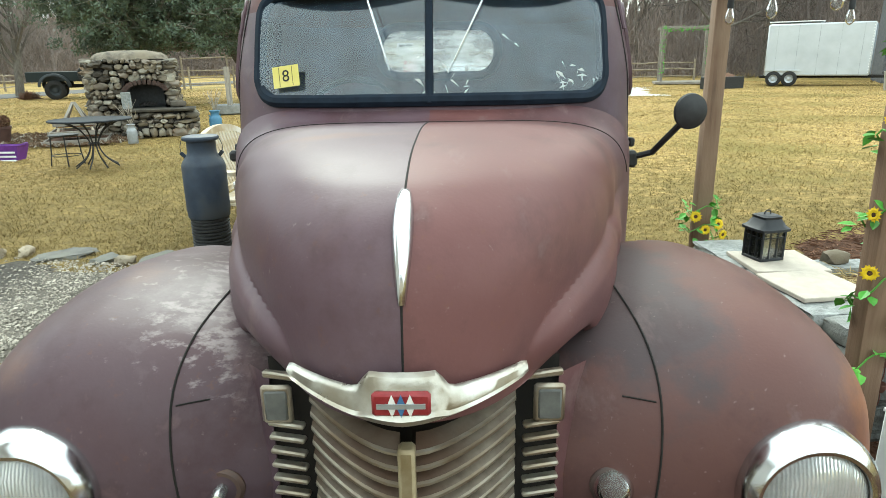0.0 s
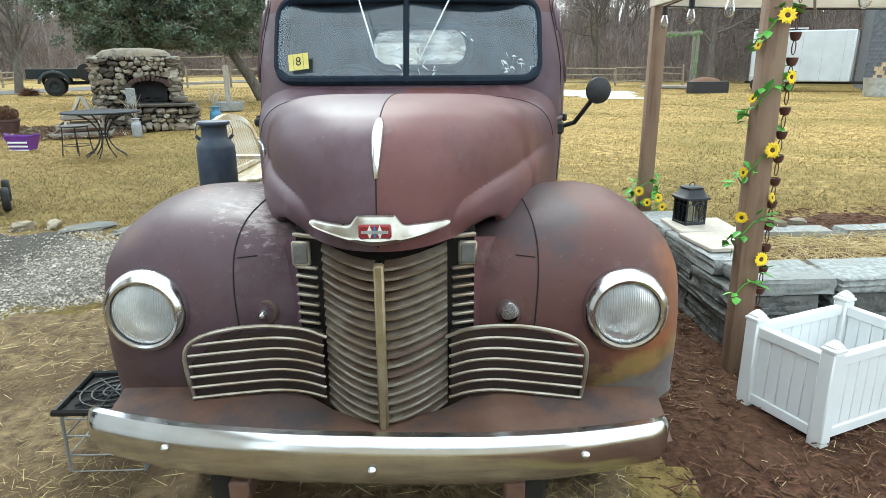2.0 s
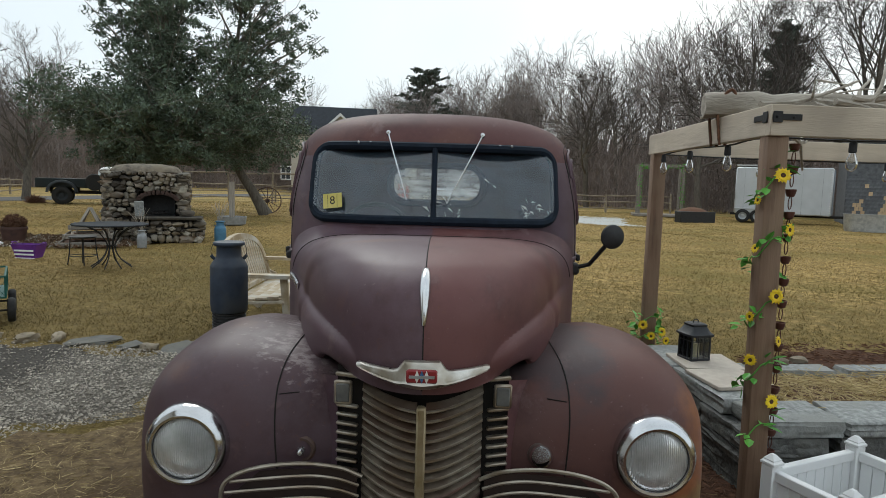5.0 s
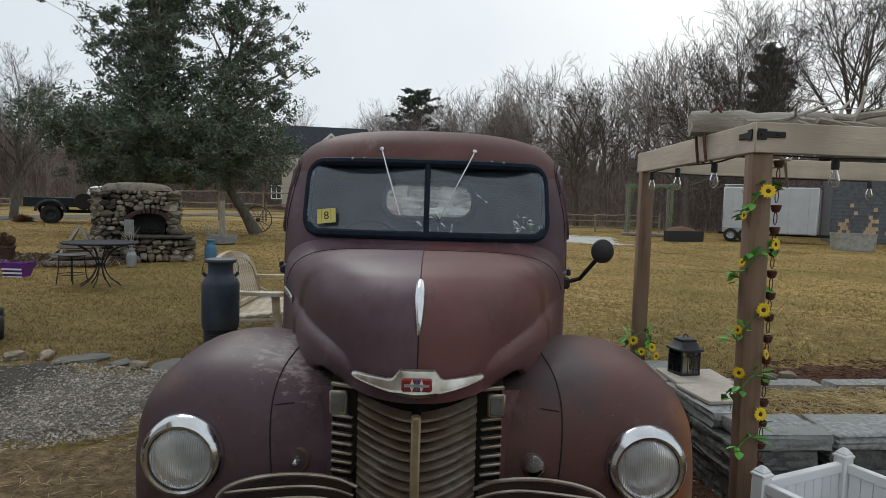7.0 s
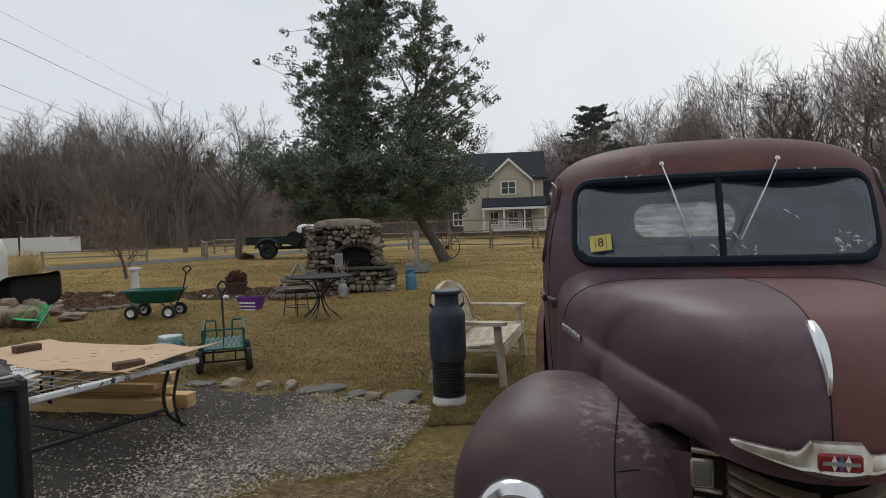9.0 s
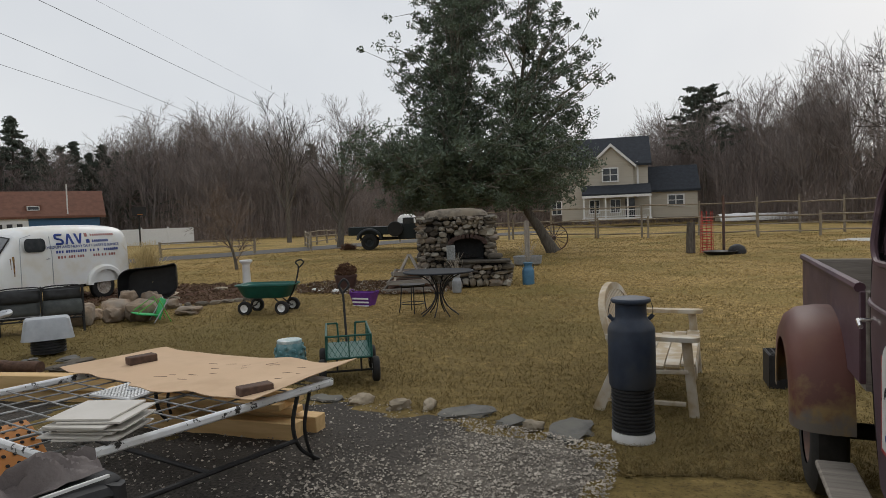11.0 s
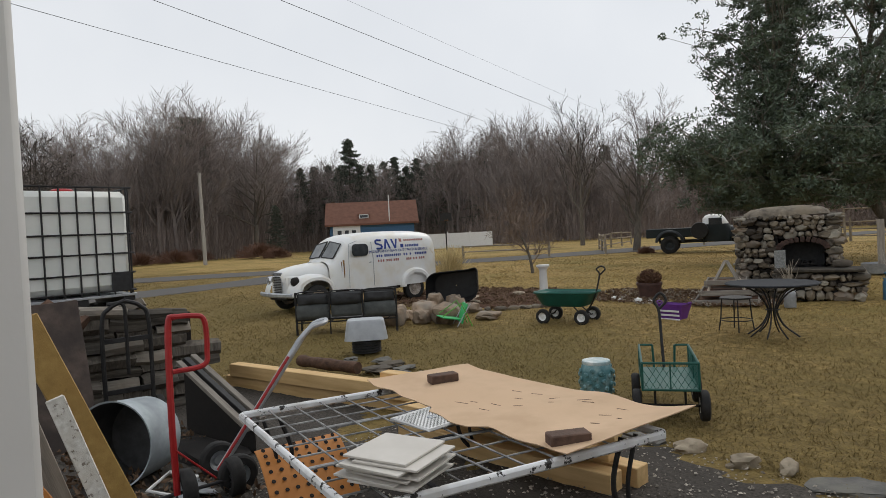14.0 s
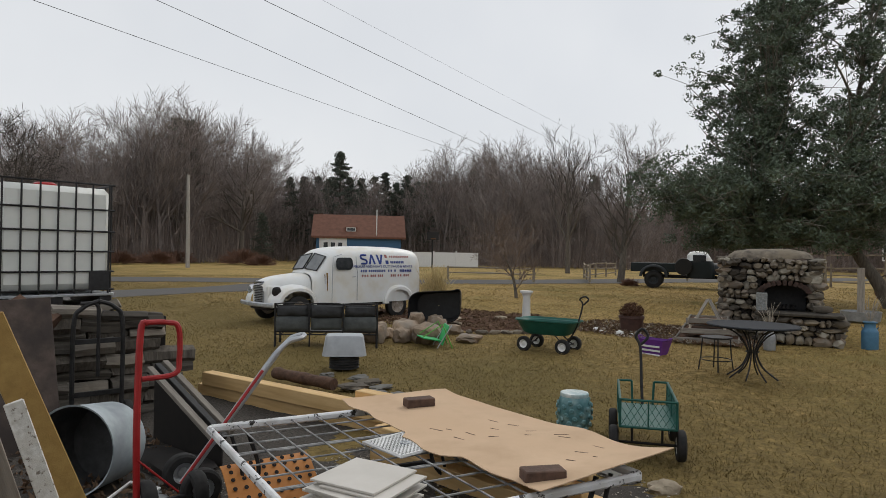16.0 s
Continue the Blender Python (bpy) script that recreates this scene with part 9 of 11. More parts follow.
    arch = [(0.30 - 0.37, 0.63), (0.30 + 0.37, 0.63), (0.30 + 0.37, 1.0)] + [(0.30 + 0.37 * math.cos(radians(a)), 1.0 + 0.13 * math.sin(radians(a))) for a in range(15, 180, 15)] + [(0.30 - 0.37, 1.0)]
    a = [bm.verts.new((x, -0.60, z)) for x, z in arch]
    b = [bm.verts.new((x, -0.12, z)) for x, z in arch]
    bm.faces.new(b)
    for i in range(len(a)):
        bm.faces.new((a[i], a[(i + 1) % len(a)], b[(i + 1) % len(a)], b[i]))
    part("firebox", bm, M["black"], t, "sooty black firebox")
    for k in range(13):
        an = radians(8 + 164 * k / 12)
        x, z = 0.30 + 0.42 * math.cos(an), 1.0 + 0.18 * math.sin(an)
        part("brick", box_part((0, 0, 0), (0.075, 0.14, 0.10), 0.006), M["brick_soot"], t, "", True, Matrix.Translation((x, -0.60, z)) @ Matrix.Rotation(math.pi / 2 - an, 4, 'Y'))
    for k in range(5):
        cyl_ = B()
        tube(cyl_, [(0.13 + 0.08 * k, -0.5, 0.68), (0.18 + 0.07 * k, -0.3, 0.72)], 0.03, 7)
        part("charred_log", cyl_, M["dark"], t)
    # slab leaning at the mouth and a shelf stone at the side
    part("leaning_slab", box_part((-0.10, -0.74, 0.80), (0.20, 0.04, 0.36), 0.01, (12, 0, 4)), M["granite"], t)
    bm = B()
    rocky(bm, (0.95, -0.75, 0.70), (0.34, 0.22, 0.16), g, 2, 0.2)
    part("shelf_stone", bm, M["stone_sooty"], t)


def make_bistro():
    t = thing("bistro_table", pose(-6.0, 8.85, 0), "round dark iron garden table with curled legs", "table")
    part("tabletop", lathe(B(), [(0.50, 0.715), (0.585, 0.72), (0.60, 0.735), (0.59, 0.748), (0.55, 0.742), (0.001, 0.742)], 40), M["iron_table"], t)
    for k in range(8):
        a = 2 * math.pi * k / 8 + 0.2
        u = Vector((math.cos(a), math.sin(a), 0))
        bm = B()
        tube(bm, bez([u * 0.40 + Vector((0, 0, 0.71)), u * 0.20 + Vector((0, 0, 0.60)), u * 0.075 + Vector((0, 0, 0.42)), u * 0.07 + Vector((0, 0, 0.30)), u * 0.16 + Vector((0, 0, 0.14)), u * 0.33 + Vector((0, 0, 0.01))], 5), 0.011, 6)
        part("leg", bm, M["iron"], t)
    part("hub_ring", tube(B(), [Vector((0.08 * math.cos(a), 0.08 * math.sin(a), 0.37)) for a in [2 * math.pi * k / 16 for k in range(16)]], 0.01, 6, True), M["iron"], t)
    s = thing("iron_stool", pose(-6.62, 9.05, 0), "low round dark iron stool", "stool")
    part("stool_seat", lathe(B(), [(0.21, 0.47), (0.225, 0.48), (0.22, 0.495), (0.001, 0.49)], 28), M["iron"], s)
    for k in range(4):
        a = 2 * math.pi * k / 4 + 0.6
        bm = B()
        tube(bm, [(0.19 * math.cos(a), 0.19 * math.sin(a), 0.47), (0.21 * math.cos(a), 0.21 * math.sin(a), 0.2), (0.24 * math.cos(a), 0.24 * math.sin(a), 0.0)], 0.010, 6)
        part("leg", bm, M["iron"], s)
    part("foot_ring", tube(B(), [Vector((0.215 * math.cos(a), 0.215 * math.sin(a), 0.16)) for a in [2 * math.pi * k / 20 for k in range(20)]], 0.008, 5, True), M["iron"], s)


def make_lawn_bits():
    g = random.Random(31)
    make_milk_can("milk_can", -5.95, 13.45, 0, 0.85, M["can_blue"], "light blue painted milk can holding dry twigs")
    make_milk_can("milk_can", -7.05, 11.85, 0, 0.62, M["can_grey"], "small grey milk can by the table")
    def twigs(x, y, z, n, h, name, label):
        t = thing(name, pose(x, y, z), label, "twigs", "dry twigs")
        segs = []
        for k in range(n):
            a = g.uniform(0, 6.28)
            sp = g.uniform(0.1, 0.55)
            e = Vector((math.cos(a) * sp * h, math.sin(a) * sp * h, h * g.uniform(0.6, 1)))
            segs.append((0, 0, 0, *(e * 0.6), 0.006, 0.005))
            segs.append((*(e * 0.6), *(e + Vector((g.gauss(0, .06), g.gauss(0, .06), 0))), 0.005, 0.003))
        v, f = prisms(segs, 4)
        mesh_np("twig", v, f, M["driftwood"], t)["kind"] = "stuff"
    twigs(-5.95, 13.45, 0.50, 16, 0.55, "twig_bundle", "bare twigs standing in a milk can")
    twigs(-7.05, 11.85, 0.36, 14, 0.55, "twig_bundle", "pale bare twigs standing in a small can")
    # pot of dead mums
    t = thing("plant_pot", pose(-10.05, 12.0, 0), "brown pot of dried russet mums", "plant pot")
    part("pot", lathe(B(), [(0.17, 0.0), (0.21, 0.02), (0.26, 0.30), (0.275, 0.31), (0.275, 0.36), (0.25, 0.36), (0.24, 0.30)], 24), M["terra"], t)
    v, f = leaf_cards([(0, 0, 0.45)], [0.27], 1400, 0.03, 5, 0.7)
    mesh_np("dried_blooms", v, f, M["chips"], t)["kind"] = "stuff"
    # purple basket on a spike: low folding stool
    t = thing("purple_basket", pose(-7.95, 9.55, 0), "purple and white plastic basket lying on the lawn", "basket")
    bm = B()
    rows = [[Vector((x * k, y * k, z)) for x, y in ((-0.24, -0.15), (0.24, -0.15), (0.24, 0.15), (-0.24, 0.15))] for z, k in ((0.02, 0.72), (0.26, 1.0), (0.27, 1.03), (0.25, 0.97), (0.05, 0.70))]
    skin(bm, rows, True)
    part("basket_shell", bm, M["purple"], t)
    for z in (0.09, 0.16):
        bm = B()
        box(bm, (0, -0.14 - 0.04 * z * 4 + 0.015, z), (0.36, 0.012, 0.03))
        part("white_band", bm, M["trim"], t, "", False)
    part("white_foot", box_part((0, -0.13, 0.015), (0.34, 0.06, 0.03), 0.005), M["trim"], t)
    for s in (-1, 1):
        part("handle", tube(B(), bez([(s * 0.24, -0.05, 0.26), (s * 0.29, -0.05, 0.30), (s * 0.29, 0.05, 0.30), (s * 0.24, 0.05, 0.26)], 4), 0.01, 6), M["purple"], t)
    # pyramid of weathered planks: stepped strawberry planter
    t = thing("tiered_planter", pose(-8.35, 12.1, 0, 0, 0, 25) @ Matrix.Diagonal((0.78, 0.78, 0.8, 1.0)), "stepped pyramid planter of weathered boards", "planter")
    for k, (w, z) in enumerate(((0.72, 0.0), (0.58, 0.21), (0.45, 0.45))):
        for rot in range(4):
            part("side_board", box_part((0, -w, z + 0.08), (2 * w + 0.10, 0.035, 0.125), 0.006, (0, 0.8 * (rot - 1.5), 0)), M["wood_grey"], t, "", True, Matrix.Rotation(radians(90 * rot), 4, 'Z'))
        part("soil", box_part((0, 0, z + 0.04), (2 * w - 0.04, 2 * w - 0.04, 0.10)), M["chips"], t, "", False)
    for k in range(4):
        a = math.pi / 4 + math.pi / 2 * k
        for q in (0.44, 0.60):
            board(t, (q * math.cos(a), q * math.sin(a), 0.24 if q > 0.5 else 0.50), ((q - 0.05) * math.cos(a), (q - 0.05) * math.sin(a), 0.42 if q > 0.5 else 0.58), 0.05, 0.05, M["wood_pale"], "corner_block")
        board(t, (0.40 * math.cos(a), 0.40 * math.sin(a), 0.52), (0.02 * math.cos(a), 0.02 * math.sin(a), 1.04), 0.10, 0.025, M["wood_grey"], "apex_board")
    # sundial column
    t = thing("garden_pedestal", pose(-12.7, 11.5, 0), "white fluted garden pedestal", "pedestal")
    part("column", lathe(B(), [(0.15, 0), (0.15, 0.08), (0.105, 0.12), (0.09, 0.62), (0.12, 0.68), (0.16, 0.72), (0.16, 0.76), (0.001, 0.76)], 20), M["trim"], t)
    # teal drum stool
    t = thing("garden_stool", pose(-5.82, 4.76, 0) @ Matrix.Diagonal((0.9, 0.9, 0.86, 1.0)), "teal ceramic drum stool with raised flowers and white top", "garden stool")
    part("drum", lathe(B(), [(0.125, 0.0), (0.15, 0.02), (0.172, 0.12), (0.178, 0.20), (0.170, 0.30), (0.150, 0.375), (0.145, 0.38)], 28), M["teal"], t)
    part("seat_disc", lathe(B(), [(0.148, 0.375), (0.152, 0.40), (0.146, 0.415), (0.11, 0.418), (0.10, 0.412), (0.001, 0.414)], 28), M["stool_top"], t, "worn white and teal top")
    for k in range(46):
        a = 2.4 * k + g.uniform(-0.2, 0.2)
        z = 0.04 + 0.30 * (k / 46)
        bm = B()
        lathe(bm, [(0.030, 0), (0.024, 0.012), (0.012, 0.016), (0.001, 0.012)], 8, Matrix.Translation(((0.160 + 0.02 * math.sin(z * 8)) * math.cos(a), (0.160 + 0.02 * math.sin(z * 8)) * math.sin(a), z)) @ Matrix.Rotation(a, 4, 'Z') @ Matrix.Rotation(radians(90), 4, 'Y'), False, False)
        part("raised_flower", bm, M["teal"], t)
    # planter urn beside the leaning trunk with fence-post trellis
    t = thing("trellis_pot", pose(-7.9, 19.3, 0), "grey tub with a weathered post and twigs", "planter")
    part("tub", lathe(B(), [(0.34, 0), (0.44, 0.05), (0.48, 0.30), (0.45, 0.30), (0.42, 0.2)], 22), M["can_grey"], t)
    board(t, (0, 0, 0.1), (0, 0, 1.45), 0.14, 0.14, M["wood_grey"], "post", (0, 1, 0))
    # black crate on the lawn
    t = thing("black_crate", pose(-0.98, 5.75, 0, 0, 0, 8), "black plastic milk crate upturned on the lawn", "crate")
    for k in range(4):
        m = Matrix.Rotation(radians(90 * k), 4, 'Z')
        part("crate_side", box_part((0, -0.16, 0.15), (0.33, 0.012, 0.30), 0.003), M["black"], t, "", True, m)
    for k in range(7):
        part("lattice_bar", box_part((-0.15 + 0.05 * k, 0, 0.30), (0.008, 0.32, 0.012)), M["black"], t, "", False)
        part("lattice_bar", box_part((0, -0.15 + 0.05 * k, 0.30), (0.32, 0.008, 0.012)), M["black"], t, "", False)
    # tree-guard, lamp and tyre beyond
    t = thing("tree_guard", pose(-3.2, 24.9, 0), "red plastic mesh guard round a stump and post", "tree guard")
    for z in [0.1 * k for k in range(1, 14)]:
        part("mesh_hoop", tube(B(), [Vector((0.42 + 0.22 * math.cos(a), 0.22 * math.sin(a), z)) for a in [2 * math.pi * k / 10 for k in range(10)]], 0.012, 4, True), M["red_fence"], t)
    for k in range(8):
        a = 2 * math.pi * k / 8
        part("mesh_strand", cyl(B(), (0.42 + 0.22 * math.cos(a), 0.22 * math.sin(a), 0), (0.42 + 0.22 * math.cos(a), 0.22 * math.sin(a), 1.55), 0.012, 4), M["red_fence"], t)
    part("stump", cyl(B(), (-0.15, 0, 0), (-0.12, 0, 1.15), 0.17, 10, 0.15), M["bark"], t)
    part("lamp_post", cyl(B(), (1.0, 0, 0), (1.0, 0, 2.1), 0.05, 8), M["apron"], t)
    part("kettle_lid", lathe(B(), [(0.30, 0.0), (0.31, 0.1), (0.24, 0.25), (0.1, 0.33), (0.001, 0.34)], 20, Matrix.Translation((1.45, -0.5, 0.0)), False, False), M["black"], t)
    part("shallow_dish", lathe(B(), [(0.45, 0), (0.6, 0.12), (0.55, 0.12), (0.4, 0.03)], 20, Matrix.Translation((0.9, -0.9, 0))), M["liner"], t)
    # decorated garden gate frame and raised trough at the far lawn edge
    t = thing("garden_arbor", pose(9.9, 36.5, 0, 0, 0, -8), "grey timber arbor hung with garlands", "arbor")
    for x in (0, 2.4):
        for y in (0, 1.2):
            part("post", box_part((x, y, 1.5), (0.14, 0.14, 3.0), 0.01), M["wood_grey"], t)
    for y in (0, 1.2):
        part("lintel", box_part((1.2, y, 3.0), (2.8, 0.1, 0.16), 0.01), M["wood_grey"], t)
    v, f = leaf_cards([(x, y, z) for x in (0, 2.4) for y in (0,) for z in np.arange(0.6, 3.1, 0.3)] + [(x, 0, 2.95) for x in np.arange(0, 2.5, 0.3)], [0.16] * 30, 500, 0.07, 8, 1.0)
    mesh_np("garland_leaves", v, f, M["leaf_green"], t)["kind"] = "stuff"
    part("floor_frame", box_part((1.2, 0.6, 0.12), (3.0, 1.6, 0.14), 0.01), M["wood_grey"], t)
    t = thing("dark_trough", pose(10.9, 30.9, 0, 0, 0, 12), "dark metal garden trough", "trough")
    part("trough_box", box_part((0.6, 0.3, 0.28), (1.9, 0.6, 0.56), 0.02), M["iron"], t)
    part("soil_heap", lathe(B(), [(0.9, 0.5), (0.6, 0.75), (0.2, 0.85), (0.001, 0.86)], 14, Matrix.Translation((0.8, 0.9, -0.1))), M["chips"], t)


def make_wagon():
    """Green steel mesh wagon, tailgate dropped."""
    t = thing("garden_wagon", pose(-5.08, 4.80, 0, 0, 0, 36), "green steel mesh garden wagon with black pull handle", "wagon")
    L, Wd = 0.84, 0.44
    # x across, y along (handle at +y)
    def bar(a, b, r=0.011, m_="green_cart", name="frame_bar"):
        part(name, cyl(B(), a, b, r, 6), M[m_], t)
    z0, z1 = 0.28, 0.50
    part("bed_pan", box_part((0, 0, z0), (Wd, L, 0.02), 0.004), M["green_cart"], t)
    for x in (-Wd / 2, Wd / 2):
        bar((x, -L / 2, z1), (x, L / 2, z1))
        bar((x, -L / 2, z0), (x, L / 2, z0))
        for y in (-L / 2, 0, L / 2):
            bar((x, y, z0), (x, y, z1))
    bar((-Wd / 2, -L / 2, z1), (Wd / 2, -L / 2, z1))
    bar((-Wd / 2, -L / 2, z0), (Wd / 2, -L / 2, z0))
    for s in (-1, 1):
        bar((s * Wd / 2, L / 2, z1), (s * 0.10, L / 2, z1))
        bar((s * 0.10, L / 2, z1), (s * 0.09, L / 2, z0))
    bar((-Wd / 2, L / 2, z0), (Wd / 2, L / 2, z0))
    bar((0, -L / 2, z0), (0, -L / 2, z1), 0.006)
    # diamond mesh on the sides
    for x in (-Wd / 2, Wd / 2):
        for k in range(16):
            y = -L / 2 + L * k / 15
            for s in (-1, 1):
                y2 = y + s * (z1 - z0)
                y2c = max(-L / 2, min(L / 2, y2))
                zz = z0 + abs(y2c - y)
                if abs(y2c - y) > 0.01:
                    part("mesh_wire", cyl(B(), (x, y, z0), (x, y2c, zz), 0.0028, 4), M["green_cart"], t)
    for k in range(9):
        x = -Wd / 2 + Wd * k / 8
        for s in (-1, 1):
            x2 = max(-Wd / 2, min(Wd / 2, x + s * 0.13))
            if abs(x2 - x) > 0.01:
                part("mesh_wire", cyl(B(), (x, -L / 2, z0), (x2, -L / 2, z0 + abs(x2 - x) * 1.6), 0.0028, 4), M["green_cart"], t)
    for y in (-0.30, 0.30):
        bar((-0.24, y, 0.125), (0.24, y, 0.125), 0.012, "iron", "axle")
        bar((-0.12, y, 0.125), (-0.12, y, z0), 0.010, "iron", "axle_strut")
        bar((0.12, y, 0.125), (0.12, y, z0), 0.010, "iron", "axle_strut")
        for s in (-1, 1):
            w = new("wheel")
            w.parent = t
            wheel(w, (s * 0.265, y, 0.128), 0.128, 0.075, M["trim"])
    part("pull_handle", tube(B(), bez([(0, 0.40, 0.22), (-0.01, 0.50, 0.55), (-0.02, 0.56, 0.80), (-0.06, 0.58, 0.90), (0.0, 0.585, 0.97), (0.05, 0.58, 0.90), (-0.015, 0.565, 0.82)], 5), 0.014, 7), M["iron"], t, "black loop handle")


def make_cart():
    """Green poly dump cart."""
    t = thing("dump_cart", pose(-9.25, 8.35, 0, 0, 0, 18), "green poly dump cart on four black wheels", "cart")
    bm = B()
    rows = []
    for z, L, w in ((0.30, 0.36, 0.22), (0.33, 0.42, 0.26), (0.52, 0.52, 0.33), (0.55, 0.555, 0.355), (0.53, 0.555, 0.355), (0.51, 0.50, 0.31), (0.35, 0.40, 0.24)):
        rows.append([Vector((L * sgn(math.cos(a)) * abs(math.cos(a)) ** 0.45, w * sgn(math.sin(a)) * abs(math.sin(a)) ** 0.45, z)) for a in [2 * math.pi * k / 36 for k in range(36)]])
    skin(bm, rows, True)
    bm.faces.new([bm.verts.new(p) for p in rows[0]][::-1])
    bm.faces.new([bm.verts.new(p) for p in rows[-1]])
    part("tub", bm, M["green_tub"], t)
    for x in (-0.34, 0.36):
        part("axle", cyl(B(), (x, -0.24, 0.13), (x, 0.24, 0.13), 0.014, 6), M["iron"], t)
        for s in (-1, 1):
            part("strut", cyl(B(), (x, s * 0.18, 0.13), (x * 0.4, s * 0.14, 0.32), 0.012, 6), M["iron"], t)
            w = new("wheel")
            w.parent = t
            wheel(w, (x, s * 0.27, 0.13), 0.13, 0.08, M["trim"], axis='Y')
    part("pull_handle", tube(B(), bez([(0.36, 0, 0.2), (0.50, 0, 0.45), (0.60, 0, 0.82), (0.55, 0, 0.92), (0.64, 0, 0.97), (0.70, 0, 0.92), (0.615, 0, 0.83)], 5), 0.014, 7), M["iron"], t, "black loop handle")


def make_work_table():
    A, Bv, C = Vector((-5.87, 1.29, 0)), Vector((-4.10, 1.07, 0)), Vector((-3.77, 2.72, 0))
    e1, e2 = (A - Bv), (C - Bv)
    L1, L2 = e1.length, e2.length
    e1, e2 = e1.normalized(), e2.normalized()
    t = thing("grid_table", pose(0, 0, 0), "outdoor table with a chipped white frame and wire-grid top", "table")
    z = 0.56
    def P(u, v, zz=0.0):
        return Bv + e1 * u + e2 * v + Vector((0, 0, z + zz))
    for a, b in ((P(0, 0), P(L1, 0)), (P(0, 0), P(0, L2)), (P(L1, 0), P(L1, L2)), (P(0, L2), P(L1, L2))):
        board(t, a, b, 0.036, 0.048, M["white_chipped"], "frame_rail", (0, 0, 1), 0.012)
    for k in range(1, 9):
        u = L1 * k / 9
        part("grid_wire", cyl(B(), P(u, 0.02), P(u, L2 - 0.02), 0.0055, 5), M["wire_grey"], t)
    for k in range(1, 10):
        v = L2 * k / 10
        part("grid_wire", cyl(B(), P(0.02, v, 0.008), P(L1 - 0.02, v, 0.008), 0.0055, 5), M["wire_grey"], t)
    for u in (L1 * 0.36, L1 * 0.70):
        part("cross_bar", cyl(B(), P(u, 0.02, -0.014), P(u, L2 - 0.02, -0.014), 0.009, 6), M["wire_grey"], t)
    for u in (0.14, L1 - 0.14):
        for v in (0.2, L2 - 0.16):
            out = Vector((0, 0, 0)) + e2 * (0.16 if v > 1 else -0.16)
            top = P(u, v) - Vector((0, 0, 0.02))
            part("curved_leg", tube(B(), bez([top, top - out * 0.4 - Vector((0, 0, 0.22)), top - out * 0.1 - Vector((0, 0, 0.40)), top + out * 1.0 - Vector((0, 0, 0.54))], 6), 0.014, 7), M["iron"], t)
            part("curved_leg", tube(B(), bez([top + e2 * (0.10 if v > 1 else -0.10), top + out * 0.2 - Vector((0, 0, 0.25)), top + out * 0.35 - Vector((0, 0, 0.42)), top + out * 0.7 - Vector((0, 0, 0.54))], 6), 0.012, 7), M["iron"], t)
    for u in (0.14, L1 - 0.14):
        part("stretcher", cyl(B(), P(u, 0.25, -0.36), P(u, L2 - 0.2, -0.36), 0.016, 7), M["iron"], t)
    part("stretcher", cyl(B(), P(0.14, L2 * 0.5, -0.36), P(L1 - 0.14, L2 * 0.5, -0.36), 0.016, 7), M["iron"], t)
    # cardboard sheet, curling up at one end
    bm = B()
    c = [Vector((-5.86, 2.22, 0)), Vector((-5.70, 3.04, 0)), Vector((-3.72, 2.94, 0)), Vector((-3.83, 2.03, 0))]
    rows = []
    for j in range(15):
        s = j / 14
        row = []
        for i in range(31):
            q = i / 30
            p = (c[0] * (1 - q) + c[3] * q) * (1 - s) + (c[1] * (1 - q) + c[2] * q) * s
            edge = 0.10 if (s == 0 and 0.42 < q < 0.58) else 0
            lift = 0.055 * max(0, (q - 0.78) / 0.22) ** 1.5 * (0.3 + s) + 0.03 * math.exp(-((q - 0.70) / 0.10) ** 2) * s + 0.02 * max(0, (0.08 - q) / 0.08)
            n_ = 0.008 * noise.noise(Vector((q * 5, s * 3, 1)))
            p.z = 0.60 + lift + n_
            if j == 0:
                p += e2 * (0.035 * noise.noise(Vector((q * 9, 0, 4))) - (0.07 if 0.46 < q < 0.70 else 0))
            row.append(p)
        rows.append(row)
    skin(bm, rows)
    thicken(bm, 0.005)
    cb = part("cardboard_sheet", bm, M["cardboard"])
    tagged(cb, "large flattened brown cardboard sheet weighted with bricks", "cardboard")
    g = random.Random(3)
    for k in range(16):
        q, s = g.uniform(0.42, 0.9), g.uniform(0.2, 0.85)
        p = (c[0] * (1 - q) + c[3] * q) * (1 - s) + (c[1] * (1 - q) + c[2] * q) * s
        lift = 0.055 * max(0, (q - 0.78) / 0.22) ** 1.5 * (0.3 + s) + 0.03 * math.exp(-((q - 0.70) / 0.10) ** 2) * s + 0.008 * noise.noise(Vector((q * 5, s * 3, 1)))
        ln = g.uniform(0.03, 0.11)
        ob = part("tear_mark", box_part((0, 0, 0), (ln, 0.006, 0.0015)), M["brick"], cb, "", False, Matrix.Translation((p.x, p.y, 0.6055 + lift)) @ Matrix.Rotation(g.gauss(0.5, 0.25), 4, 'Z'))
    for (x, y, rz) in ((-3.94, 2.17, 62), (-5.43, 2.58, 74)):
        b = thing("brick", pose(x, y, 0.636, 0, 0, rz), "old dark brown brick weighing down cardboard", "brick", "weight bricks")
        part("brick_body", box_part((0, 0, 0), (0.205, 0.095, 0.058), 0.006), M["brick"], b)
    # drain cover
    d = thing("drain_cover", pose(-4.83, 2.02, 0.592, 0, 0, 4), "square white perforated drain cover", "drain cover")
    part("plate_rim", tube(B(), [(-0.165, -0.165, 0), (0.165, -0.165, 0), (0.165, 0.165, 0), (-0.165, 0.165, 0)], 0.011, 5, True), M["trim"], d)
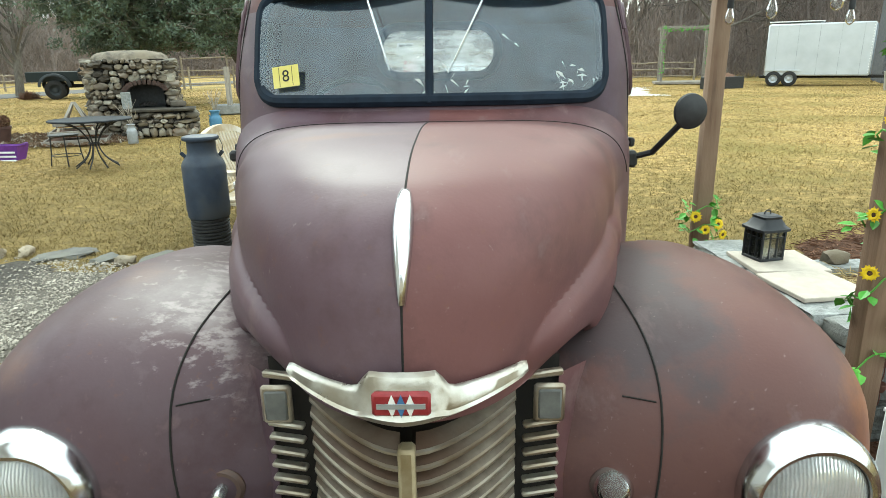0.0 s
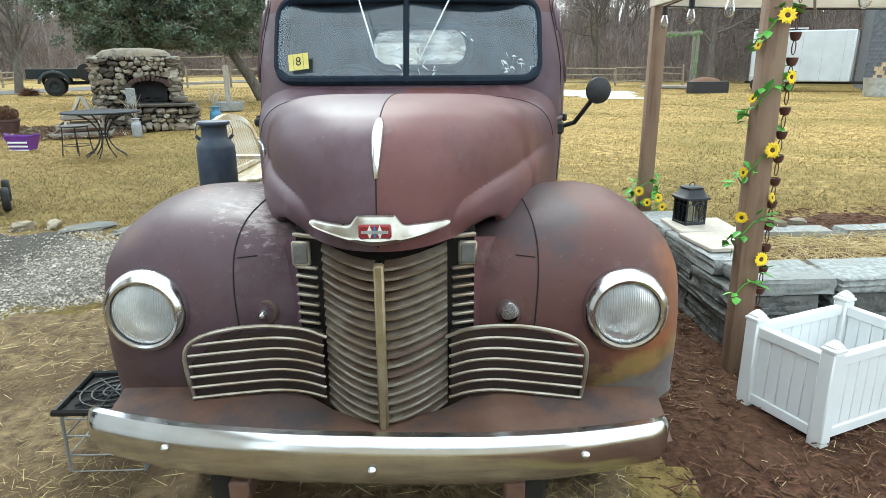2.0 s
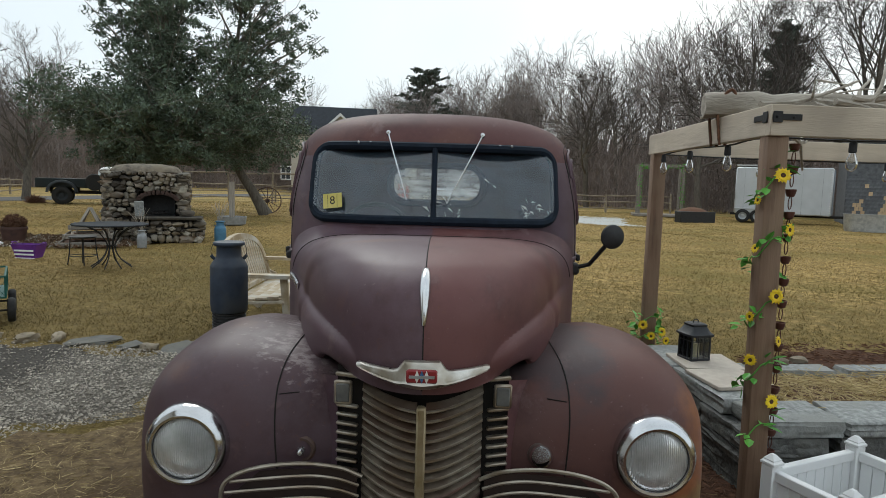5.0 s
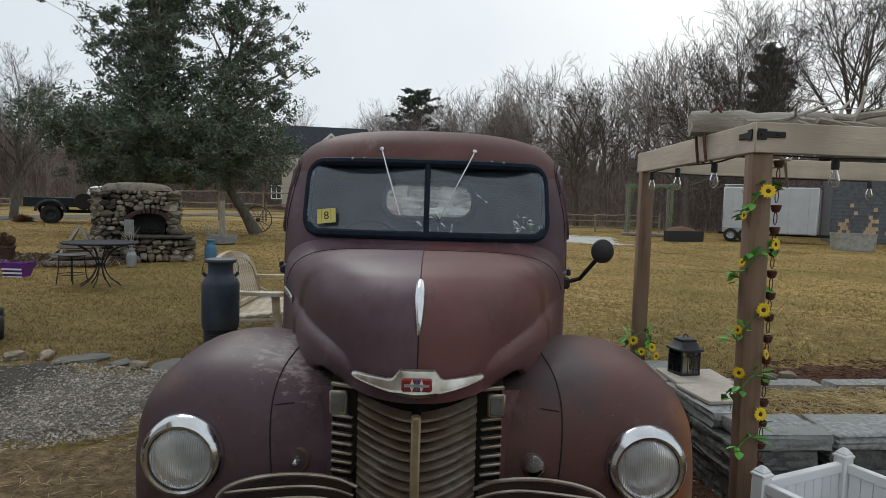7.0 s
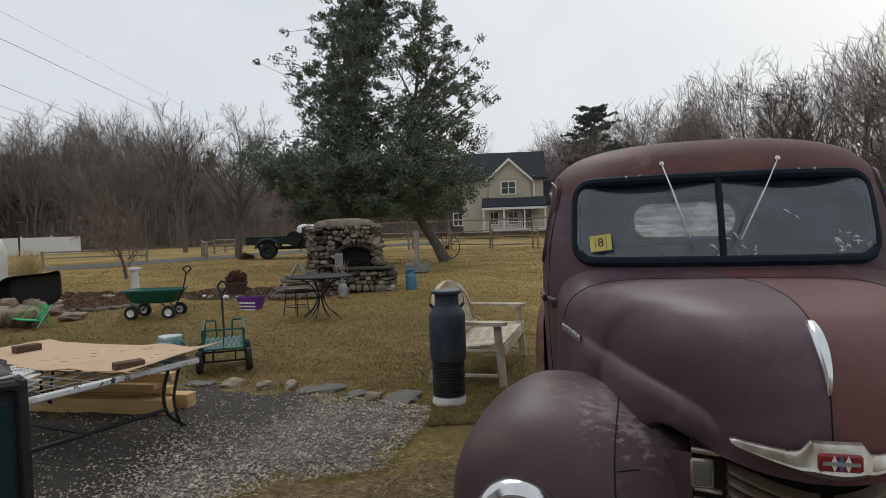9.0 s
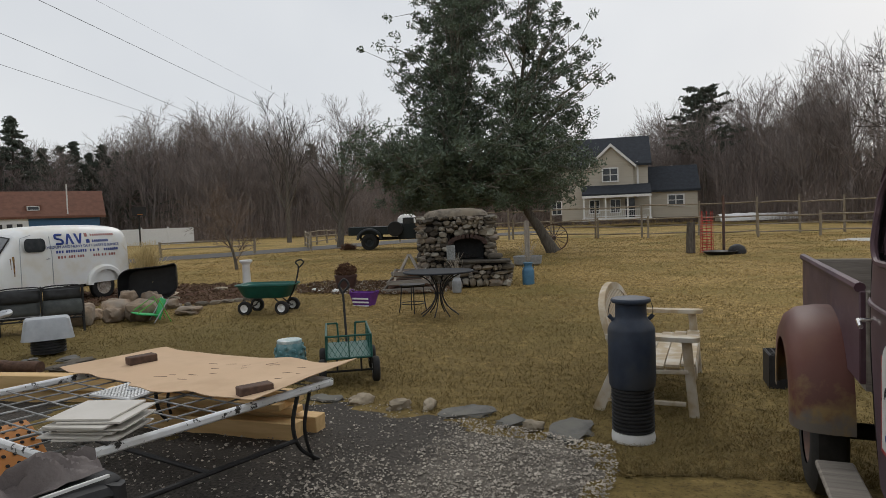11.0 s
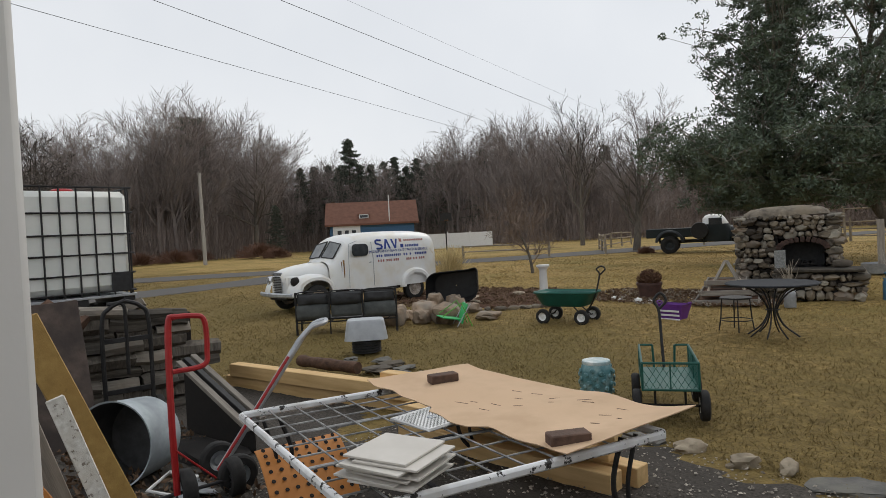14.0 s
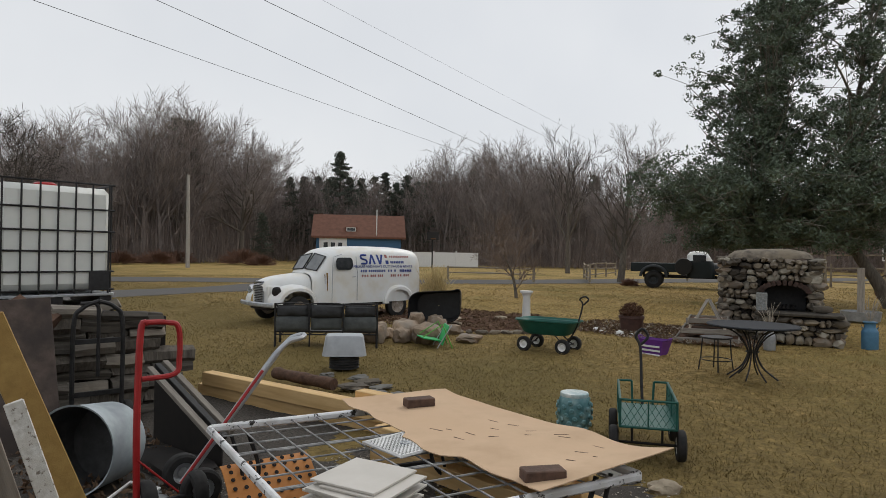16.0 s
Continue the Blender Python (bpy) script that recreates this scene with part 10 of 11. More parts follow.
    for k in range(12):
        q = -0.15 + 0.3 * k / 11
        part("plate_bar", box_part((q, 0, 0), (0.011, 0.32, 0.012)), M["trim"], d, "", False)
        part("plate_bar", box_part((0, q, 0), (0.32, 0.011, 0.012)), M["trim"], d, "", False)
    part("centre_boss", lathe(B(), [(0.03, 0), (0.03, 0.009), (0.018, 0.009), (0.016, 0.002)], 14), M["galv"], d)
    # stack of tiles
    for k in range(9):
        tt = thing("floor_tile", pose(-4.25 + 0.036 * math.sin(k * 2.1), 1.38 + 0.034 * math.cos(k * 1.7), 0.598 + 0.0125 * k, 0, 0, 20 + 3 * math.sin(k * 1.9)), "square beige porcelain floor tile in a stack", "tile", "stacked tiles")
        part("tile_body", box_part((0, 0, 0), (0.33, 0.33, 0.010), 0.0015), M["tile"], tt)


def make_lumber():
    def stack(name, items, label):
        for k, (a, b, w, h) in enumerate(items):
            t = thing("timber_beam", pose(0, 0, 0), label, "beam", name)
            board(t, a, b, w, h, M["wood_lumber"], "beam_body", (0, 0, 1), 0.006)
    stack("beams under the table", [((-6.3, 2.95, 0.075), (-4.25, 3.2, 0.075), 0.14, 0.14), ((-6.2, 2.75, 0.075), (-4.3, 3.0, 0.075), 0.14, 0.14), ((-6.0, 2.95, 0.19), (-4.4, 3.12, 0.19), 0.14, 0.05), ((-6.25, 2.85, 0.245), (-4.45, 3.05, 0.245), 0.2, 0.05), ((-6.0, 2.9, 0.31), (-4.35, 3.1, 0.31), 0.09, 0.08)], "fresh yellow timber under the grid table")
    stack("beams beside the table", [((-9.3, 2.45, 0.07), (-6.6, 3.25, 0.07), 0.14, 0.14), ((-9.25, 2.62, 0.07), (-6.6, 3.42, 0.07), 0.14, 0.14), ((-9.2, 2.46, 0.21), (-6.5, 3.22, 0.21), 0.14, 0.14), ((-7.4, 3.35, 0.21), (-6.4, 3.62, 0.21), 0.14, 0.14)], "fresh yellow timber beam lying on the gravel")


def make_log_and_slates():
    g = random.Random(6)
    t = thing("fallen_log", pose(0, 0, 0), "short rough brown log on the grass", "log")
    pts = bez([(-9.55, 3.45, 0.10), (-9.1, 3.55, 0.10), (-8.55, 3.72, 0.09)], 5)
    part("log_body", tube(B(), pts, [0.072 + 0.02 * noise.noise(Vector((i * 0.6, 0, 0))) for i in range(len(pts))], 10), M["bark_brown"], t)
    for k, (x, y, s) in enumerate(((-8.7, 4.3, 0.45), (-8.35, 4.25, 0.4), (-8.1, 4.0, 0.35), (-8.6, 4.0, 0.5), (-7.9, 4.15, 0.32), (-9.0, 4.35, 0.4), (-7.7, 3.85, 0.3), (-9.4, 4.1, 0.3))):
        bm = B()
        rocky(bm, (x, y, 0.025), (s * 0.72, s * 0.5, 0.06), g, 3, 0.5, 1.0)
        o = part("slate", bm, M["flag"] if k % 3 else M["stone"])
        tagged(o, "flat broken slate on the lawn edge", "stone", "slates by the pipe")
    # edging stones between gravel and lawn
    for k, (x, y, sx, sy, m_, h) in enumerate(((-4.42, 4.02, 0.24, 0.17, "stone", 0.10), (-4.0, 3.98, 0.23, 0.12, "stone", 0.10), (-3.76, 4.08, 0.2, 0.12, "stone", 0.09), (-3.38, 4.02, 0.5, 0.3, "flag", 0.07), (-2.95, 3.9, 0.3, 0.2, "flag", 0.07), (-2.75, 3.82, 0.18, 0.14, "stone", 0.08), (-2.46, 3.86, 0.46, 0.34, "flag", 0.09), (-4.75, 3.95, 0.3, 0.2, "flag", 0.08), (-5.2, 3.85, 0.25, 0.2, "stone", 0.09), (-5.6, 3.7, 0.3, 0.2, "stone", 0.08))):
        bm = B()
        rocky(bm, (x, y, h * 0.10), (sx * 0.92, sy * 0.9, h * 1.2), g, 3, 0.45, 0.3)
        if m_ == "flag":
            for v in bm.verts:
                v.co.z = min(v.co.z, 0.034 + 0.05 * (v.co.y - y) + 0.006 * noise.noise(v.co * 9))
        o = part("edging_stone", bm, M["flag"] if m_ == "flag" else M["stone_tan"])
        tagged(o, "flat grey flagstone edging the gravel" if m_ == "flag" else "small tan edging stone beside the gravel", "stone", "edging stones")
    # boulders, liner and folding chair by the old pond
    for k, (x, y, s, h) in enumerate(((-11.9, 6.5, 0.75, 0.55), (-11.3, 7.3, 0.8, 0.5), (-11.6, 6.95, 0.45, 0.35), (-12.4, 7.6, 0.6, 0.4), (-12.9, 7.9, 0.5, 0.35), (-12.2, 8.3, 0.45, 0.45), (-12.8, 8.7, 0.4, 0.45), (-13.2, 8.5, 0.5, 0.5), (-11.9, 8.4, 0.5, 0.3), (-12.2, 6.9, 0.5, 0.3), (-13.4, 9.6, 0.5, 0.3), (-10.9, 8.0, 0.6, 0.2))):
        bm = B()
        rocky(bm, (x, y, h * 0.28), (s * 0.9, s * 0.7, h * 0.8), g, 3, 0.3, 1.0)
        o = part("boulder", bm, M["stone_brown"])
        tagged(o, "rounded brown boulder by the old pond", "boulder", "pond boulders")
    t = thing("pond_liner", pose(-13.1, 8.9, 0, 0, 0, 33), "black rigid pond shell propped on its edge", "pond shell")
    bm = B()
    rows = []
    for q, d in ((1.0, 0.0), (0.98, 0.03), (0.90, 0.30), (0.82, 0.36), (0.4, 0.37), (0.02, 0.37)):
        ring = []
        for k in range(32):
            a = 2 * math.pi * k / 32
            ring.append(Vector((0.62 * q * sgn(math.cos(a)) * abs(math.cos(a)) ** 0.3, d, 0.44 + 0.36 * q * sgn(math.sin(a)) * abs(math.sin(a)) ** 0.3 + 0.14 * q * math.cos(a))))
        rows.append(ring)
    skin(bm, rows, True)
    thicken(bm, 0.012)
    part("shell", bm, M["liner"], t)
    t = thing("folding_chair", pose(-10.65, 7.15, 0, 0, 0, 150), "lime green folding chair tipped on its side", "chair")
    part("seat_sling", box_part((0, 0, 0.22), (0.44, 0.02, 0.36), 0.004, (18, 0, 0)), M["lime"], t)
    part("back_sling", box_part((0.05, 0.24, 0.14), (0.44, 0.36, 0.02), 0.004, (10, 0, 8)), M["lime"], t)
    for s in (-1, 1):
        part("leg_tube", tube(B(), [(s * 0.24, -0.12, 0.0), (s * 0.24, 0.06, 0.42), (s * 0.24, 0.4, 0.2)], 0.011, 6), M["leaf_green"], t)
        part("leg_tube", tube(B(), [(s * 0.24, 0.15, 0.0), (s * 0.24, -0.1, 0.4)], 0.011, 6), M["galv"], t)
    # grey tub over a pipe
    t = thing("upturned_tub", pose(-9.75, 4.58, 0), "grey plastic tub upturned on a black corrugated pipe", "tub")
    bm = B()
    rows = []
    for z, L, w in ((0.21, 0.31, 0.23), (0.23, 0.305, 0.225), (0.47, 0.265, 0.185), (0.49, 0.245, 0.165)):
        rows.append([Vector((L * sgn(math.cos(a)) * abs(math.cos(a)) ** 0.4, w * sgn(math.sin(a)) * abs(math.sin(a)) ** 0.4, z)) for a in [2 * math.pi * k / 32 for k in range(32)]])
    skin(bm, rows, True)
    bm.faces.new([bm.verts.new(p) for p in rows[-1]])
    part("tub_shell", bm, M["grey_tub"], t, "", True, Matrix.Rotation(radians(58), 4, 'Z'))
    prof = []
    for k in range(6):
        z = 0.02 + 0.036 * k
        prof += [(0.19, z), (0.21, z + 0.008), (0.21, z + 0.022), (0.19, z + 0.03)]
    part("pipe", lathe(B(), prof, 28), M["black"], t)


def make_patio_sofa():
    t = thing("patio_sofa", pose(-11.58, 5.32, 0, 0, 0, 56) @ Matrix.Diagonal((0.95, 0.95, 0.78, 1.0)), "black steel patio sofa with charcoal mesh backs, seen from behind", "sofa")
    L = 0.90
    for s in (-1, 1):
        part("end_frame", tube(B(), bez([(s * L, 0.0, 0.0), (s * L, 0.0, 0.5), (s * L, -0.02, 0.98)], 4), 0.022, 7), M["iron"], t)
        part("arm_frame", tube(B(), bez([(s * L, 0.0, 0.62), (s * L, 0.5, 0.62), (s * L, 0.58, 0.4), (s * L, 0.58, 0.0)], 4), 0.02, 7), M["iron"], t)
    for z in (0.30, 0.37, 0.93):
        part("rail", tube(B(), [(-L, 0, z), (L, 0, z)], 0.016, 7), M["iron"], t)
    for k in range(7):
        x = -L + L * 2 * (k + 0.5) / 7
        part("rail_strut", tube(B(), [(x - 0.05, 0, 0.30), (x + 0.05, 0, 0.37)], 0.010, 5), M["iron"], t)
    for k in range(3):
        x = -L + L * 2 * (k + 0.5) / 3
        w = L * 2 / 3 - 0.05
        for name, z0, z1, dep, m_, lab in (("back_pad", 0.40, 0.68, 0.05, "cushion_grey", "slate grey lower back cushion"), ("head_pad", 0.69, 0.93, 0.085, "cushion", "dark puckered upper back cushion")):
            bm = B()
            rows = []
            for j in range(9):
                v = j / 8
                row = []
                for i in range(15):
                    u = i / 14
                    puff = (math.sin(math.pi * min(1, max(0, u))) * math.sin(math.pi * v)) ** 0.35
                    pucker = 0.020 * noise.noise(Vector((u * 5 + k * 3, v * 4, z0 * 9))) if name == "head_pad" else 0.005 * noise.noise(Vector((u * 4, v * 3, k)))
                    row.append(Vector((x - w / 2 + w * u, -dep * puff + pucker, z0 + (z1 - z0) * v)))
                rows.append(row)
            skin(bm, rows)
            thicken(bm, 0.03)
            part(name, bm, M[m_], t, lab)
        part("top_bar", tube(B(), bez([(x - w / 2 - 0.02, 0, 0.86), (x - w / 2 + 0.01, -0.01, 0.965), (x, -0.01, 0.985), (x + w / 2 - 0.01, -0.01, 0.965), (x + w / 2 + 0.02, 0, 0.86)], 5), 0.014, 6), M["iron"], t)
    for k in (1, 2):
        x = -L + L * 2 * k / 3
        part("divider", tube(B(), [(x, -0.05, 0.34), (x, -0.09, 0.70), (x, -0.06, 0.99)], 0.017, 6), M["iron"], t)
        part("leg", tube(B(), [(x, 0.0, 0.0), (x, 0.0, 0.34)], 0.014, 6), M["iron"], t)
    part("seat_frame", box_part((0, 0.28, 0.36), (2 * L, 0.56, 0.04), 0.01), M["iron"], t)


def make_ibc():
    t = thing("ibc_tank", pose(-10.72, 1.05, 0.0, 0, 0, 98) @ Matrix.Diagonal((1.0, 1.0, 1.06, 1.0)), "white IBC water tank in a steel cage on a pallet", "tank")
    # local: x along the long side
    part("bottle", box_part((0, 0, 1.66), (1.16, 0.96, 1.12), 0.07, None), M["ibc"], t, "translucent white plastic bottle")
    for z in (1.10, 1.30, 1.52, 1.74, 1.98, 2.26):
        part("cage_hoop", tube(B(), [(-0.60, -0.50, z), (0.60, -0.50, z), (0.60, 0.50, z), (-0.60, 0.50, z)], 0.011, 6, True), M["iron"], t)
    for k in range(7):
        x = -0.54 + 0.18 * k
        for y in (-0.50, 0.50):
            part("cage_bar", cyl(B(), (x, y, 1.06), (x, y, 2.26), 0.010, 6), M["iron"], t)
    for k in range(5):
        y = -0.40 + 0.2 * k
        for x in (-0.60, 0.60):
            part("cage_bar", cyl(B(), (x, y, 1.06), (x, y, 2.26), 0.010, 6), M["iron"], t)
    part("fill_cap", lathe(B(), [(0.12, 2.20), (0.12, 2.26), (0.10, 2.275), (0.001, 2.275)], 18, None), M["red_steel"], t, "red screw cap")
    part("black_sheet", box_part((0.44, -0.505, 1.20), (0.22, 0.012, 0.2)), M["black"], t, "", False)
    part("pallet_deck", box_part((0, 0, 1.045), (1.22, 1.02, 0.03), 0.005), M["galv"], t)
    for x in (-0.52, 0, 0.52):
        part("pallet_foot", box_part((x, 0, 0.98), (0.14, 1.0, 0.10), 0.01), M["iron"], t)
    # the stand it rests on
    s = thing("block_stand", pose(-10.72, 1.05, 0, 0, 0, 98) @ Matrix.Diagonal((1.0, 1.0, 1.06, 1.0)), "stacked weathered timbers carrying the tank", "stand")
    for k in range(6):
        part("timber", box_part((0, 0, 0.08 + 0.155 * k), (1.2 if k % 2 else 1.15, 1.0, 0.15), 0.01), M["wood_grey"], s)


def split_log(parent, m, ln, w, h, g, material):
    """A split billet: wedge or half-round section, wavering along its length, with cut ends."""
    k = g.choice((4, 5, 6, 7))
    ring = [(w * 0.5 * math.cos(2 * math.pi * i / k + 0.4) * g.uniform(0.8, 1.2), h * 0.5 * math.sin(2 * math.pi * i / k + 0.4) * g.uniform(0.85, 1.15)) for i in range(k)]
    bend = g.gauss(0, 0.012)
    rows = []
    for i in range(6):
        q = i / 5
        rows.append([Vector((-ln / 2 + ln * q + g.gauss(0, 0.008), a * (1 + g.gauss(0, 0.05)), b * (1 + g.gauss(0, 0.05)) + bend * math.sin(math.pi * q))) for a, b in ring])
    bm = B()
    skin(bm, rows, True)
    for row, flip in ((rows[0], -1), (rows[-1], 1)):
        bm.faces.new([bm.verts.new(p) for p in row][::flip])
    return part("split_log", bm, M[material], parent, "", False, m)


def make_woodpile():
    g = random.Random(12)
    t = thing("firewood_pile", pose(0, 0, 0), "stack of split grey weathered firewood, loose billets on top", "firewood")
    base = Vector((-8.75, 1.25, 0))
    z = 0.0
    while z < 0.98:
        h = g.uniform(0.085, 0.145)
        y = -1.35 + g.uniform(-0.2, 0.0)
        end = 0.68 - 0.30 * z + g.gauss(0, 0.05)
        while y < end:
            ln = g.uniform(0.30, 0.52)
            m = Matrix.Translation(base + Vector((g.gauss(0, .03), y + ln / 2, z + h / 2))) @ Matrix.Rotation(math.pi / 2 + g.gauss(0, 0.07), 4, 'Z') @ Matrix.Rotation(g.gauss(0, 0.035), 4, 'Y')
            split_log(t, m, ln * 0.97, g.uniform(0.14, 0.22), h * 1.22, g, g.choice(("log_grey", "log_grey", "log_pale", "bark", "log_grey")))
            y += ln
        z += h
    # loose billets thrown on top at angles
    for dx, dy, dz, rz, ry, ln, w, m_ in ((0.02, -0.52, 1.06, 60, 28, 0.40, 0.20, "bark_brown"), (0.05, -0.20, 1.05, 96, 6, 0.42, 0.12, "log_pale"), (-0.02, 0.02, 1.07, 70, -20, 0.34, 0.13, "log_pale"), (0.06, 0.22, 1.00, 92, 4, 0.40, 0.11, "log_grey"), (0.04, -0.80, 1.03, 84, 4, 0.34, 0.14, "log_pale"), (0.08, -0.95, 1.10, 100, 10, 0.30, 0.12, "log_grey")):
        split_log(t, Matrix.Translation(base + Vector((dx, dy, dz))) @ Matrix.Rotation(radians(rz), 4, 'Z') @ Matrix.Rotation(radians(ry), 4, 'Y'), ln, w, w * 0.9, g, m_)
    # added dark box behind the billets, painting the shade in their gaps
    part("pile_core", box_part((-9.14, 0.85, 0.48), (0.55, 2.1, 0.96)), M["dark"], t, "", False)


def make_hand_trucks():
    # red loop-handled truck standing close by
    t = thing("hand_truck", pose(0, 0, 0), "red steel hand truck with a loop handle", "hand truck", "hand trucks")
    b = Vector((-6.02, 0.92, 0))
    part("upright", tube(B(), bez([b + Vector((0, 0, 0.12)), b + Vector((-0.03, 0.0, 0.6)), b + Vector((-0.10, 0.03, 1.15)), b + Vector((-0.10, 0.07, 1.21))], 5), 0.021, 8), M["red_steel"], t)
    part("loop_handle", tube(B(), bez([b + Vector((-0.10, 0.05, 1.21)), b + Vector((-0.08, 0.18, 1.205)), b + Vector((-0.07, 0.245, 1.17)), b + Vector((-0.06, 0.25, 0.98)), b + Vector((-0.05, 0.22, 0.885)), b + Vector((-0.06, 0.03, 0.87))], 5), 0.017, 8), M["red_steel"], t)
    part("toe_plate", box_part(b + Vector((0.12, 0.1, 0.05)), (0.2, 0.36, 0.012), 0.004, (0, -8, 0)), M["iron"], t)
    part("axle", cyl(B(), b + Vector((-0.02, -0.1, 0.12)), b + Vector((-0.02, 0.34, 0.12)), 0.012, 7), M["iron"], t)
    part("cross_stay", cyl(B(), b + Vector((0, 0, 0.40)), b + Vector((0, 0.24, 0.16)), 0.007, 6), M["red_steel"], t)
    for dy in (0.06, 0.36):
        w = new("wheel")
        w.parent = t
        wheel(w, b + Vector((-0.02, dy, 0.13)), 0.13, 0.085, M["galv"], axis='Y')
    # silver and red truck leaning over
    t = thing("hand_truck", pose(0, 0, 0), "worn silver and red hand truck leaning back", "hand truck", "hand trucks")
    a0, a1 = Vector((-6.15, 1.22, 0.16)), Vector((-6.18, 1.86, 0.93))
    part("upright", tube(B(), [a0, a1], 0.019, 8), M["galv"], t)
    part("red_stripe", tube(B(), [a0 + Vector((0.012, -0.008, 0.004)), a0.lerp(a1, 0.86) + Vector((0.012, -0.008, 0.004))], 0.011, 6), M["red_steel"], t, "faded red paint stripe")
    part("upright", tube(B(), [a0 + Vector((-0.17, 0.12, 0)), a1 + Vector((-0.17, 0.12, 0))], 0.019, 8), M["galv"], t)
    part("grip", tube(B(), bez([a1, a1 + Vector((0, 0.10, 0.08)), a1 + Vector((-0.02, 0.22, 0.10)), a1 + Vector((-0.16, 0.30, 0.10)), a1 + Vector((-0.17, 0.21, 0.08)), a1 + Vector((-0.17, 0.12, 0.0))], 4), 0.019, 8), M["galv"], t, "bright bent grip")
    for dx in (0.08, -0.30):
        w = new("wheel")
        w.parent = t
        wheel(w, a0 + Vector((dx, 0.10, -0.03)), 0.13, 0.08, M["galv"])
    part("toe_plate", box_part(a0 + Vector((-0.11, -0.12, -0.1)), (0.36, 0.2, 0.012), 0.003, (-20, 0, 0)), M["galv"], t)
    # black rack truck in front of the firewood
    t = thing("rack_trolley", pose(0, 0, 0), "black tubular sack trolley before the firewood", "trolley")
    o = Vector((-8.35, 0.97, 0))
    for dy in (0.0, 0.40):
        part("upright", tube(B(), bez([o + Vector((0, dy, 0.1)), o + Vector((0, dy, 0.95)), o + Vector((0, dy + (0.07 if dy == 0 else -0.07), 1.12)), o + Vector((0, 0.20, 1.18))], 5), 0.02, 8), M["iron"], t)
    part("centre_bar", tube(B(), bez([o + Vector((0, 0.20, 0.5)), o + Vector((0, 0.2, 1.0)), o + Vector((0, 0.18, 1.15)), o + Vector((0, 0.05, 1.16))], 4), 0.017, 7), M["iron"], t)
    for z in (0.35, 0.82):
        part("cross_bar", box_part(o + Vector((0, 0.2, z)), (0.02, 0.42, 0.045), 0.004), M["iron"], t)
    for dy in (-0.05, 0.45):
        w = new("wheel")
        w.parent = t
        wheel(w, o + Vector((0, dy, 0.13)), 0.13, 0.07, M["galv"], axis='Y')


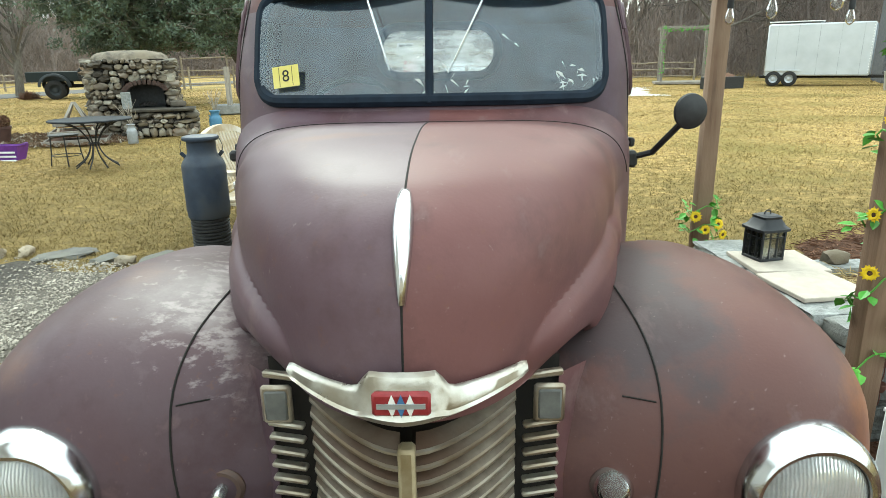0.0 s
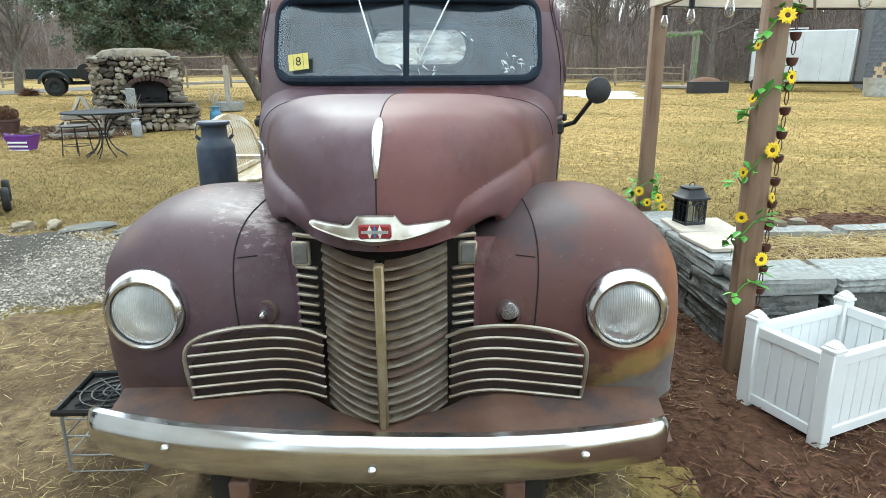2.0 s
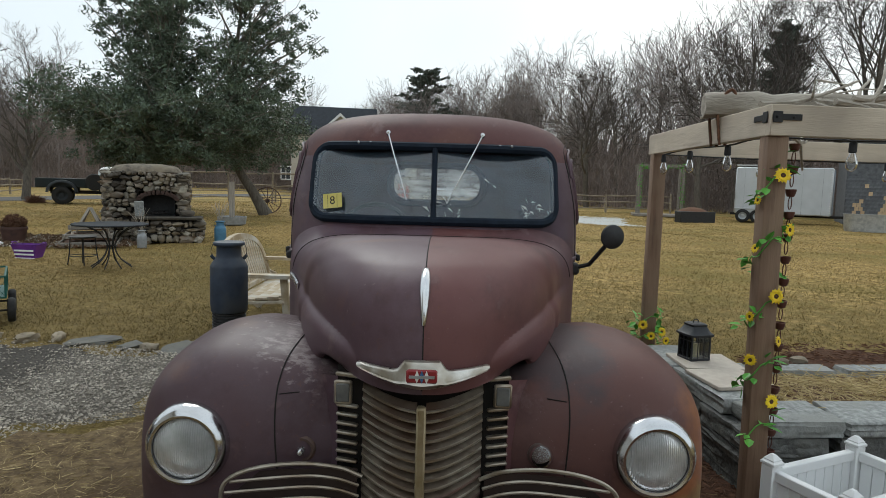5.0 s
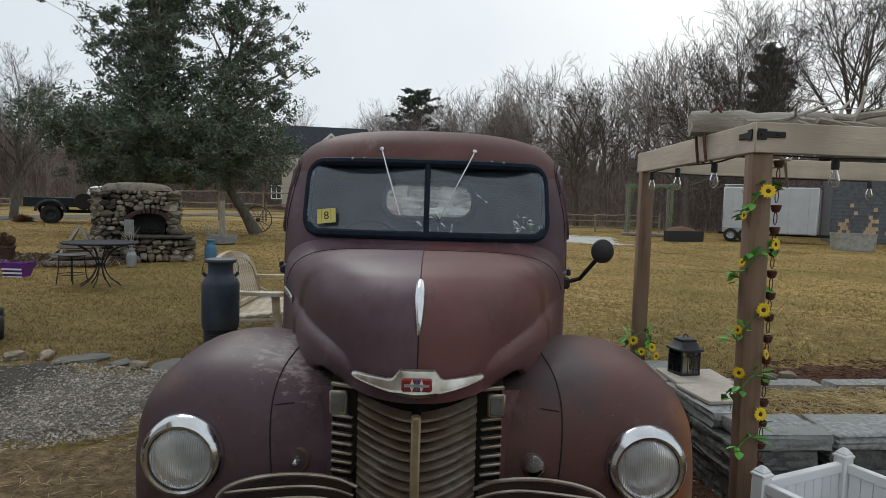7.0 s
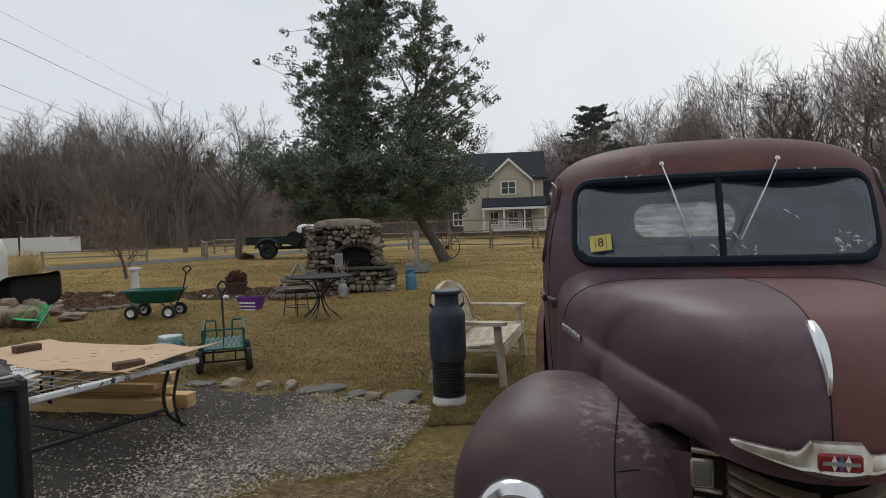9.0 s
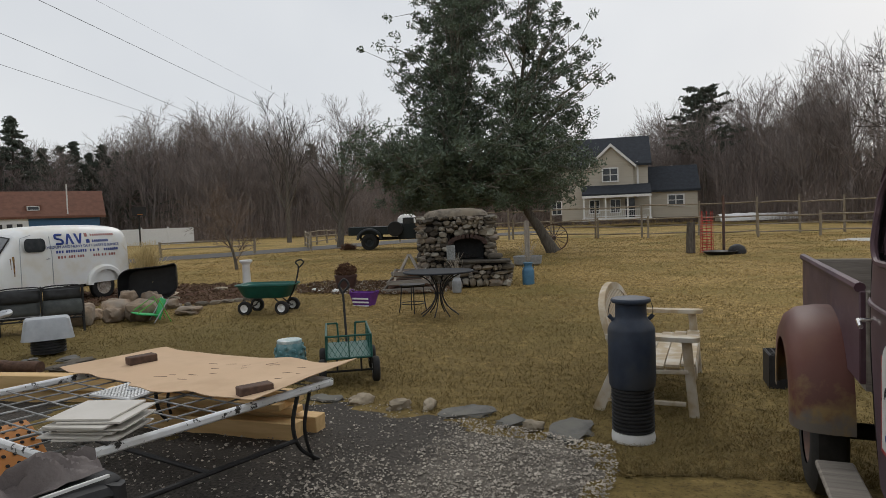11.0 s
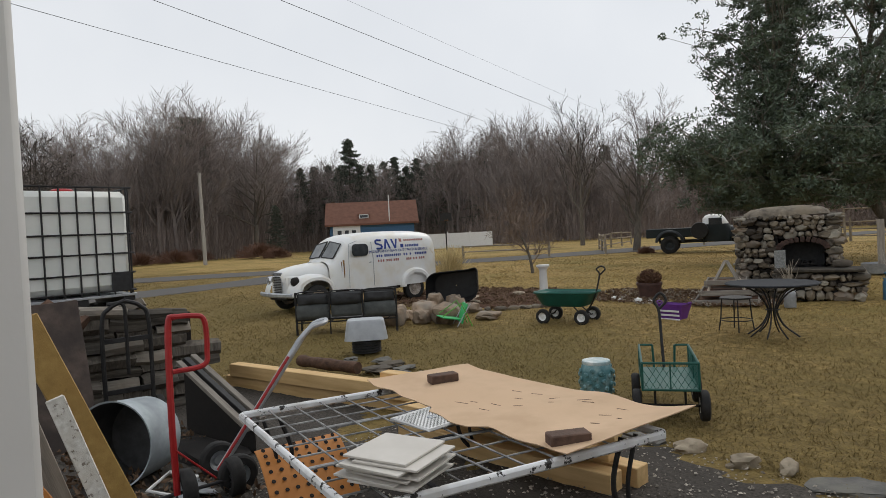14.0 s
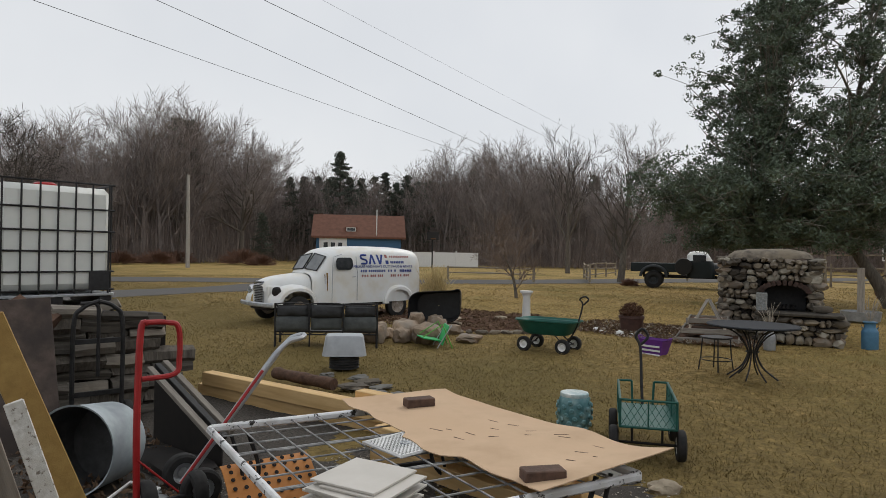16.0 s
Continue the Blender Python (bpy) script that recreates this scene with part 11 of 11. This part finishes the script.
def make_left_clutter():
    g = random.Random(17)
    # galvanised wash tub on its side
    t = thing("wash_tub", Matrix.Translation((-6.85, 0.84, 0.30)) @ Matrix.Rotation(radians(-47), 4, 'Z') @ Matrix.Rotation(radians(84), 4, 'Y'), "galvanised steel tub lying on its side", "tub")
    part("tub_wall", lathe(B(), [(0.27, -0.20), (0.275, -0.19), (0.295, 0.20), (0.302, 0.205), (0.290, 0.20), (0.265, -0.17), (0.001, -0.17)], 40, None, False, True), M["tub_zinc"], t)
    part("tub_inside", lathe(B(), [(0.001, -0.165), (0.262, -0.165), (0.288, 0.198)], 40, None, False, False), M["tub_dark"], t, "inside of the tub, much darker than its wall")
    part("handle", tube(B(), bez([(0.29, -0.06, 0.05), (0.33, -0.04, 0.05), (0.33, 0.04, 0.05), (0.29, 0.06, 0.05)], 4), 0.007, 6), M["tub_zinc"], t)
    # leaning planks beside the house wall
    planks = [((-5.10, 0.10, 1.38), (-5.0, 0.62, 0.0), 0.12, 0.035, "plank_ochre", "yellow pine plank leaning by the corner"),
              ((-4.92, 0.18, 1.06), (-4.8, 0.50, 0.0), 0.068, 0.03, "white_peeling", "white-painted peeling plank leaning by the corner"),
              ((-5.35, 0.02, 1.15), (-5.1, 0.35, 0.0), 0.12, 0.03, "wood_grey", "grey weathered plank leaning by the corner"),
              ((-4.85, 0.02, 0.80), (-4.7, 0.30, 0.0), 0.055, 0.03, "white_peeling", "white-painted peeling plank leaning by the corner"),
              ((-5.0, 0.0, 0.86), (-4.86, 0.42, 0.12), 0.06, 0.02, "orange", "orange plastic strip among planks"),
              ((-5.3, -0.25, 1.2), (-5.0, 0.12, 0.0), 0.18, 0.03, "wood_grey", "grey weathered plank leaning by the corner"),
              ((-4.75, -0.10, 0.7), (-4.62, 0.2, 0.0), 0.10, 0.03, "white_peeling", "white-painted peeling plank leaning by the corner")]
    for a, b, w, th, m_, lab in planks:
        t = thing("leaning_plank", pose(0, 0, 0), lab, "plank", "leaning planks")
        board(t, a, b, w, th, M[m_], "plank_body", (1, 0, 0.2), 0.004)
    t = thing("plywood_sheet", pose(0, 0, 0), "dark weathered plywood sheet leaning on the firewood", "plywood")
    board(t, (-8.25, 0.50, 1.22), (-7.9, 0.56, 0.0), 0.55, 0.02, M["sheet_brown"], "sheet", (1, 0, 0.3), 0.003)
    t = thing("trailer_ramp", pose(0, 0, 0), "dark open-sided metal ramp sloping down from the woodpile", "ramp")
    r0, r1 = Vector((-7.72, 1.44, 0.64)), Vector((-6.62, 1.62, 0.24))
    side = Vector((-0.12, 0.16, 0.0))
    for k in (0.0, 0.5, 1.0):
        board(t, r0 + side * k + Vector((0, 0, 0.02 * k)), r1 + side * k + Vector((0, 0, 0.02 * k)), 0.05, 0.04, M["wood_grey"] if k != 0.5 else M["iron"], "ramp_rail", (0, 0, 1), 0.004)
    # near-black upright panel paints the shade of the open space below the ramp
    bm = B()
    skin(bm, [[Vector((*(r0.lerp(r1, i / 6) + side * 0.4).xy, 0.0)) for i in range(7)], [r0.lerp(r1, i / 6) + side * 0.4 - Vector((0, 0, 0.02)) for i in range(7)]])
    thicken(bm, 0.01)
    part("ramp_skirt", bm, M["dark"], t, "black panel standing in for the shade under the ramp")
    # sheeting takes the cavity black, so the ramp's shade is in its colour
    t = thing("black_sheet", pose(-6.98, 1.40, 0, 0, 0, 12), "black sheeting crumpled on the ground, darkened in colour for the shade below the ramp", "sheeting")
    bm = B()
    rocky(bm, (0, 0, 0.02), (0.95, 0.40, 0.14), g, 3, 0.3)
    part("sheet_skin", bm, M["dark"], t)
    # curved orange panel with rows of holes, half under the table
    t = thing("orange_panel", pose(-5.62, 1.60, 0, 0, 0, -95), "orange perforated plastic panel under the table", "panel")
    def curve(u, v):
        return Vector((-0.28 + 0.56 * v, -0.16 + 0.34 * u, 0.34 - 0.30 * u ** 1.6))
    bm = B()
    skin(bm, [[curve(i / 8, j / 4) for j in range(5)] for i in range(9)])
    thicken(bm, 0.01)
    ps = part("panel_sheet", bm, M["orange"], t)
    for i in range(7):
        for j in range(8):
            p = curve(0.12 + 0.8 * i / 6, 0.08 + 0.84 * j / 7)
            part("hole", lathe(B(), [(0.014, 0.0), (0.001, 0.0005)], 8, Matrix.Translation(p + Vector((0, -0.002, 0.012))) @ Matrix.Rotation(radians(-40), 4, 'X'), False, False), M["dark"], ps, "", False)
    # white odd bits and dead leaves
    t = thing("plastic_tray", pose(-6.35, 0.98, 0.06, 8, 6, 30), "broken white plastic tray on leaf litter", "tray")
    part("tray_sheet", tube(B(), [(-0.12, -0.1, 0), (0.12, -0.1, 0.02), (0.12, 0.1, 0.05), (-0.12, 0.1, 0.03)], 0.012, 5, True), M["trim"], t)
    n = 900
    rg = np.random.default_rng(6)
    c = np.stack([rg.uniform(-8.2, -5.2, n), rg.uniform(0.2, 1.5, n), rg.uniform(0.02, 0.05, n)], 1)
    v, f = leaf_cards(c, np.full(n, 0.05), 1500, 0.035, 2, 0.3)
    o = mesh_np("leaf_litter", v, f, M["leaves_dead"])
    tagged(o, "dry brown leaves blown against the clutter", "leaves", "", "stuff")
    # cabinet with a cloth thrown over the top, by the wall
    # local: x runs from the open corner towards the wall, y to the back
    spot = pose(-2.475, 0.19, 0, 0, 0, -99)
    t = thing("metal_cabinet", spot, "dark teal glass-fronted cabinet with black rounded trim", "cabinet")
    part("cabinet_body", box_part((0.24, -0.045, 0.535), (0.46, 0.05, 1.05), 0.012), M["black"], t)
    part("cabinet_top", box_part((0.24, -0.08, 1.07), (0.48, 0.13, 0.03), 0.012), M["black"], t)
    part("front_pane", box_part((0.255, -0.012, 0.53), (0.40, 0.012, 0.94), 0.006), M["box"], t, "dark teal glossy front")
    part("edge_trim", tube(B(), bez([(0.02, -0.012, 0.02), (0.02, -0.012, 0.98), (0.035, -0.012, 1.04), (0.09, -0.012, 1.058), (0.45, -0.012, 1.062)], 6), 0.022, 8), M["black"], t, "rounded black rubber edge")
    part("pale_edge", box_part((0.25, -0.02, 1.088), (0.44, 0.008, 0.006)), M["trim"], t)
    for k in range(5):
        part("lettering_bar", box_part((0.34 - 0.03 * k, -0.004, 0.62 - 0.004 * k), (0.02, 0.002, 0.007), 0, (0, 8, 0)), M["galv"], t, "", False)
    part("white_label", box_part((0.24, -0.004, 0.50), (0.26, 0.003, 0.16), 0, (0, 8, 0)), M["trim"], t, "", False)
    bm = B()
    rows = []
    for j in range(29):
        row = []
        for i in range(61):
            u, v_ = i / 60, j / 28
            fold = 0.020 + 0.045 * noise.noise(Vector((u * 3.5, v_ * 3 + u * 2, 2))) + 0.022 * (1 - abs(noise.noise(Vector((u * 9 + v_ * 5, v_ * 4, 5)))) * 2.0) + 0.008 * noise.noise(Vector((u * 22, v_ * 8 + u * 9, 8)))
            z = 1.088 + fold * math.sin(v_ * 3.1) ** 0.4 + 0.025 * math.exp(-((u - 0.25) / 0.1) ** 2) * math.sin(v_ * 3.1)
            row.append(Vector((0.03 + 0.42 * u + 0.02 * noise.noise(Vector((v_ * 7, 1, 0))), -0.15 + 0.115 * v_ + 0.012 * noise.noise(Vector((u * 9, 3, 0))), z)))
        rows.append(row)
    skin(bm, rows)
    thicken(bm, 0.003)
    ob = part("rumpled_cloth", bm, M["cloth"], None, "", True, spot)
    tagged(ob, "rumpled grey cloth on the metal cabinet", "cloth")


def make_house_corner():
    """Corner of the building that the camera stands beside."""
    bm = B()
    box(bm, (0, -2.5, 1.55), (0.16, 5.0, 3.1), 0.006)
    w = part("wall_west", bm, M["wall"], None, "", True, pose(-2.69, -0.09, 0, 0, 0, -4))
    tagged(w, "plain off-white painted building wall with small scuffs", "wall", "", "structure")
    g = random.Random(2)
    for k in range(9):
        bm = B()
        box(bm, (0.0815, -0.05 - 0.5 * g.random(), 0.9 + 1.0 * g.random()), (0.003, g.uniform(0.01, 0.03), g.uniform(0.006, 0.014)), 0.001)
        part("scuff", bm, M["galv"], w)
    # unseen wall and roof, added to hold sky light off the pickup's front
    bm = B()
    box(bm, (2.6, -7.2, 1.45), (10.9, 0.16, 2.9), 0.006)
    w2 = part("wall_south", bm, M["house"], None, "", True)
    tagged(w2, "unseen clapboard wall added to darken the front of the pickup", "wall", "", "structure")
    bm = B()
    rows = [[Vector((x, y, z)) for x in (-3.2, 8.3)] for y, z in ((-6.8, 2.90), (-10.2, 4.3), (-13.6, 2.90))]
    skin(bm, rows)
    thicken(bm, 0.12)
    rf = part("roof_south", bm, M["roof"], None, "", True)
    tagged(rf, "unseen dark shingle roof added over the wall that shades the pickup", "roof", "", "structure")
    bm = B()
    box(bm, (-2.62, -2.4, 3.12), (0.6, 5.2, 0.14), 0.01)
    e = part("eave_trim", bm, M["trim"], None, "", True)
    tagged(e, "white eave board above the wall", "trim", "", "structure")


def make_wires_and_pole():
    t = thing("utility_pole", pose(-57.1, 17.7, -0.1), "pale grey leaning utility pole by the road", "pole")
    part("pole_shaft", cyl(B(), (0, 0, 0), (-0.08, -0.05, 7.9), 0.17, 10, 0.12), M["pole"], t)
    for k, (a, b) in enumerate((((-31.66, 3.48, 11.3), (-47.73, 38.54, 11.47)), ((-28.86, 7.34, 11.48), (-47.42, 44.8, 11.62)), ((-27.35, 11.48, 12.0), (-44.52, 55.36, 12.01)), ((-30.15, 16.87, 13.72), (-40.51, 45.75, 13.62)))):
        a, b = Vector(a), Vector(b)
        p0, p1 = a + (a - b) * 1.2, b + (b - a) * 1.0
        w = thing("power_line", pose(0, 0, 0), "thin dark overhead power line", "cable", "overhead lines")
        pts = [p0.lerp(p1, i / 24) for i in range(25)]
        part("cable_run", tube(B(), pts, 0.0125 if k < 3 else 0.006, 4), M["wire"], w)
    # white panel fence and hoop across the road
    f = thing("white_fence", pose(-50.8, 48.5, 0, 0, 0, 50), "white solid panel fence across the road", "fence")
    for k in range(4):
        part("panel", box_part((2.4 * k - 10.8, 0, 0.85), (2.36, 0.06, 1.6), 0.01), M["trim"], f)
        part("post", box_part((2.4 * k - 12.0, 0, 0.9), (0.14, 0.14, 1.8), 0.01), M["trim"], f)
    h = thing("basketball_hoop", pose(-52.6, 40.5, 0, 0, 0, 60), "dark basketball hoop beyond the road", "hoop")
    part("pole", cyl(B(), (0, 0, 0), (0, 0, 3.4), 0.07, 8), M["iron"], h)
    part("backboard", box_part((0, -0.3, 3.3), (1.2, 0.05, 0.8), 0.01), M["iron"], h)
    part("rim", tube(B(), [Vector((0.23 * math.cos(a), -0.6 + 0.23 * math.sin(a), 3.0)) for a in [2 * math.pi * k / 14 for k in range(14)]], 0.015, 5, True), M["orange"], h)
    # russet shrubs along the far verge
    g = random.Random(41)
    for k, (x, y, s) in enumerate(((-66.6, 26.4, 5.6), (-62.5, 26.5, 3.6), (-69, 18.5, 4.6), (-68, 15, 4.2), (-66, 11, 4.2), (-64, 7, 3.8), (-22.5, 30.4, 0.9), (-72, 21.5, 4.4))):
        t = thing("russet_shrub", pose(x, y, 0), "leafless reddish-brown rounded shrub", "shrub", "roadside shrubs")
        segs = []
        for i in range(700):
            a, e = g.uniform(0, 6.28), g.uniform(0.15, 1.45)
            d = Vector((math.cos(a) * math.cos(e), math.sin(a) * math.cos(e), math.sin(e) * 0.62))
            r0, r1 = g.uniform(0.2, 0.7), g.uniform(0.75, 1.05)
            p, q = d * r0 * s * 0.5, d * r1 * s * 0.5 + Vector((g.gauss(0, .1), g.gauss(0, .1), g.gauss(0, .08)))
            segs.append((*p, *q, 0.018, 0.010))
        v, f2 = prisms(segs, 3)
        mesh_np("twig_mass", v, f2, M["shrub"], t)["kind"] = "stuff"
    # tall dry grass by the bed
    t = thing("ornamental_grass", pose(-15.2, 10.6, 0), "clump of tall dry ornamental grass", "grass clump")
    segs = []
    for i in range(420):
        a = g.uniform(0, 6.28)
        h_ = g.uniform(0.5, 1.35)
        sp = g.uniform(0.05, 0.5)
        b0 = Vector((g.gauss(0, .12), g.gauss(0, .12), 0))
        m_ = b0 + Vector((math.cos(a) * sp * 0.4, math.sin(a) * sp * 0.4, h_ * 0.7))
        e = b0 + Vector((math.cos(a) * sp, math.sin(a) * sp, h_))
        segs += [(*b0, *m_, 0.007, 0.006), (*m_, *e, 0.006, 0.003)]
    v, f2 = prisms(segs, 3)
    mesh_np("dry_blades", v, f2, M["straw"], t)["kind"] = "stuff"


make_drain_pipe_stand()
make_garden_bench()
make_fireplace()
make_bistro()
make_lawn_bits()
make_wagon()
make_cart()
make_work_table()
make_lumber()
make_log_and_slates()
make_patio_sofa()


def make_bed_debris():
    g = random.Random(61)
    rg = np.random.default_rng(61)
    litter = [(-12.0, 11.9), (-10.6, 11.0), (-8.7, 10.9), (-7.2, 11.9), (-7.4, 13.0), (-9.2, 13.8), (-11.6, 13.4)]
    for poly, n, size, seed, m_, lab in ((BEDL, 5200, 0.045, 3, "leaves_dead", "dry brown leaves lying on the mulch bed"), (litter, 5200, 0.042, 4, "leaves_dead", "dry brown leaves round the tiered planter"), (litter, 1500, 0.035, 6, "driftwood", "pale twig and bark bits round the tiered planter")):
        xs, ys = [p[0] for p in poly], [p[1] for p in poly]
        x, y = rg.uniform(min(xs), max(xs), 1400), rg.uniform(min(ys), max(ys), 1400)
        k = in_poly(x, y, poly)
        c = np.stack([x[k], y[k], np.full(k.sum(), 0.045)], 1)
        v, f = leaf_cards(c, np.full(len(c), 0.07), n, size, seed, 0.25)
        tagged(mesh_np("leaf_litter", v, f, M[m_]), lab, "leaves", "", "stuff")
    # row of flat stones along the front of the mulch bed
    run = bez([(-12.35, 8.30, 0), (-11.75, 8.75, 0), (-11.25, 9.35, 0), (-11.0, 9.9, 0)], 3)
    for p in run:
        bm = B()
        rocky(bm, (p.x, p.y, 0.035), (g.uniform(0.22, 0.32), g.uniform(0.12, 0.18), 0.10), g, 2, 0.3, 0.4)
        o = part("bed_edging_stone", bm, M["stone"])
        tagged(o, "flat grey-brown stone edging the mulch bed", "stone", "bed edging stones")
    for x, y, s_ in ((-14.2, 9.7, 0.34), (-13.7, 10.1, 0.42), (-13.3, 11.2, 0.40), (-12.5, 11.3, 0.30), (-14.9, 10.5, 0.36), (-12.9, 9.4, 0.26)):
        bm = B()
        rocky(bm, (x, y, 0.05), (s_, s_ * 0.6, 0.12), g, 2, 0.3, 0.4)
        o = part("bed_stone", bm, M["stone_tan"])
        tagged(o, "flat tan stone lying in the mulch bed", "stone", "mulch bed stones")
    for x, y, s_ in ((-10.5, 11.35, 0.13), (-10.25, 11.2, 0.10), (-9.75, 11.15, 0.16), (-9.6, 11.35, 0.09)):
        bm = B()
        rocky(bm, (x, y, s_ * 0.35), (s_, s_ * 0.8, s_ * 0.8), g, 2, 0.3)
        o = part("white_stone", bm, M["trim"])
        tagged(o, "small white stone on the leaf litter", "stone", "white stones")


make_bed_debris()
make_ibc()
make_woodpile()
make_hand_trucks()
make_left_clutter()
make_house_corner()
make_wires_and_pole()
# ---- loose ground cover ----
def scatter_grass():
    rg = np.random.default_rng(1)
    n = 1000000
    r = 3.5 + 40 * rg.random(n) ** 1.7
    a = radians(40) + radians(150) * rg.random(n)
    x, y = -0.5 + r * np.cos(a), r * np.sin(a)
    bad = in_poly(x, y, GRAVEL) | in_poly(x, y, DIRT) | in_poly(x, y, CHIPS) | in_poly(x, y, CHIPS2) | in_poly(x, y, BEDL)
    bad |= (x > 1.3) & (x < 5.5) & (y < 2.6)
    for way, half in ((ROAD, 2.3), (DRIVE, 1.5)):
        for p, q in zip(way, way[1:]):
            w, dl = q - p, (q - p).length
            k = np.clip(((x - p.x) * w.x + (y - p.y) * w.y) / dl ** 2, 0, 1)
            bad |= np.hypot(x - p.x - k * w.x, y - p.y - k * w.y) < half
    tuft = np.sin(x * 2.3 + 1.1 * np.sin(y * 1.9)) * np.sin(y * 2.9 + np.sin(x * 1.3))
    clump = np.sin(x * 13.7 + 3 * np.sin(y * 5.1 + x * 2.3)) * np.sin(y * 17.3 + 3 * np.sin(x * 6.3 - y * 1.7))
    keep = (~bad) & (rg.random(n) < 0.5 + 0.2 * tuft + 0.25 * clump)
    x, y, r = x[keep], y[keep], r[keep]
    n = len(x)
    z = lawn_height(x, y) - 0.004
    h = (0.018 + 0.034 * rg.random(n)) * (0.8 + 0.012 * r)
    th = rg.uniform(0, 6.28, n)
    lean = rg.normal(0, 1.9, n) * h
    w = 0.0027 + 0.00034 * r
    th2 = rg.uniform(0, 6.28, n)
    v = np.stack([np.stack([x - w * np.cos(th), y - w * np.sin(th), z], 1), np.stack([x + w * np.cos(th), y + w * np.sin(th), z], 1), np.stack([x + lean * np.cos(th2), y + lean * np.sin(th2), z + h], 1)], 1).reshape(-1, 3)
    f = np.arange(3 * n).reshape(-1, 3)
    o = mesh_np("grass_blades", v, f, M["grass"])
    tagged(o, "short straw-coloured winter grass blades", "grass", "", "stuff")


def scatter_stones():
    rg = np.random.default_rng(2)
    n = 78000
    x, y = rg.uniform(-6.5, -1.2, n), rg.uniform(-1.2, 4.0, n)
    ins = in_poly(x, y, GRAVEL) & (rg.random(n) < np.clip(1.2 - 0.9 * np.maximum(0, -x - 2.75 + 0.25 * (y - 2.2)) + 0.22 * np.sin(x * 5 + y * 3), 0.11, 1))
    x, y = x[ins], y[ins]
    n = len(x)
    s = 0.0055 + 0.010 * rg.random(n) ** 2.2
    base = np.array([(1, 0, 0), (-1, 0, 0), (0, 1, 0), (0, -1, 0), (0, 0, 0.8), (0, 0, -0.6)], float)
    jit = 1 + 0.35 * rg.normal(size=(n, 6, 1))
    th = rg.uniform(0, 6.28, n)
    c, q = np.cos(th)[:, None], np.sin(th)[:, None]
    p = base[None] * jit * s[:, None, None] * np.stack([np.ones(n), 0.6 + 0.4 * rg.random(n), np.ones(n) * 0.8], 1)[:, None, :]
    px = p[:, :, 0] * c - p[:, :, 1] * q + x[:, None]
    py = p[:, :, 0] * q + p[:, :, 1] * c + y[:, None]
    pz = p[:, :, 2] + 0.030
    v = np.stack([px, py, pz], 2).reshape(-1, 3)
    fb = np.array([(0, 2, 4), (2, 1, 4), (1, 3, 4), (3, 0, 4), (2, 0, 5), (1, 2, 5), (3, 1, 5), (0, 3, 5)])
    f = (np.arange(n)[:, None, None] * 6 + fb[None]).reshape(-1, 3)
    o = mesh_np("gravel_stones", v, f, M["gravel"])
    tagged(o, "loose grey crushed stone", "gravel", "", "stuff")


def scatter_strands(name, poly, n, lo, hi, r, m_, z0, seed, label, cat, box_=None):
    rg = np.random.default_rng(seed)
    xs, ys = [p[0] for p in poly], [p[1] for p in poly]
    x, y = rg.uniform(min(xs), max(xs), n), rg.uniform(min(ys), max(ys), n)
    k = in_poly(x, y, poly) & (np.sin(x * 3.1 + y * 1.7) * np.sin(y * 4.3 - x) + rg.random(n) * 1.4 > 0.25)
    x, y = x[k], y[k]
    n = len(x)
    th, ln = rg.uniform(0, 6.28, n), rg.uniform(lo, hi, n)
    z = z0 + rg.random(n) * 0.012
    seg = np.stack([x, y, z, x + np.cos(th) * ln, y + np.sin(th) * ln, z + rg.normal(0, 0.10, n) * ln, np.full(n, r), np.full(n, r * 0.7)], 1)
    v, f = prisms(seg, 3)
    o = mesh_np(name, v, f, M[m_])
    tagged(o, label, cat, "", "stuff")


scatter_grass()
scatter_stones()
scatter_strands("dry_grass_litter", DIRT, 60000, 0.015, 0.060, 0.0011, "straw_dull", 0.034, 3, "dry grass stems strewn on dirt", "straw")
scatter_strands("pale_straw_stems", DIRT, 9000, 0.03, 0.09, 0.0013, "straw", 0.040, 13, "pale longer straw stems on dirt", "straw")
scatter_strands("straw_bits", CHIPS, 3000, 0.02, 0.06, 0.0014, "straw", 0.05, 8, "stray straw on the mulch", "straw")
scatter_strands("mulch_shreds", CHIPS, 24000, 0.02, 0.07, 0.0038, "chips", 0.046, 4, "shredded reddish bark mulch", "mulch")
scatter_strands("mulch_shreds", CHIPS2, 15000, 0.03, 0.08, 0.005, "chips", 0.042, 5, "shredded reddish bark mulch behind the stone bed", "mulch")
